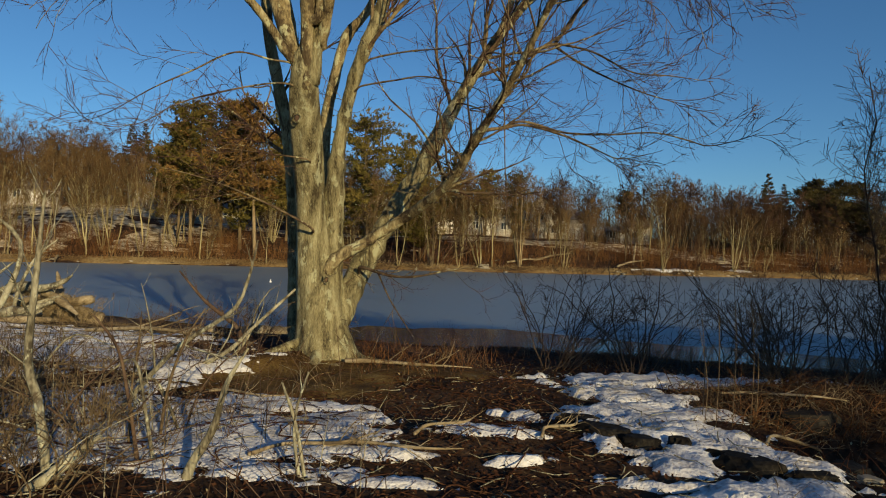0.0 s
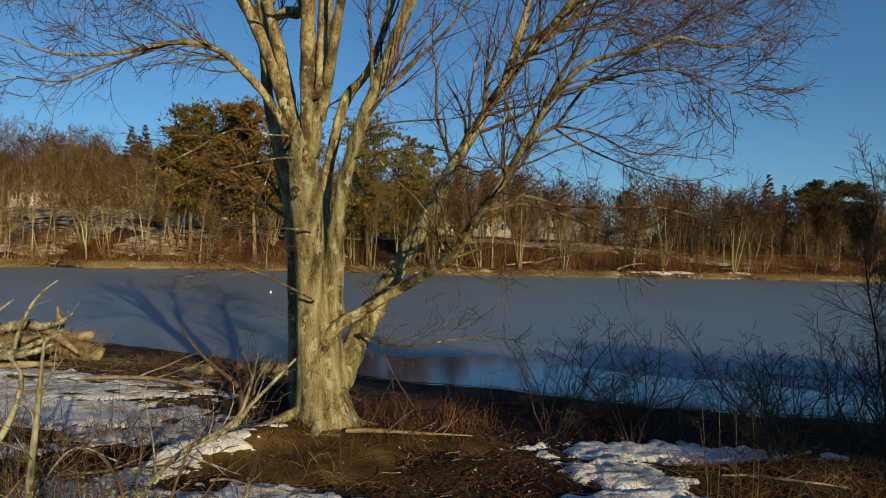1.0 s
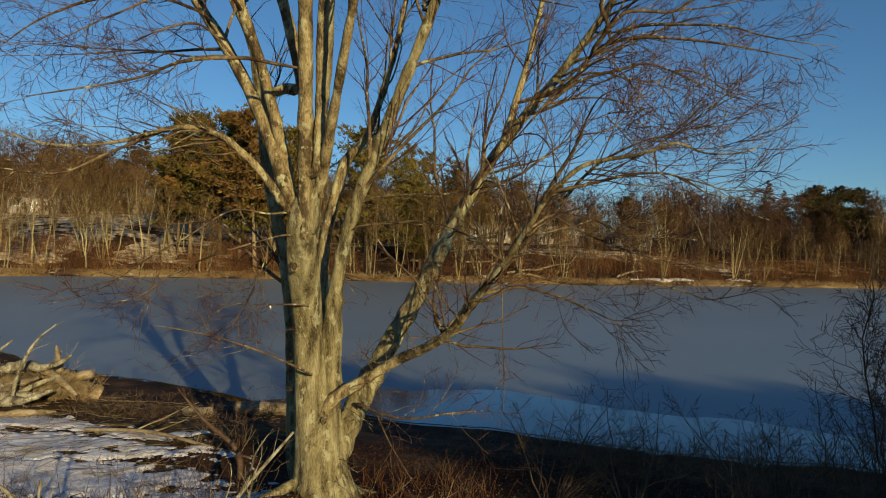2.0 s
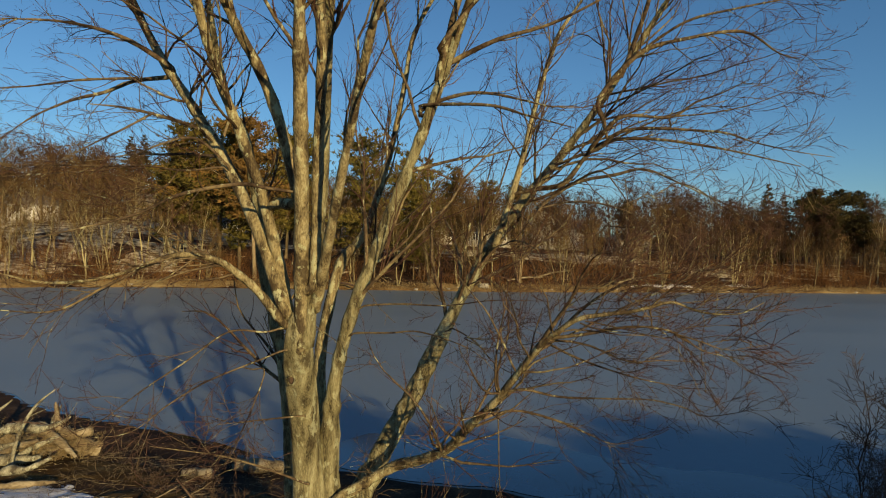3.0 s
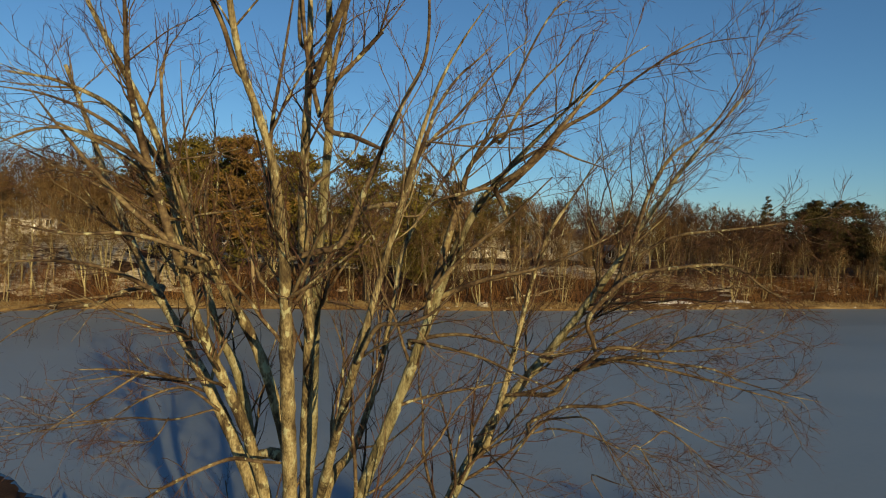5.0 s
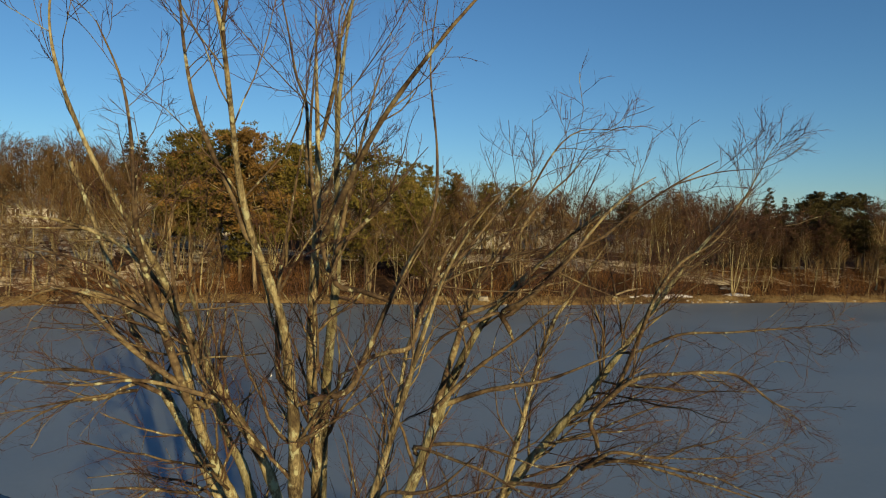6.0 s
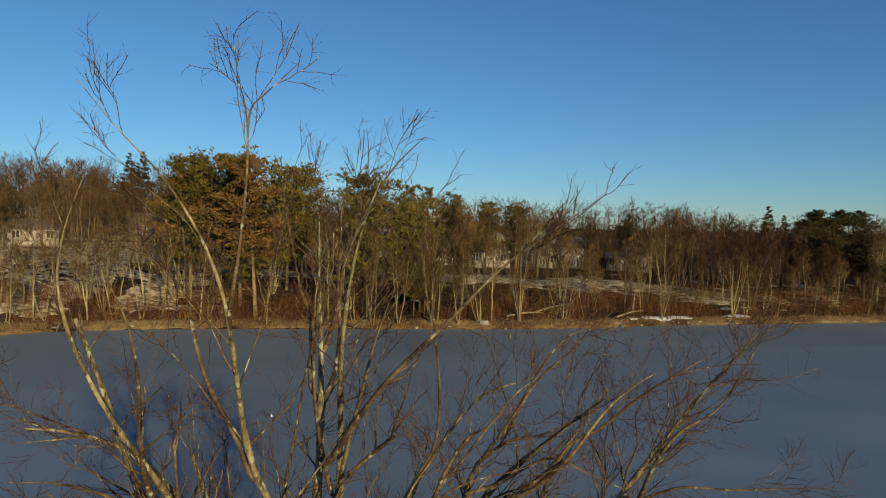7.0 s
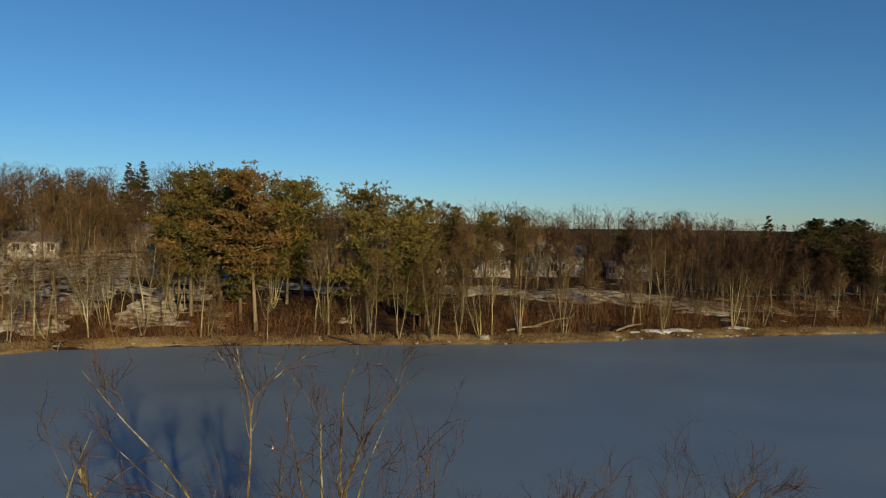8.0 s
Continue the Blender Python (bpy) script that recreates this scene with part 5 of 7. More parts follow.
stick("fallen_branch", "pale bare branch lying beside the trunk's roots", "branch", [(-1.3, 8.72, float(land(-1.3, 8.72)) + 0.06, 0.035), (-0.9, 8.78, float(land(-0.9, 8.78)) + 0.07, 0.03), (-0.3, 8.85, float(land(-0.3, 8.85)) + 0.05, 0.022), (0.45, 8.9, float(land(0.45, 8.9)) + 0.03, 0.01)], LOG, 8, 7, 35, group="fallen branches")

for i, (x, y, h, lean) in enumerate([(-3.3, 4.7, 0.9, 0.2), (-4.0, 5.8, 0.9, 0.3), (-3.1, 5.6, 0.7, -0.2), (-4.5, 6.6, 0.9, 0.0), (-2.4, 3.9, 0.6, 0.3)]):
    shrub((x, y), h, 0.9, 9, 90 + i, TANGLE, "low tangled brown bush in patchy snow", name="bush", group="bushes on the near bank", lean=(lean, 0), twigs=(6, 4), sway=0.35)

arc = np.random.default_rng(53)
for i in range(16):
    x, y = float(arc.uniform(-3.9, -1.5)), float(arc.uniform(3.6, 5.6))
    x -= max(0.0, (x + 2.3)) * 0.6
    z, r, h, lean = float(land(x, y)) - 0.03, float(arc.uniform(0.007, 0.017)), float(arc.uniform(0.5, 1.0)), float(arc.normal(0, 0.35))
    stick("brush_stem", "bent dead brush stem standing in patchy snow", "stem", [(x, y, z, r), (x + lean * 0.3, y + 0.05, z + h * 0.45, r * 0.9), (x + lean * 0.8 + 0.05, y + 0.1, z + h * 0.85, r * 0.7), (x + lean * 1.5 + 0.1, y + 0.1, z + h * (1.1 if i % 3 else 0.75), r * 0.35)], (PALE, TANGLE, SHRUB)[i % 3], 7, 5, 400 + i, group="brush stems on the near bank")

# driftwood and logs along the shore
stick("driftwood_log", "thick bleached driftwood log with broken ends", "log", [(-12.5, 16.2, 0.58, 0.18), (-11.5, 16.1, 0.78, 0.23), (-10.5, 16.1, 0.63, 0.20), (-9.7, 16.1, 0.48, 0.11)], LOG, 12, 5, 41)
stick("driftwood_log", "bleached driftwood log pointing at the pond", "log", [(-10.9, 15.8, 0.38, 0.16), (-9.9, 16.2, 0.73, 0.15), (-9.1, 16.5, 0.88, 0.10)], LOG, 12, 4, 42)


def root_mass(x, y):
    """An upturned stump: a short thick butt with broken roots that spread from it."""
    rng = np.random.default_rng(49)
    z = float(land(x, y))
    ob = thing("root_mass", "upturned stump with broken sunlit pale roots", "stump", (x, y, z - 0.1))
    butt = curve_through([(0.9, 0.3, 0.16, 0.20), (0.4, 0.12, 0.34, 0.26), (0, 0, 0.46, 0.36), (-0.15, -0.05, 0.5, 0.2)], 16)
    part("butt", mesh_of("butt", *tubes(butt[None, :, :3], butt[None, :, 3] * (1 + 0.1 * rng.normal(size=(1, 16))), 14)), LOG, ob)
    for k in range(15):
        a = 2 * math.pi * k / 15 + rng.uniform(-0.2, 0.2)
        r = rng.uniform(0.55, 1.25)
        tip = np.array([-0.35 + rng.uniform(-0.5, 0.3), r * math.cos(a), 0.48 + r * 0.8 * math.sin(a)])
        tip[2] = max(tip[2], 0.12)
        mid = tip * 0.5 + np.array([-0.1, 0, 0.3]) + rng.normal(scale=0.09, size=3)
        q = curve_through([(-0.05, 0, 0.46, 0.15), (*mid, rng.uniform(0.06, 0.1)), (*tip, rng.uniform(0.02, 0.05))], 12)
        part("root", mesh_of("root", *tubes(q[None, :, :3], q[None, :, 3] * (1 + 0.12 * rng.normal(size=(1, 12))), 8)), PALE if k % 3 else LOG, ob)


root_mass(-11.2, 15.9)
root_mass(-9.9, 16.5)
stick("driftwood_log", "broad bleached log slanting up out of a driftwood pile", "log", [(-11.7, 15.4, 0.45, 0.09), (-10.9, 15.5, 1.05, 0.12), (-10.3, 15.62, 1.24, 0.13), (-9.8, 15.5, 1.2, 0.09), (-9.3, 15.5, 1.36, 0.06), (-9.0, 15.4, 1.55, 0.02)], PALE, 12, 5, 240)
stick("driftwood_log", "thick brown broken log lying across driftwood", "log", [(-10.6, 16.0, 1.05, 0.07), (-10.0, 15.85, 1.12, 0.12), (-9.4, 15.6, 0.9, 0.1), (-8.8, 15.3, 0.62, 0.04)], LOG, 12, 6, 241)
stick("driftwood_log", "pale split log propped on the shore", "log", [(-9.9, 13.6, 0.62, 0.07), (-9.4, 13.8, 0.8, 0.1), (-9.0, 13.75, 0.84, 0.07), (-8.6, 14.0, 1.02, 0.03)], PALE, 12, 6, 242)
stick("driftwood_log", "pale log lying flat on the shore", "log", [(-9.4, 13.2, 0.66, 0.05), (-8.7, 13.3, 0.7, 0.07), (-8.2, 13.5, 0.68, 0.03)], LOG, 12, 3, 243)
stick("dead_branch", "pale forked dead branch standing in driftwood", "branch", [(-9.9, 14.6, 0.5, 0.045), (-9.75, 14.6, 1.25, 0.04), (-9.37, 14.6, 1.98, 0.03), (-8.9, 14.6, 2.4, 0.012)], PALE, 8, 6, 244)
stick("driftwood_log", "dark log lying low beside bleached driftwood", "log", [(-12.1, 14.8, 0.31, 0.18), (-10.6, 14.6, 0.37, 0.17), (-9.5, 14.8, 0.33, 0.11)], LOG, 12, 3, 43)
stick("driftwood_log", "short pale log half sunk at the water's edge", "log", [(-5.2, 16.3, 0.12, 0.17), (-4.4, 16.1, 0.2, 0.17), (-3.7, 16.0, 0.2, 0.15)], LOG, 12, 0, 44)
stick("driftwood_log", "short pale log half sunk at the water's edge", "log", [(-6.2, 15.4, 0.25, 0.12), (-5.5, 15.2, 0.3, 0.12)], LOG, 12, 0, 45)
stick("dead_branch", "dark mossy dead branch hanging over the ice", "branch", [(-3.1, 9.9, 0.6, 0.05), (-3.3, 10.3, 1.0, 0.045), (-3.9, 10.5, 1.4, 0.03), (-4.4, 10.6, 1.9, 0.012)], SHRUB, 8, 6, 46)
stick("dead_branch", "dark dead branch lying across the bank", "branch", [(-7.0, 12.5, 0.62, 0.04), (-5.5, 12.0, 0.75, 0.04), (-4.2, 11.4, 0.7, 0.03), (-3.2, 10.8, 0.7, 0.02)], LOG, 8, 8, 47)
stick("dead_branch", "dry dead branch standing among driftwood", "branch", [(-11.3, 15.8, 0.23, 0.06), (-11.3, 15.8, 1.23, 0.05), (-10.7, 15.8, 1.83, 0.02)], PALE, 8, 6, 48)
for i in range(9):
    x, y = -12.6 + 0.42 * i, 15.4 + 0.4 * (i % 3)
    shrub((x, y), 0.75, 1.3, 18, 60 + i, STRAW, "matted brown dry weeds over driftwood", name="dry_weeds", group="weeds over driftwood", twigs=(6, 4))
for i, (x, y, dx, dy, dz, r) in enumerate([(-12.4, 15.6, 1.6, -0.5, 0.5, 0.11), (-11.8, 15.2, 1.5, 0.4, 0.25, 0.13), (-10.9, 15.4, 1.3, -0.3, 0.6, 0.08), (-11.2, 14.8, 1.7, 0.2, 0.1, 0.14), (-12.6, 15.0, 1.2, 0.1, 0.3, 0.12), (-10.3, 15.0, 0.9, 0.6, 0.5, 0.07)]):
    z = float(land(x, y)) + r * 0.7
    stick("driftwood_log", "bleached broken driftwood piled on the shore", "log", [(x, y, z, r), (x + dx * 0.5, y + dy * 0.5, z + dz * 0.6, r * 0.95), (x + dx, y + dy, z + dz, r * 0.6)], PALE if i % 2 else LOG, 10, 5, 140 + i, parts="log", group="piled driftwood")
for i, (x, y, h) in enumerate([(-5.8, 13.6, 0.55), (-4.6, 12.8, 0.6), (-3.6, 11.6, 0.8), (-6.6, 14.6, 0.5), (-4.0, 14.2, 0.5)]):
    shrub((x, y), h, 1.2, 12, 160 + i, SHRUB, "low dark tangle of bare stems on the mud", name="bramble", group="brambles on the shore", twigs=(5, 4))


def stone(name, place, size, seed, mat, label, group="", turn=0, sink=0.3, detail=3):
    rng = np.random.default_rng(seed)
    bm = bmesh.new()
    bmesh.ops.create_icosphere(bm, subdivisions=detail, radius=1)
    off = Vector(rng.uniform(-50, 50, 3))
    for v in bm.verts:
        d = v.co.normalized()
        k = 1 + 0.4 * noise.noise(d * 1.6 + off) + 0.25 * noise.noise(d * 4.5 + off) + 0.1 * noise.noise(d * 11 + off)
        flat = max(-0.55, min(0.62, d.z * k))
        v.co = Vector((d.x * k * size[0], d.y * k * size[1], flat * size[2]))
    x, y = place
    z = float(land(x, y)) + size[2] * (0.55 - sink)
    me = bpy.data.meshes.new(name)
    bm.to_mesh(me)
    bm.free()
    me.materials.append(mat)
    ob = new(name, me)
    ob.matrix_world = pose(x, y, z, 0, 0, turn)
    return tagged(ob, label, "rock", group)


# half-buried stones in place of dark undercut gaps; only the pale one is plain
for i, (x, y, a, b, c, turn) in enumerate([(1.5, 5.72, 0.3, 0.13, 0.16, -35), (1.72, 5.42, 0.16, 0.1, 0.14, -25), (2.05, 5.38, 0.11, 0.09, 0.2, 10), (2.42, 5.02, 0.3, 0.14, 0.17, -32), (2.85, 4.78, 0.2, 0.1, 0.12, -8), (1.4, 6.25, 0.22, 0.1, 0.12, -10), (3.26, 4.78, 0.09, 0.07, 0.1, 0), (3.45, 5.5, 0.34, 0.22, 0.16, 30), (3.9, 6.75, 0.4, 0.2, 0.2, 10)]):
    stone("rock", (x, y), (a, b, c), i, BOULDER if i == 6 else ROCK, "small pale stone in brown litter" if i == 6 else "near-black rock standing in for a shaded gap in snow", "rocks in the snow", turn, 0.62)
float_z = 0.004
bm = bmesh.new()
bmesh.ops.create_uvsphere(bm, u_segments=16, v_segments=10, radius=0.08, matrix=Matrix.Translation((0, 0, 0.065)))
bmesh.ops.create_cone(bm, cap_ends=True, segments=12, radius1=0.025, radius2=0.015, depth=0.1, matrix=Matrix.Translation((0, 0, 0.17)))
bm_me = bpy.data.meshes.new("float")
bm.to_mesh(bm_me)
bm.free()
marker = thing("marker_float", "small white marker float frozen into the ice", "float", (-11.9, 43.9, float_z))
part("float", bm_me, WHITE, marker)

# ---- litter, grass and brush of the near bank ----


def blades(n, seed, region, height, mat, name, label, lean=0.5, width=0.006, bend=0.5):
    rng = np.random.default_rng(seed)
    x0, x1, y0, y1, gate = region
    x, y = rng.uniform(x0, x1, n), rng.uniform(y0, y1, n)
    ok = rng.random(n) < np.clip(gate(x, y), 0, 1)
    x, y = x[ok], y[ok]
    k = len(x)
    base = np.stack([x, y, land(x, y) - 0.02], 1)
    a, t = rng.uniform(0, 2 * np.pi, k), rng.uniform(0, lean, k)
    d = np.stack([np.cos(a) * t, np.sin(a) * t, np.ones(k)], 1)
    h = height * rng.uniform(0.35, 1.2, k)
    s = np.linspace(0, 1, 4)
    P = base[:, None] + unit(d)[:, None] * (h[:, None] * s)[:, :, None]
    fall = rng.uniform(0, bend, k) * h
    P[:, :, 0] += np.cos(a)[:, None] * fall[:, None] * s ** 2
    P[:, :, 1] += np.sin(a)[:, None] * fall[:, None] * s ** 2
    P[:, :, 2] -= fall[:, None] * s ** 2 * 0.6
    P[:, :, 2] = np.maximum(P[:, :, 2], land(P[:, :, 0], P[:, :, 1]) - 0.02)
    R = width * rng.uniform(0.5, 1.2, k)[:, None] * np.array([1, 0.9, 0.7, 0.25])
    me = mesh_of(name, *tubes(P, R, 3))
    me.materials.append(mat)
    return tagged(new(name, me), label, "grass", kind="stuff")


clump = lambda s, o: (lambda x, y: (rough_noise(x * s + o, y * s, 3) - 0.0) * 3)
left_side = lambda x, y: step(-0.6, -2.6, x) * (0.75 + clump(0.9, 3)(x, y)) * (y < 9.5) * (1 - 0.75 * np.exp(-((x + 1.9) / 1.3) ** 4 - ((y - 5.8) / 1.3) ** 4)) * (1 - 0.8 * np.exp(-((x + 3.1) / 0.8) ** 4 - ((y - 7.6) / 0.9) ** 4))
blades(3000, 1, (-8, 0, 3.2, 9.5, left_side), 0.5, SHRUB, "dry_grass", "tangled brown dry grass through the snow", 0.9, 0.0036, 0.9)
blades(1500, 8, (-8, 0, 3.2, 9.5, left_side), 0.4, STRAW, "dry_grass", "tangled dry straw-coloured grass through the snow", 1.0, 0.0036, 0.9)
blades(1500, 2, (-8, -1, 3.2, 9, left_side), 1.0, SHRUB, "brush_stems", "thin brown brush stems on the snowy bank", 0.5, 0.004, 0.3)
corner = lambda x, y: step(-1.2, -2.3, x + 0.22 * (y - 4)) * (0.8 + clump(1.1, 31)(x, y))
blades(480, 28, (-6, -1.0, 2.7, 6.6, corner), 0.62, TANGLE, "brush_stems", "matted dark brown brush over patchy snow", 1.3, 0.0042, 1.1)
blades(240, 29, (-6, -1.0, 2.7, 6.6, corner), 1.0, SHRUB, "brush_stems", "dark arching brush stems over patchy snow", 0.9, 0.0045, 0.9)
blades(330, 18, (-5.5, -0.4, 2.9, 5.6, lambda x, y: 0.35 + clump(1.3, 6)(x, y)), 0.75, SHRUB, "brush_stems", "thin dark brush stems in front of the snow", 0.7, 0.0042, 0.5)
blades(300, 19, (-5.5, -0.4, 2.9, 5.6, lambda x, y: 0.3 + clump(1.1, 16)(x, y)), 0.85, PALE, "brush_stems", "thin pale dry stems in front of the snow", 0.7, 0.0045, 0.5)
blades(1500, 3, (-1.5, 2.8, 3.2, 9, clump(1.1, 8)), 0.28, TANGLE, "dry_grass", "short dry grass through brown litter", 1.0, 0.0032, 1.0)
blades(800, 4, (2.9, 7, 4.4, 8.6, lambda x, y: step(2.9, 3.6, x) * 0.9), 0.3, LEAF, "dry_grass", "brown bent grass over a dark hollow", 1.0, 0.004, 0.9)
blades(1300, 14, (2.9, 6.5, 6.4, 7.6, lambda x, y: 0.7 + 0 * x), 0.3, TANGLE, "dry_grass", "pale bent grass along a low ledge", 1.2, 0.004, 0.9)
blades(150, 24, (3.6, 6.8, 4.4, 6.8, clump(1.0, 21)), 0.6, TANGLE, "weed_stalks", "pale dry weed stalks over a dark hollow", 0.6, 0.004, 0.5)
blades(3000, 5, (0, 8.5, 9, 13.5, clump(0.8, 5)), 0.55, SHRUB, "brush_stems", "dark weed stems at the water's edge", 0.5, 0.004, 0.3)
blades(4500, 6, (-14, -4, 10, 19, clump(0.7, 2)), 0.24, TANGLE, "dry_grass", "flattened dry grass along the shore", 1.0, 0.006, 1.0)
blades(5000, 9, (-9, 8, -5, 3.2, clump(0.7, 12)), 0.35, STRAW, "dry_grass", "short dry grass through brown litter", 1.0, 0.0036, 1.0)
blades(1500, 34, (0.2, 8.5, 8.9, 12.6, lambda x, y: 0.5 + clump(1.3, 41)(x, y)), 0.5, BRUSH, "red_stems", "rusty brown weeds along the water's edge", 0.7, 0.0045, 0.6)
blades(700, 35, (2.7, 6.8, 6.3, 7.9, lambda x, y: 0.6 + clump(1.4, 44)(x, y)), 0.42, BRUSH, "red_stems", "rusty bent weeds on a low ledge", 1.2, 0.0045, 1.0)
blades(350, 7, (-1.2, 0.4, 8.2, 10.2, lambda x, y: 0.5 + 0 * x), 0.4, BRUSH, "red_stems", "short reddish stems round the roots", 0.6, 0.004, 0.3)


def litter(n, seed, region, size, mat, label):
    """Curled dead leaves, each a bent pair of faces, on the ground."""
    rng = np.random.default_rng(seed)
    x, y = rng.uniform(region[0], region[1], n), rng.uniform(region[2], region[3], n)
    ok = (snow_depth(x, y) < rng.uniform(-0.3, 0.25, n)) & (near_shore(x) - y > 0.4) & (moss_cover(x, y) < rng.uniform(-0.1, 0.6, n))
    x, y = x[ok], y[ok]
    k = len(x)
    c = np.stack([x, y, np.maximum(land(x, y), near_snow(x, y)) + rng.uniform(0.004, 0.03, k)], 1)
    a, s = rng.uniform(0, 2 * np.pi, k), size * rng.uniform(0.5, 1.3, k)
    u = np.stack([np.cos(a), np.sin(a), rng.normal(scale=0.35, size=k)], 1) * s[:, None]
    w = np.stack([-np.sin(a), np.cos(a), rng.normal(scale=0.35, size=k)], 1) * s[:, None] * 0.6
    lift = np.array([0, 0, 1]) * s[:, None] * 0.3
    V = np.stack([c - u, c - 0.1 * u + w + lift, c + u, c - 0.1 * u - w + lift * 0.6], 1).reshape(-1, 3)
    i = np.arange(k) * 4
    me = mesh_of("leaf_litter", V, (), np.concatenate([np.stack([i, i + 2, i + 1], 1), np.stack([i, i + 3, i + 2], 1)]), False)
    me.materials.append(mat)
    tagged(new("leaf_litter", me), label, "leaves", kind="stuff")


litter(62000, 3, (-6, 6.5, -3, 12), 0.021, LEAF, "brown dead leaves thick on the bank")
litter(5500, 4, (-4, 6, -3, 10), 0.017, STRAW, "pale dead leaves and chips on the bank")


def deadfall(n, seed, region, mat, label, length):
    """Small broken twigs that lie where they fell."""
    rng = np.random.default_rng(seed)
    x, y, a = rng.uniform(region[0], region[1], n), rng.uniform(region[2], region[3], n), rng.uniform(0, 2 * np.pi, n)
    h = length * rng.uniform(0.3, 1.3, n)
    s = np.linspace(-0.5, 0.5, 4)
    bend = rng.normal(scale=0.12, size=(n, 1)) * h[:, None] * (4 * s ** 2)
    X = x[:, None] + np.cos(a)[:, None] * h[:, None] * s - np.sin(a)[:, None] * bend
    Y = y[:, None] + np.sin(a)[:, None] * h[:, None] * s + np.cos(a)[:, None] * bend
    Z = np.maximum(land(X, Y), near_snow(X, Y)) + 0.006 + rng.uniform(0, 0.05, (n, 1)) * rng.random((n, 4))
    R = rng.uniform(0.0025, 0.007, (n, 1)) * np.array([1, 0.9, 0.8, 0.5])
    me = mesh_of("deadfall", *tubes(np.stack([X, Y, Z], -1), R, 4))
    me.materials.append(mat)
    tagged(new("deadfall", me), label, "twigs", kind="stuff")


deadfall(2200, 21, (-7, 1.2, -2, 9), LEAF, "dark broken twigs strewn over snow and soil", 0.35)
deadfall(1000, 22, (-7, 5.5, -3, 9), PALE, "pale broken twigs strewn over snow and soil", 0.3)
deadfall(500, 23, (-13, -4, 10, 17), LOG, "grey broken branches strewn along the shore", 0.9)

# ---- far bank: woods ----


def bare_tree(seed, height, stems=1, wide=0.24, low=0.32, dense=1.0, mat=None, label="leafless brown hardwood tree on the far shore", twig=None):
    """A leafless tree at the origin: straight stems that fork into a rounded crown of fine twigs."""
    rng = np.random.default_rng(seed)
    ob = thing("bare_tree", label, "tree")
    s = np.linspace(0, 1, 12)
    a = rng.uniform(0, 2 * np.pi) + np.arange(stems) * 2 * np.pi / stems
    tilt = np.where(stems > 1, rng.uniform(0.08, 0.22, stems), rng.uniform(0, 0.04, stems))
    h = height * rng.uniform(0.78, 0.88, stems)
    bow = s ** 0.8
    P = np.stack([np.cos(a)[:, None] * tilt[:, None] * h[:, None] * bow, np.sin(a)[:, None] * tilt[:, None] * h[:, None] * bow, h[:, None] * s], -1)
    P = P + np.cumsum(rng.normal(scale=0.0045 * height, size=P.shape) * np.array([1, 1, 0]), 1) * (s > 0)[None, :, None]
    P[:, :, 2] -= 0.4
    R = (0.0095 * height * (0.72 if stems > 1 else 1.0)) * (1 - 0.9 * s)[None] * np.ones((stems, 1))
    mid = np.array([0, 0, height * (0.5 + 0.5 * low)])
    half = np.array([wide, wide, 0.5 - 0.5 * low]) * height

    def inside(Q):
        """Bends what reaches out of the crown's rounded outline back to it."""
        v = (Q - mid) / half
        g = np.linalg.norm(v, axis=-1, keepdims=True)
        lump = 1 + 0.16 * np.sin(v[..., :1] * 5 + seed) * np.sin(v[..., 1:2] * 4.3 + v[..., 2:] * 3 + seed * 1.7)
        f = np.where(g > 0.7, 0.7 + 0.26 * np.tanh((g - 0.7) / 0.3), g) * lump
        return mid + v / np.maximum(g, 1e-6) * f * half

    b1, r1 = sprout(rng, P, R, max(7, int(26 / stems ** 0.75)), (low, 0.99), 0.5, 46, 0.14, 5, 0.45, 0.11, 1.2)
    r1 = r1 * 0.72
    b1 = np.concatenate([b1[:, :1], inside(b1[:, 1:])], 1)
    part("trunk", mesh_of("trunk", *joined([tubes(P, R, 7), tubes(b1, r1, 4)])), mat or FAR_BARK, ob)
    b2, r2 = sprout(rng, b1, r1, int(6 * dense), (0.15, 1.0), 0.5, 44, 0.10, 3, 0.55, 0.1, 0.8)
    b2 = np.concatenate([b2[:, :1], b2[:, 1:] + 0.9 * (inside(b2[:, 1:]) - b2[:, 1:])], 1)
    b3, r3 = sprout(rng, b2, r2, int(11 * dense), (0.0, 1.0), 0.5, 46, 0.12, 2, 0.8, 0.08, 0.6)
    b3[:, 1] += 0.8 * (inside(b3[:, 1]) - b3[:, 1])
    V, Q = tubes(b2, np.maximum(r2 * 0.6, 0.014), 3)
    W, T = spines(b3[:, 0], b3[:, 1], np.full(len(b3), 0.0145))
    part("crown", mesh_of("crown", np.concatenate([V, W]), Q, T + len(V)), twig or FAR_TWIG, ob, "hazy brown crown of bare twigs")
    return ob


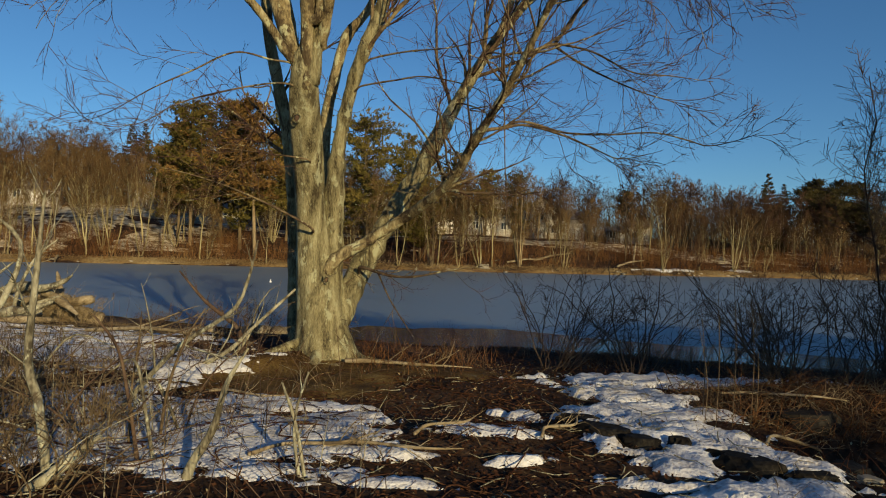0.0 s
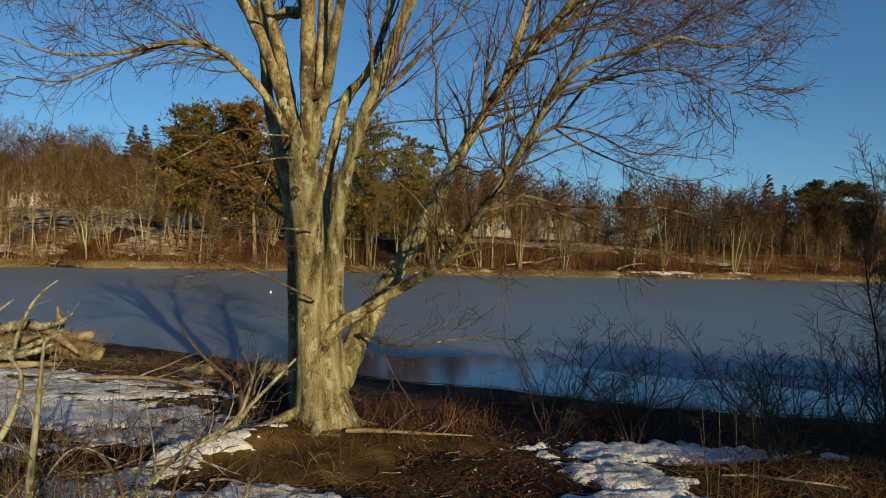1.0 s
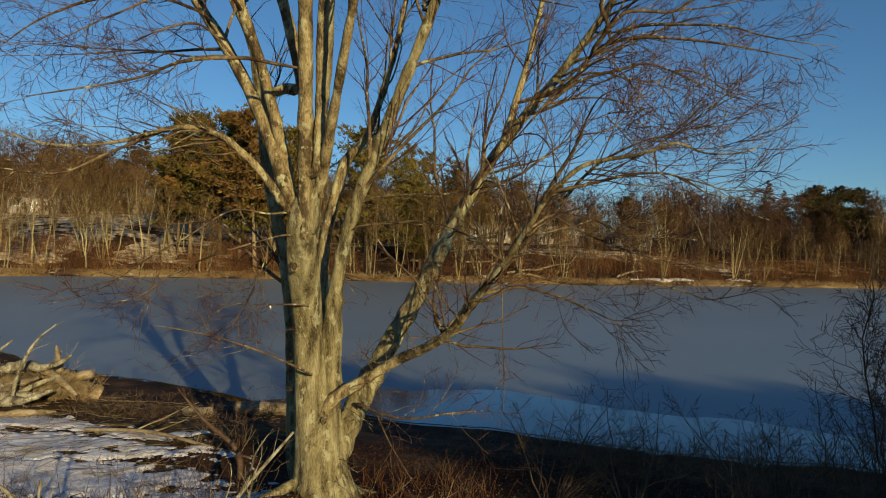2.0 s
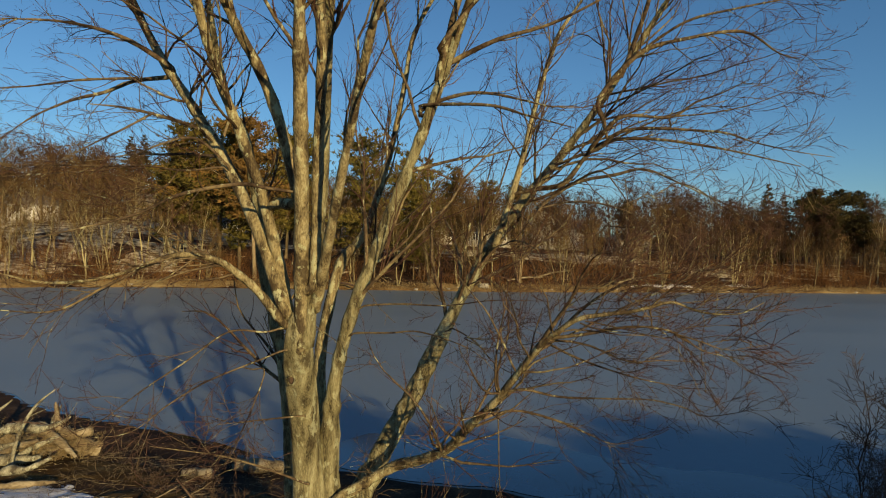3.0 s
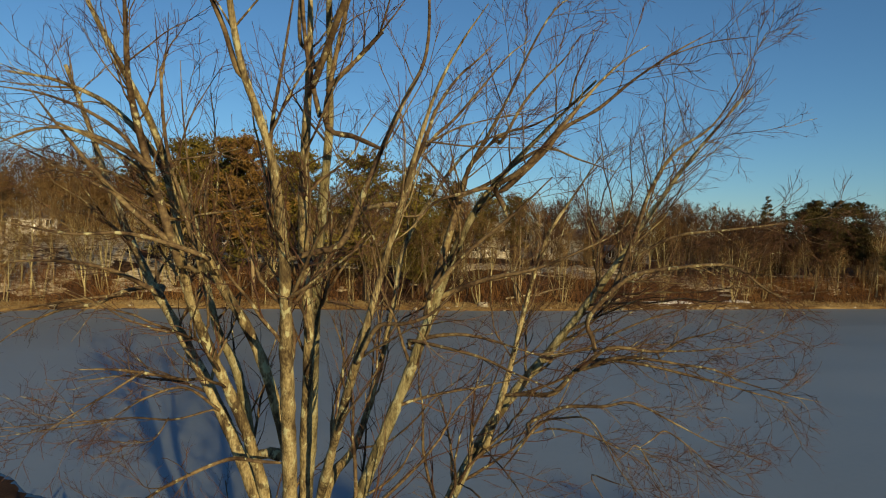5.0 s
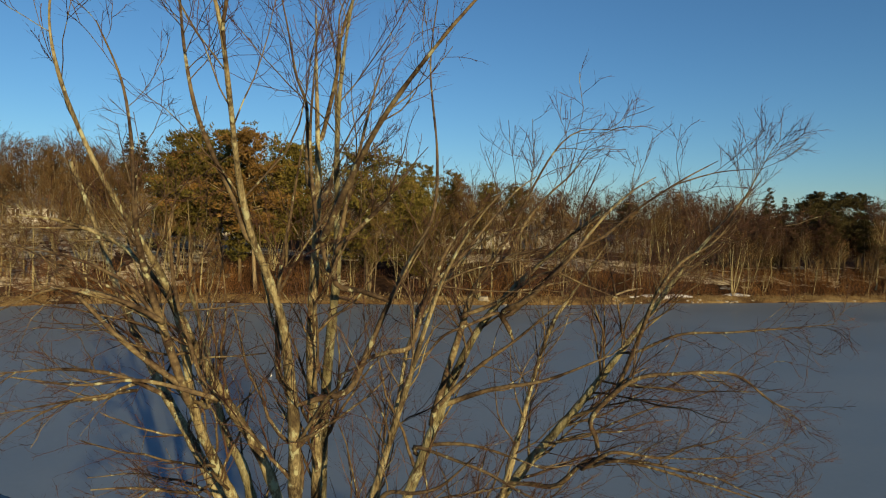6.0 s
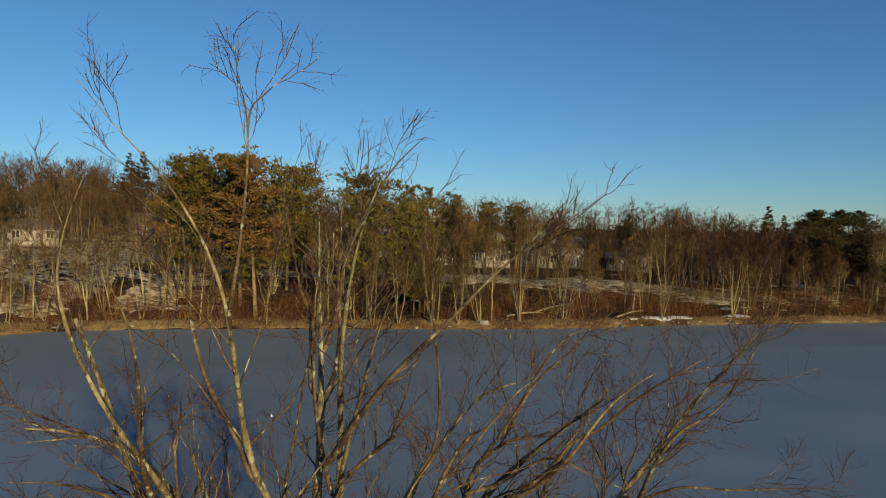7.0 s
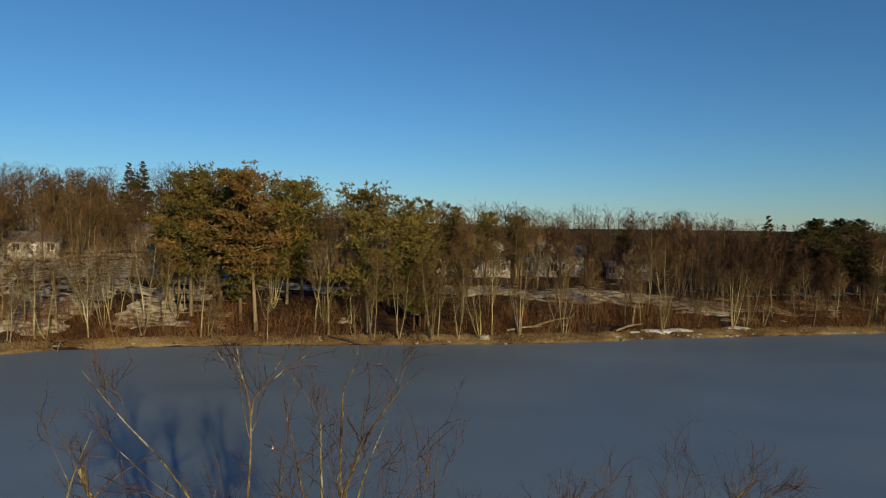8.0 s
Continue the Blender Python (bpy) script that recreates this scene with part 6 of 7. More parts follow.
def needle_tree(seed, height, mat, shape, label, name, low=None, broad=1.0):
    """A pine or spruce: whorls of limbs that carry many small needle tufts."""
    rng = np.random.default_rng(seed)
    ob = thing(name, label, "tree")
    s = np.linspace(0, 1, 10)
    P = np.stack([0.15 * np.sin(s * 3 + seed), 0.15 * np.cos(s * 2.3), height * s - 0.4], -1)[None]
    R = (0.014 * height * (1 - 0.9 * s))[None]
    k = 92 if shape == "pine" else 150
    low = low or (0.36 if shape == "pine" else 0.1)
    u = np.clip(low + (1 - low) * (np.arange(k) + rng.uniform(-2, 3, k)) / k, low, 0.985)
    f = (u - low) / (1 - low)
    if shape == "pine":
        lobes = 0.75 + 0.35 * np.sin(f * 17 + seed) * np.sin(f * 7 + 2 * seed)
        reach = height * 0.235 * np.interp(f, [0, 0.2, 0.5, 0.8, 1], [0.6, 1, 0.95, 0.68, 0.2]) * rng.uniform(0.35, 1.25, k) * lobes
    else:
        reach = height * 0.17 * (1.05 - f) * rng.uniform(0.45, 1.15, k)
    reach = reach * broad
    a = rng.uniform(0, 2 * np.pi, k)
    rise = (0.05 + 0.75 * f ** 1.5 if shape == "pine" else -0.25 + 0.6 * f) + rng.normal(scale=0.16, size=k)
    q = np.linspace(0, 1, 6)
    top = np.stack([np.interp(u, s, P[0, :, 0]), np.interp(u, s, P[0, :, 1]), height * u - 0.4], 1)
    d = np.stack([np.cos(a), np.sin(a), rise], 1)
    L = top[:, None] + d[:, None] * (reach[:, None] * q)[:, :, None]
    L[:, :, 2] += 0.10 * reach[:, None] * q ** 2
    RL = (0.006 + 0.012 * reach)[:, None] * (1 - 0.8 * q)[None]
    part("trunk", mesh_of("trunk", *joined([tubes(P, R, 8), tubes(L, RL, 4)])), FAR_BARK, ob)
    m = 36 if shape == "pine" else 22
    i0 = np.repeat(np.arange(k), m)
    w = rng.uniform(0.2, 1.05, len(i0)) ** 0.6
    c = top[i0] + d[i0] * (reach[i0] * w)[:, None]
    c[:, 2] += 0.10 * reach[i0] * w ** 2
    c += rng.normal(scale=1, size=c.shape) * np.array([0.16, 0.16, 0.055]) * reach[i0][:, None] * (0.4 + w[:, None])
    n = 4
    cc = np.repeat(c, n, 0)
    v = unit(rng.normal(size=cc.shape) * np.array([1, 1, 0.8]) + np.repeat(d[i0], n, 0) * 0.7 + np.array([0, 0, 0.45]))
    side = unit(np.cross(v, rng.normal(size=cc.shape)))
    size = (rng.uniform(0.36, 0.92, len(cc)) * np.clip(0.28 + 0.24 * np.repeat(reach[i0], n), 0.36, 0.85))[:, None]
    V = np.stack([cc + side * size * 0.16, cc - side * size * 0.16, cc + v * size], 1).reshape(-1, 3)
    F = np.arange(len(V)).reshape(-1, 3)
    part("foliage", mesh_of("foliage", V, (), F, False), mat, ob, "clumped needles with gaps of sky")
    return ob


def on_land(x, y):
    return (x, y, float(land(x, y)))


FRONT_TREES = "slender leafless tree with a pale straight trunk"
BARES = [bare_tree(101, 15, 1, 0.28, 0.25), bare_tree(102, 15, 2, 0.29, 0.22), bare_tree(103, 15, 3, 0.32, 0.2), bare_tree(104, 15, 1, 0.24, 0.3), bare_tree(105, 15, 2, 0.31, 0.24), bare_tree(106, 15, 5, 0.35, 0.18), bare_tree(107, 15, 1, 0.31, 0.22, 1.2)]
# darkened tree copies for the east bank, shade put into their colours
SHADED_TREES = [bare_tree(121 + i, 15, n, w, l, 1.1, SHADED_BARK, "leafless red-brown tree, its colours darkened to stand for shade", SHADED_TWIG) for i, (n, w, l) in enumerate([(1, 0.29, 0.22), (2, 0.31, 0.2), (4, 0.34, 0.18)])]
SLIM = [bare_tree(111, 15, 1, 0.17, 0.34, 0.8, PALE_TRUNK, FRONT_TREES), bare_tree(112, 15, 2, 0.21, 0.3, 0.8, PALE_TRUNK, FRONT_TREES), bare_tree(113, 15, 1, 0.15, 0.4, 0.75, PALE_TRUNK, FRONT_TREES), bare_tree(114, 15, 3, 0.22, 0.36, 0.8, PALE_TRUNK, FRONT_TREES),
        bare_tree(115, 15, 4, 0.27, 0.28, 0.7, PALE_TRUNK, "pale leafless tree forking low into many limbs"), bare_tree(116, 15, 6, 0.32, 0.22, 0.7, PALE_TRUNK, "pale leafless tree forking low into many limbs")]
PINES = [needle_tree(201, 20, NEEDLE, "pine", "tall green white pine with open layered limbs", "pine_tree", 0.28, 1.2), needle_tree(202, 20, NEEDLE, "pine", "tall green white pine with open layered limbs", "pine_tree", 0.24, 1.2),
         needle_tree(203, 20, NEEDLE, "pine", "broad green pine above bare hardwoods", "pine_tree", 0.16, 1.15)]
RUSTY = [needle_tree(204, 20, NEEDLE_RUST, "pine", "tall pine with rust-brown needles", "pine_tree")]
SPRUCES = [needle_tree(205, 20, NEEDLE_DARK, "spruce", "dark layered spruce on the skyline", "spruce_tree", None, 1.5), needle_tree(206, 20, NEEDLE_DARK, "pine", "dark pine wood tree on the far hill", "pine_tree", 0.52, 1.1)]
USED = set()


def plant(kinds, rng, x, y, height, base, group, lean=1.5):
    i = int(rng.integers(len(kinds)))
    k = kinds[i]
    m = pose(*on_land(x, y), float(rng.normal(0, lean)), float(rng.normal(0, lean)), 0) @ pose(0, 0, 0, 0, 0, float(rng.uniform(0, 360)))
    s = height / base
    if k.name in USED:
        ob = copy_thing(k, m)
    else:
        USED.add(k.name)
        ob = k
    ob.matrix_basis = m @ Matrix.Diagonal((s, s, s, 1))
    return tagged(ob, group=group)


wood = np.random.default_rng(5)
for i in range(92):  # the front row, along the shore
    x = -68 + 154 * (i + wood.uniform(-0.5, 0.5)) / 92
    x += 2.2 * math.sin(x * 0.9) + wood.normal(0, 0.8)
    if wood.random() < (0.25 if x < -38 else 0.08):
        continue
    tall = np.interp(x, [-68, -45, -20, 20, 84], [14.5, 15, 14, 12, 11])
    plant(SLIM if wood.random() < (0.72 if x < 48 else 0.2) else SHADED_TREES if x > 34 and wood.random() < 0.7 else BARES[:5] if x < 60 or wood.random() < 0.8 else SPRUCES[1:], wood, x, float(far_shore(x)) + 1.2 + 13 * wood.random() ** 1.4, float(tall) * wood.uniform(0.4, 1.06), 15 if x < 60 else 16.5, "trees along the far shore", 5.0)
CROWN_X = [-90, -80, -74, -68, -60, -53, -40, -27, -22, -9, 4, 15, 21, 28, 38, 48, 52, 55, 63, 80]
CROWN_Z = [28.0, 27.6, 26.0, 26.8, 24.8, 25.0, 23.4, 22.5, 21.2, 19.0, 19.6, 19.4, 17.6, 17.9, 19.0, 18.2, 17.4, 16.4, 15.8, 16.5]
PLOTS = []
for i in range(150):  # the hillside behind
    y = 97 + (34 if i < 110 else 50) * wood.random() ** 0.9
    x = wood.uniform(-0.78, 0.76) * y if i < 125 else wood.uniform(-0.74, -0.3) * y
    if x < -40 and y < 118 and wood.random() < 0.75:
        y += 24
    if y - float(far_shore(x)) < 9:
        y += 10
    if any(abs(x / y - hx / hy) < 0.034 and y < hy for hx, hy in ((8.0, 127), (39.6, 132), (-21.7, 140), (-26.5, 135), (20.2, 132), (-76, 118), (-62.6, 125), (-39, 120))) and wood.random() < 0.15:
        continue
    top = np.interp(x * 115 / y, CROWN_X, CROWN_Z) + 0.02 * (y - 115) - 3.4 * wood.random() ** 1.5
    PLOTS.append((x, y, float(top)))
    if x > 0.54 * y and i % 4 == 1:
        continue
    plant(SHADED_TREES if wood.random() < np.interp(x / y, [0.12, 0.3, 0.45], [0.1, 0.5, 0.85]) else BARES, wood, x, y, float(top) + 0.8 - float(land(x, y)), 15, "trees on the far hillside")

for i in range(22):  # the wood above the open western slope
    x = -88 + 50 * (i + wood.uniform(-0.5, 0.5)) / 22
    plant(BARES, wood, x * 1.05, wood.uniform(110, 130), wood.uniform(9.5, 13.5), 15, "trees on the far hillside")
plant(BARES[5:6], wood, 10.6, 87.6, 14.5, 15, "trees along the far shore")
for x, y, h in [(6.5, 93, 11.5), (18.5, 97, 11.5), (22, 95.5, 10.5), (3.2, 96, 11), (37, 104, 11)]:
    plant(BARES[1:5], wood, x, y, h, 15, "trees along the far shore")
for x, y, h in [(-78, 112, 10.5), (-72, 116, 9.5), (-83, 120, 11), (-68, 111, 11), (-88, 126, 11), (9.5, 119, 11), (5.5, 121, 11.5), (18, 124, 11), (22.5, 122, 11), (0, 122, 11), (38, 124, 10.5), (42.5, 123, 10.5)]:
    plant(BARES, wood, x, y, h, 15, "trees on the far hillside")
plant(BARES[5:6], wood, -1.5, 85.5, 12.5, 15, "trees along the far shore")
for x, e, h in [(-64, 5, 11), (-61, 8, 13), (-57.5, 4, 10), (-55, 9, 13), (-53, 3, 11), (-48, 8, 14), (-47, 12, 12), (-42, 10, 14), (-37.5, 9, 13), (-59, 14, 12), (-66, 12, 13), (-45.5, 3, 12.5), (-39.5, 3.5, 14.5), (-43.5, 5, 13), (-50, 4, 12), (-15.6, 3, 15.5), (-17.5, 4, 14.5), (-9.9, 2.5, 11), (-0.8, 2.2, 13.5), (2.8, 7, 12), (16.5, 5, 9), (32.5, 9, 15), (35.5, 10, 13), (46, 5, 9), (49, 6, 9.5), (53.5, 7, 8.5), (57, 6, 8.5), (61, 9, 10), (66, 8, 9), (72, 6, 14), (76, 8, 9)]:
    plant(SLIM[:3] if x < 60 else SLIM[2:3], wood, x, float(far_shore(x)) + e, h, 15, "trees along the far shore", 3.0)


def skyline_wood():
    """The wood beyond the houses, too far off to tell its trees apart."""
    rng = np.random.default_rng(77)
    n = 820
    y = rng.uniform(132, 205, n)
    x = rng.uniform(-0.82, 0.80, n) * y
    h = np.interp(x / y, [-0.75, -0.35, 0, 0.3, 0.42, 0.5, 0.8], [22.5, 20.0, 16.0, 17.5, 17.5, 13.0, 13.0]) * rng.uniform(0.7, 1.0, n) * (0.85 + 0.3 * value_noise(x * 0.05, y * 0.05))
    s = np.linspace(0, 1, 4)
    P = np.stack([x[:, None] + rng.normal(scale=0.3, size=(n, 4)), y[:, None] + 0 * s, (land(x, y) - 0.3)[:, None] + 0.8 * h[:, None] * s], -1)
    R = (0.008 * h)[:, None] * (1 - 0.9 * s)
    b, r = sprout(rng, P, R, 20, (0.15, 1.0), 0.36, 48, 0.12, 3, 0.5, 0.12, 1.5)
    c, q = sprout(rng, b, r, 5, (0.1, 1.0), 0.5, 44, 0.12, 2, 0.8, 0.08, 0.8)
    own = np.repeat(np.arange(n), 20)
    for q, i in ((b, own), (c, np.repeat(own, 5))):  # rounded crowns
        out = np.hypot(q[:, :, 0] - x[i][:, None], q[:, :, 1] - y[i][:, None]) / (0.3 * h[i][:, None])
        q[:, :, 2] = np.minimum(q[:, :, 2], (land(x, y)[i] + 0.88 * h[i])[:, None] - 0.3 * h[i][:, None] * np.minimum(out, 1.6) ** 2 + 0.3 * np.sin(9 * q[:, :, 0] + 7 * q[:, :, 1]))
    V, Q = joined([tubes(P, R, 4), tubes(b, np.clip(r, 0.02, 0.04), 3)])
    W, T = spines(c[:, 0], c[:, 1], np.full(len(c), 0.02))
    me = mesh_of("far_wood", np.concatenate([V, W]), Q, T + len(V))
    me.materials.append(FAR_TWIG)
    tagged(new("far_wood", me), "hazy brown leafless wood along the far skyline", "woods", kind="stuff")


skyline_wood()


def hilltop_thicket():
    """Young growth that closes the view between the trunks on the hill."""
    rng = np.random.default_rng(78)
    n = 5200
    y = rng.uniform(124, 165, n)
    x = rng.uniform(-0.8, 0.8, n) * y
    h = rng.uniform(2.5, 6.5, n) * (0.5 + value_noise(x * 0.08, y * 0.08))
    a, t, s = rng.uniform(0, 2 * np.pi, n), rng.uniform(0, 0.35, n), np.array([0, 0.5, 1.0])
    P = np.stack([x, y, land(x, y) - 0.2], 1)[:, None] + np.stack([np.cos(a) * t, np.sin(a) * t, np.ones(n)], 1)[:, None] * (h[:, None] * s)[:, :, None]
    R = np.repeat([[0.035, 0.025, 0.008]], n, 0)
    b, r = sprout(rng, P, R, 7, (0.1, 1.0), 0.45, 42, 0.12, 2, 0.8, 0.1, 0.8)
    V, Q = tubes(P, R, 3)
    W, T = spines(b[:, 0], b[:, 1], np.full(len(b), 0.024))
    me = mesh_of("thicket", np.concatenate([V, W]), Q, T + len(V))
    me.materials.append(FAR_TWIG)
    tagged(new("thicket", me), "brown leafless young growth between the hillside trunks", "brush", kind="stuff")


hilltop_thicket()

MID_PINES = [(-35.8, 90, 23.2, PINES), (-32.9, 93, 23.9, PINES), (-28.8, 89, 22.6, PINES), (-25.7, 86, 22.6, RUSTY), (-38.5, 92, 20, RUSTY), (-24.0, 96, 22.6, PINES),
                         (-21.8, 98, 22.5, PINES), (-10.6, 87, 20.8, PINES), (-5.4, 92, 19.3, PINES[2:]), (-2.0, 102, 19.8, PINES[2:]), (2.0, 104, 18.8, PINES), (-3.4, 90, 14.0, PINES[2:]), (8, 120, 18.6, PINES),
                         (14, 122, 18, PINES), (-30.5, 95, 21, RUSTY), (-41, 94, 17, PINES), (-69.6, 140, 29.2, SPRUCES[:1]), (-66.9, 140, 29.5, SPRUCES[:1]),
             (-4.0, 88.5, 10.5, PINES), (-2.6, 89, 9.0, PINES)]
EAST_PINES = [(58.9, 115, 18.0, SPRUCES[:1]),
                         (63.3, 118, 16.4, SPRUCES[:1]), (69.9, 118, 17.1, SPRUCES[1:]), (74.3, 120, 17.2, SPRUCES[1:]), (79.9, 122, 17.2, SPRUCES[1:]), (88, 121, 17.3, SPRUCES[1:]), (36, 125, 15.5, SPRUCES[1:]), (90, 118, 16, SPRUCES[1:])]
for x, y, top, kinds in MID_PINES + EAST_PINES:
    plant(kinds, wood, x, y, top + (0.9 if x > 50 else 0.2) - float(land(x, y)), 20, "evergreens on the far bank")
for x, y, top in [p for p in PLOTS if p[0] > 0.54 * p[1]][::4]:
    plant(SPRUCES[1:], wood, x + 1, y, top - float(land(x, y)) + 0.6, 20, "evergreens on the far bank")
for i in range(26):  # the wood at the end of the pond, its shade put into darker colours
    x = 46 + 52 * (i + wood.uniform(-0.4, 0.4)) / 26
    high = wood.random() < 0.15 and x > 60
    plant(SPRUCES[1:] if high else SHADED_TREES, wood, x, 104 + 10 * wood.random() + 0.05 * x, wood.uniform(9.5, 13.0), 20 if high else 15, "trees on the far hillside")

# the unseen high pine canopy added behind the flight path to shade the water's edge
SHADE_CANOPY = [needle_tree(207, 20, NEEDLE, "pine", "unseen tall pine, its high crown added to cast shade", "pine_tree", 0.82), needle_tree(208, 20, NEEDLE_RUST, "pine", "unseen tall pine, its high rusty crown added to cast shade", "pine_tree", 0.83)]
for i in range(14):
    x = 17.5 + (1.7 * i if i < 8 else 13.6 + 2.9 * (i - 8)) + wood.uniform(-0.4, 0.4)
    plant(SHADE_CANOPY, wood, x, -18 - 0.12 * i + wood.uniform(-1.2, 1.2), wood.uniform(8.7, 9.3), 20, "trees behind the near bank", 1.0)
    if i == 0:
        # low trees out of view, added to shade the hollow and dapple the snow
        for a, b, h in [(9.9, -4.6, 2.8), (11.2, -4.4, 2.9)]:
            plant(PINES, wood, a, b, h, 20, "trees behind the near bank", 1.0)
        for a, b, h in [(7.3, -3.8, 3.0), (8.6, -4.4, 3.2)]:
            plant(BARES[:2], wood, a, b, h, 15, "trees behind the near bank", 1.0)
    if i % 3 == 1:
        plant(BARES, wood, x + 0.6, -14 + wood.uniform(-1, 1), wood.uniform(4, 5.5), 15, "trees behind the near bank", 1.0)


def far_brush():
    rng = np.random.default_rng(9)
    n = 20000
    x = rng.uniform(-78, 92, n)
    e = np.where(rng.random(n) < 0.72, 1.6 + 15 * rng.random(n) ** 1.2, 3 + 45 * rng.random(n) ** 1.6)
    y = far_shore(x) + e
    ok = rough_noise(x * 0.12, y * 0.25, 3) * 1.9 + np.interp(x, [-70, -42, -26, 60], [-0.05, 0.0, 0.3, 0.3]) > rng.uniform(-0.2, 0.3, n)
    x, y = x[ok], y[ok]
    k = len(x)
    h = rng.uniform(0.5, 2.9, k) * np.interp(y - far_shore(x), [0, 9, 15, 26, 40], [0.85, 0.95, 0.4, 0.5, 1.5]) * (0.25 + 1.5 * value_noise(x * 0.28, y * 0.3))
    a, t = rng.uniform(0, 2 * np.pi, k), rng.uniform(0, 0.7, k)
    s = np.array([0, 0.5, 1.0])
    P = np.stack([x, y, land(x, y) - 0.1], 1)[:, None] + np.stack([np.cos(a) * t, np.sin(a) * t, np.ones(k)], 1)[:, None] * (h[:, None] * s)[:, :, None]
    R = np.repeat([[0.016, 0.012, 0.006]], k, 0)
    c, q = sprout(rng, P, R, 2, (0.2, 0.9), 0.6, 40, 0.2, 2, 0.9, 0.1, 0.5)
    me = mesh_of("brush", *joined([tubes(P, R, 3), tubes(c, np.maximum(q, 0.008), 3)]))
    me.materials.append(BRUSH)
    tagged(new("brush", me), "dense reddish-brown leafless brush under the trees", "brush", kind="stuff")
    n = 6500
    x = rng.uniform(-75, 95, n)
    y = far_shore(x) + 0.5 + 2.8 * rng.random(n)
    h = rng.uniform(0.15, 0.55, n) * (0.4 + 1.2 * value_noise(x * 0.4, y * 0.4))
    a, t = rng.uniform(0, 2 * np.pi, n), rng.uniform(0, 0.9, n)
    P = np.stack([x, y, land(x, y) + 0.05], 1)[:, None] + np.stack([np.cos(a) * t, np.sin(a) * t, np.ones(n)], 1)[:, None] * (h[:, None] * s)[:, :, None]
    me = mesh_of("shore_grass", *tubes(P, np.repeat([[0.018, 0.013, 0.005]], n, 0), 3))
    me.materials.append(STRAW)
    tagged(new("shore_grass", me), "dry yellow grass fringe along the far shore", "grass", kind="stuff")


far_brush()
rim = np.random.default_rng(31)
for i in range(46):
    x = float(rim.uniform(-60, 85) if i < 26 else rim.uniform(24, 44))
    s = float(rim.uniform(0.12, 0.34))
    stone("boulder", (x, float(far_shore(x)) + float(rim.uniform(0.0, 1.3))), (s, s * 0.8, s * 0.7), 300 + i, BOULDER, "grey-brown boulder at the far water line", "boulders along the far shore", i * 37, 0.2, 2)
stone("boulder", (5.6, 85.9), (0.75, 0.55, 0.6), 380, BOULDER, "large pale boulder on the far shore grass", "boulders along the far shore", 0, 0.1)
for i, (x, y, z, dx, dy, dz) in enumerate([(-14.6, 83.5, 1.0, 5.0, -2.2, -0.9), (-47, 77.3, 0.8, 0.6, -1.6, -0.7), (9, 88, 1.4, 5, 0.5, 0.5), (25, 90.5, 1.2, 4, 0.6, 0.9), (13, 90, 1.7, 5.5, 1, 1.2), (28, 93, 1.5, 0.4, 0.2, 3.2)]):
    stick("fallen_log", "fallen grey trunk lying on the far bank", "log", [(x, y, z, 0.16), (x + dx * 0.5, y + dy * 0.5, z + dz * 0.5 + 0.2, 0.13), (x + dx, y + dy, z + dz, 0.06)], LOG if i else SHRUB, 8, 6, 70 + i, parts="log", group="fallen trunks")

# ---- houses on the hillside ----


def block(x0, x1, y0, y1, z0, z1):
    bm = bmesh.new()
    bmesh.ops.create_cube(bm, size=1, matrix=Matrix.Translation(((x0 + x1) / 2, (y0 + y1) / 2, (z0 + z1) / 2)) @ Matrix.Diagonal((x1 - x0, y1 - y0, z1 - z0, 1)))
    bmesh.ops.bevel(bm, geom=list(bm.edges), offset=0.02, segments=1, affect="EDGES")
    return bm


def gable(w, d, z, rise, over, thick, cross):
    """Two roof slopes with thickness; cross: the ridge runs in depth."""
    bm = bmesh.new()
    a, b = (w, d) if cross else (d, w)
    prof = [(-a / 2 - over, z - rise * 2 * over / a), (0, z + rise), (a / 2 + over, z - rise * 2 * over / a), (a / 2 + over, z - rise * 2 * over / a + thick), (0, z + rise + thick), (-a / 2 - over, z - rise * 2 * over / a + thick)]
    ends = []
    for q in (-b / 2 - over, b / 2 + over):
        ends.append([bm.verts.new((p, q, h) if cross else (q, p, h)) for p, h in prof])
    for i in range(6):
        j = (i + 1) % 6
        bm.faces.new((ends[0][i], ends[0][j], ends[1][j], ends[1][i]))
    for e in ends:
        bm.faces.new((e[0], e[1], e[4], e[5]))
        bm.faces.new((e[1], e[2], e[3], e[4]))
    bmesh.ops.recalc_face_normals(bm, faces=bm.faces)
    return bm


def walls(w, d, z, rise, cross):
    bm = bmesh.new()
    a, b = (w, d) if cross else (d, w)
    prof = [(-a / 2, -2.0), (a / 2, -2.0), (a / 2, z), (0, z + rise), (-a / 2, z)]
    ends = [[bm.verts.new((p, q, h) if cross else (q, p, h)) for p, h in prof] for q in (-b / 2, b / 2)]
    for i in range(5):
        j = (i + 1) % 5
        bm.faces.new((ends[0][i], ends[0][j], ends[1][j], ends[1][i]))
    bm.faces.new(ends[0])
    bm.faces.new(ends[1])
    bmesh.ops.recalc_face_normals(bm, faces=bm.faces)
    return bm


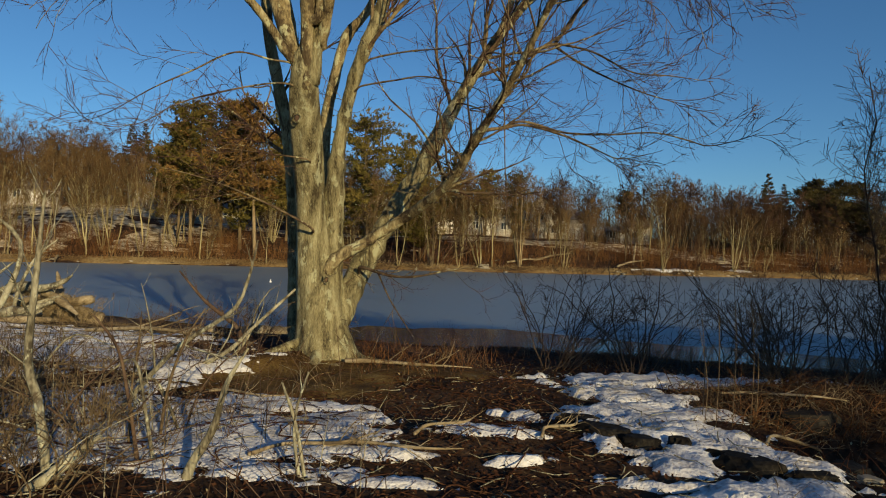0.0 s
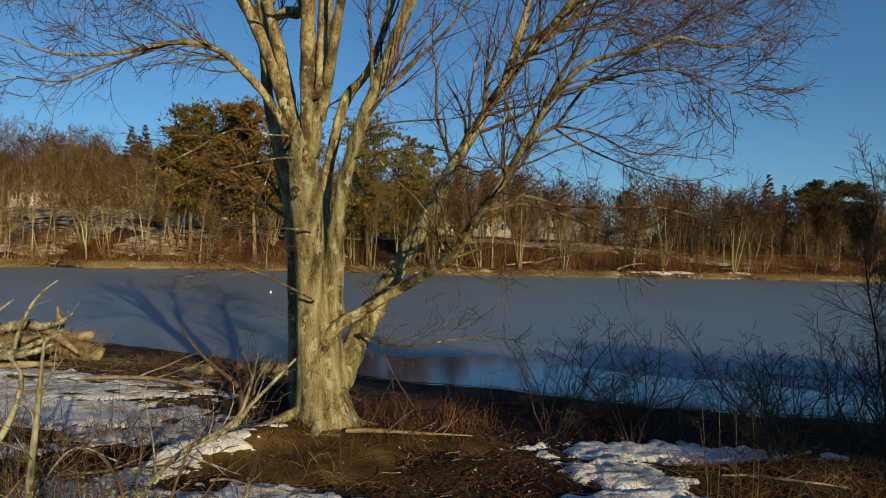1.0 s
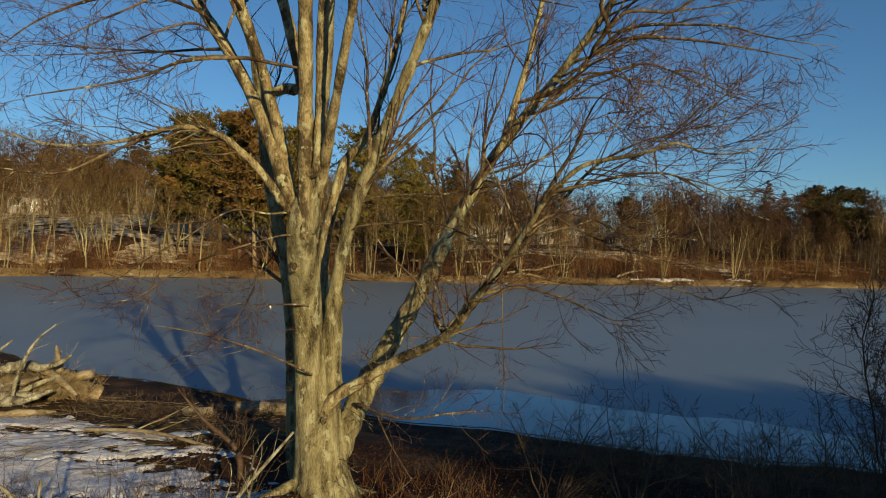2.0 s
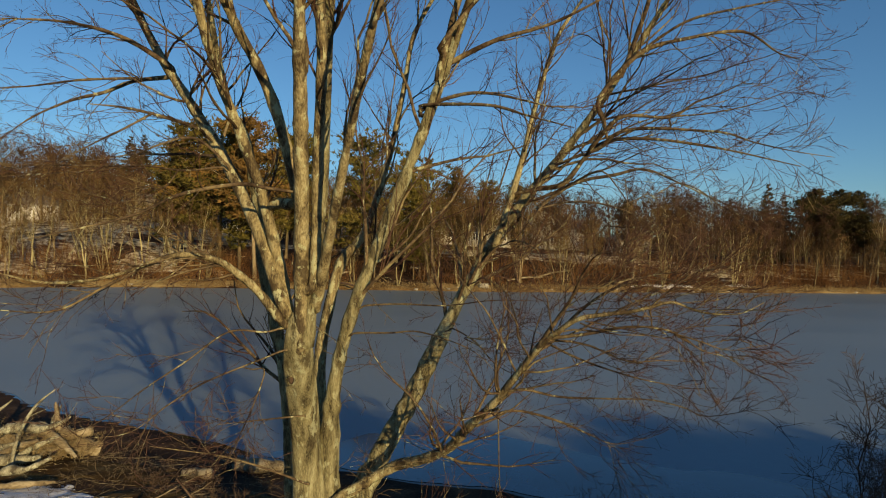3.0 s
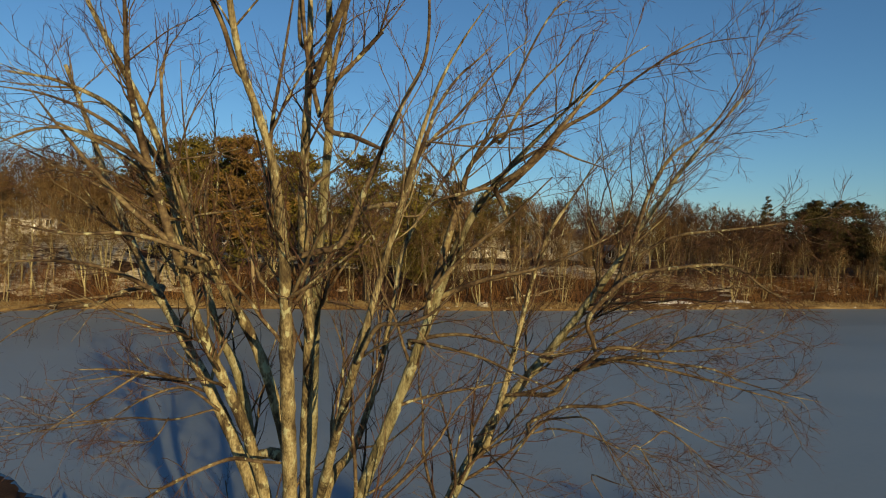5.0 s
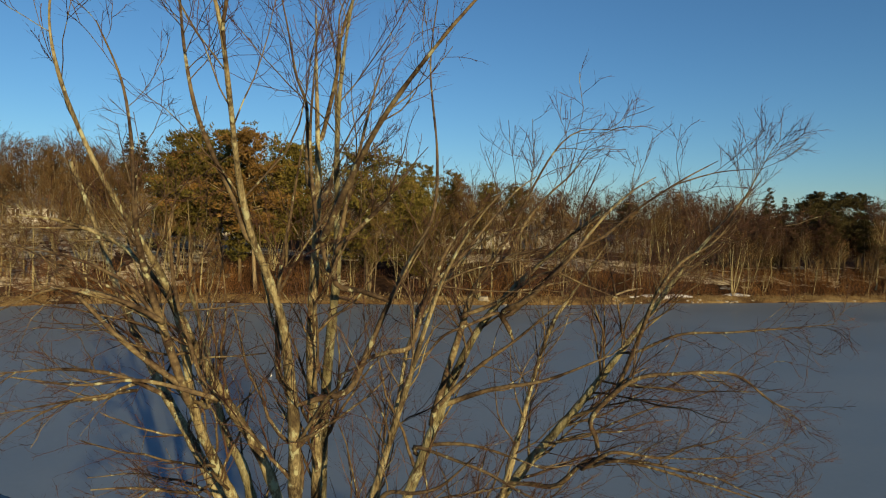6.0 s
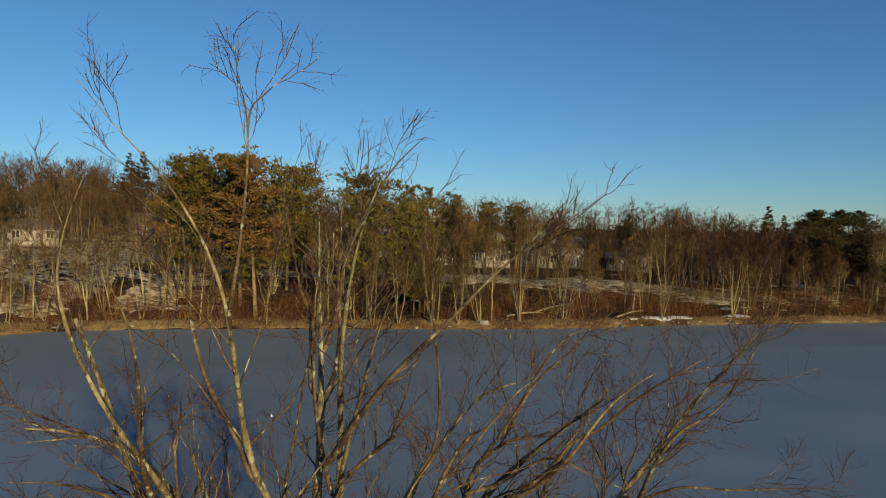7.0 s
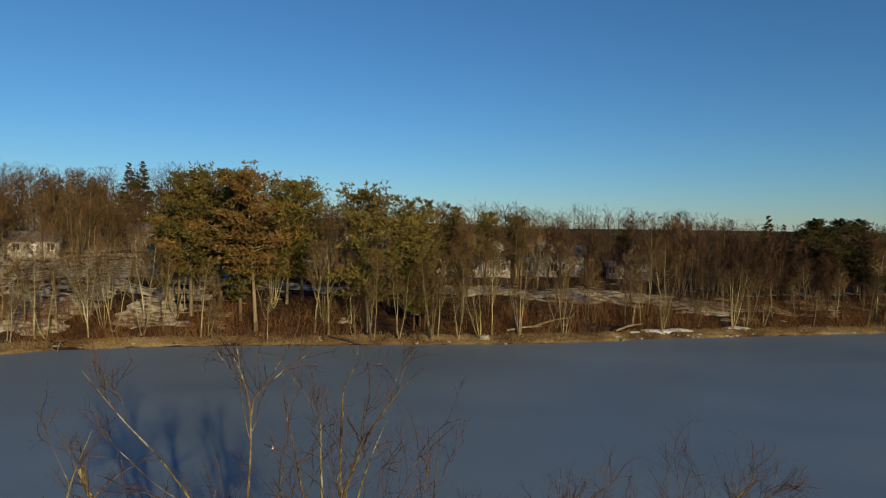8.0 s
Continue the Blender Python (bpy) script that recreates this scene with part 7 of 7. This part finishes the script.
def house(x, y, z, w, d, eaves, rise, turn, mat, label, cross=False, chimney=True, columns=3):
    ob = thing("house", label, "house", (x, y, z), "houses on the far hill", turn=turn)
    part("wall", walls(w, d, eaves, rise, cross), mat, ob)
    roof = part("roof", gable(w, d, eaves, rise, 0.45, 0.18, cross), SHINGLE, ob)
    if chimney:
        part("chimney", block(w * 0.2, w * 0.2 + 0.7, 0.4, 1.1, eaves, eaves + rise + 0.9), BRICK, roof, "brick chimney")
    front = -d / 2
    for k in range(columns):
        cx = (k + 0.5) / columns * w - w / 2
        for zz in ([0.9, 3.5] if eaves > 4.2 else [0.9]):
            if k == columns // 2 and zz < 1:
                door = part("door", block(cx - 0.48, cx + 0.48, front - 0.06, front + 0.02, -0.1, 2.05), TRIM, ob)
                part("handle", block(cx + 0.3, cx + 0.36, front - 0.12, front - 0.06, 0.95, 1.05), ROCK, door)
                continue
            win = part("window", block(cx - 0.6, cx + 0.6, front - 0.08, front + 0.02, zz - 0.05, zz + 1.45), TRIM, ob)
            for g in (-0.29, 0.29):
                part("pane", block(cx + g - 0.24, cx + g + 0.24, front - 0.1, front - 0.06, zz + 0.05, zz + 1.35), PANE, win)
    return ob


PALE_HOUSE, GREY_HOUSE = "pale two-storey clapboard house behind bare trees", "grey house with a shingle roof behind bare trees"
for x, y, w, d, eaves, rise, turn, mat, label, cross, chimney, columns in [
        (8.0, 127, 8.5, 9, 5.0, 2.6, 12, CLAPBOARD, PALE_HOUSE, True, True, 3),
        (0.8, 129, 6, 8, 3.2, 1.8, 12, CLAPBOARD, "pale one-storey clapboard annex behind bare trees", False, False, 3),
        (20.2, 132, 8, 8, 5.2, 2.8, -8, CLAPBOARD, PALE_HOUSE, True, True, 3),
        (26.5, 134, 6, 7, 4.0, 1.8, -8, CLAPBOARD, "pale clapboard house wing behind bare trees", False, False, 2),
        (40.6, 132, 4.6, 6, 3.4, 1.3, -12, CLAPBOARD, "small white house with a chimney among trees", False, True, 2),
        (36.4, 133, 4, 5, 2.3, 1.0, -12, SIDING, "grey garage with a shingle roof behind trees", False, False, 2),
        (-15.1, 140, 6.5, 8, 5.6, 3.0, 8, CLAPBOARD, "tall pale clapboard house behind a pine", True, False, 3),
        (-21.7, 138, 7, 8, 4.4, 2.4, 20, CLAPBOARD, PALE_HOUSE, True, True, 3),
        (-28.0, 134, 6.5, 7, 3.0, 1.8, 10, CLAPBOARD, "low pale clapboard house behind pines", False, False, 3),
        (-39.2, 118, 4.5, 5, 2.3, 1.2, 18, CLAPBOARD, "small white clapboard cabin behind pines", False, False, 2),
        (-76.0, 118, 8, 7, 2.6, 1.6, 25, SIDING, GREY_HOUSE, False, True, 3),
        (-62.6, 134, 7, 7, 2.8, 1.8, 15, SIDING, "low pale clapboard house behind bare trees", False, False, 3),
        (-76.5, 140, 6, 7, 3.0, 2.0, 12, SIDING, "pale clapboard house above a snowy slope", True, True, 2),
        (-93.0, 143, 7, 8, 3.2, 2.4, 30, SIDING, "pale gabled house above a snowy slope", True, False, 3),
        (-83.0, 150, 8, 8, 4.4, 2.6, 25, SIDING, GREY_HOUSE, True, False, 3)]:
    house(x, y, float(land(x, y)) + 0.2, w, d, eaves, rise, turn, mat, label, cross, chimney, columns)
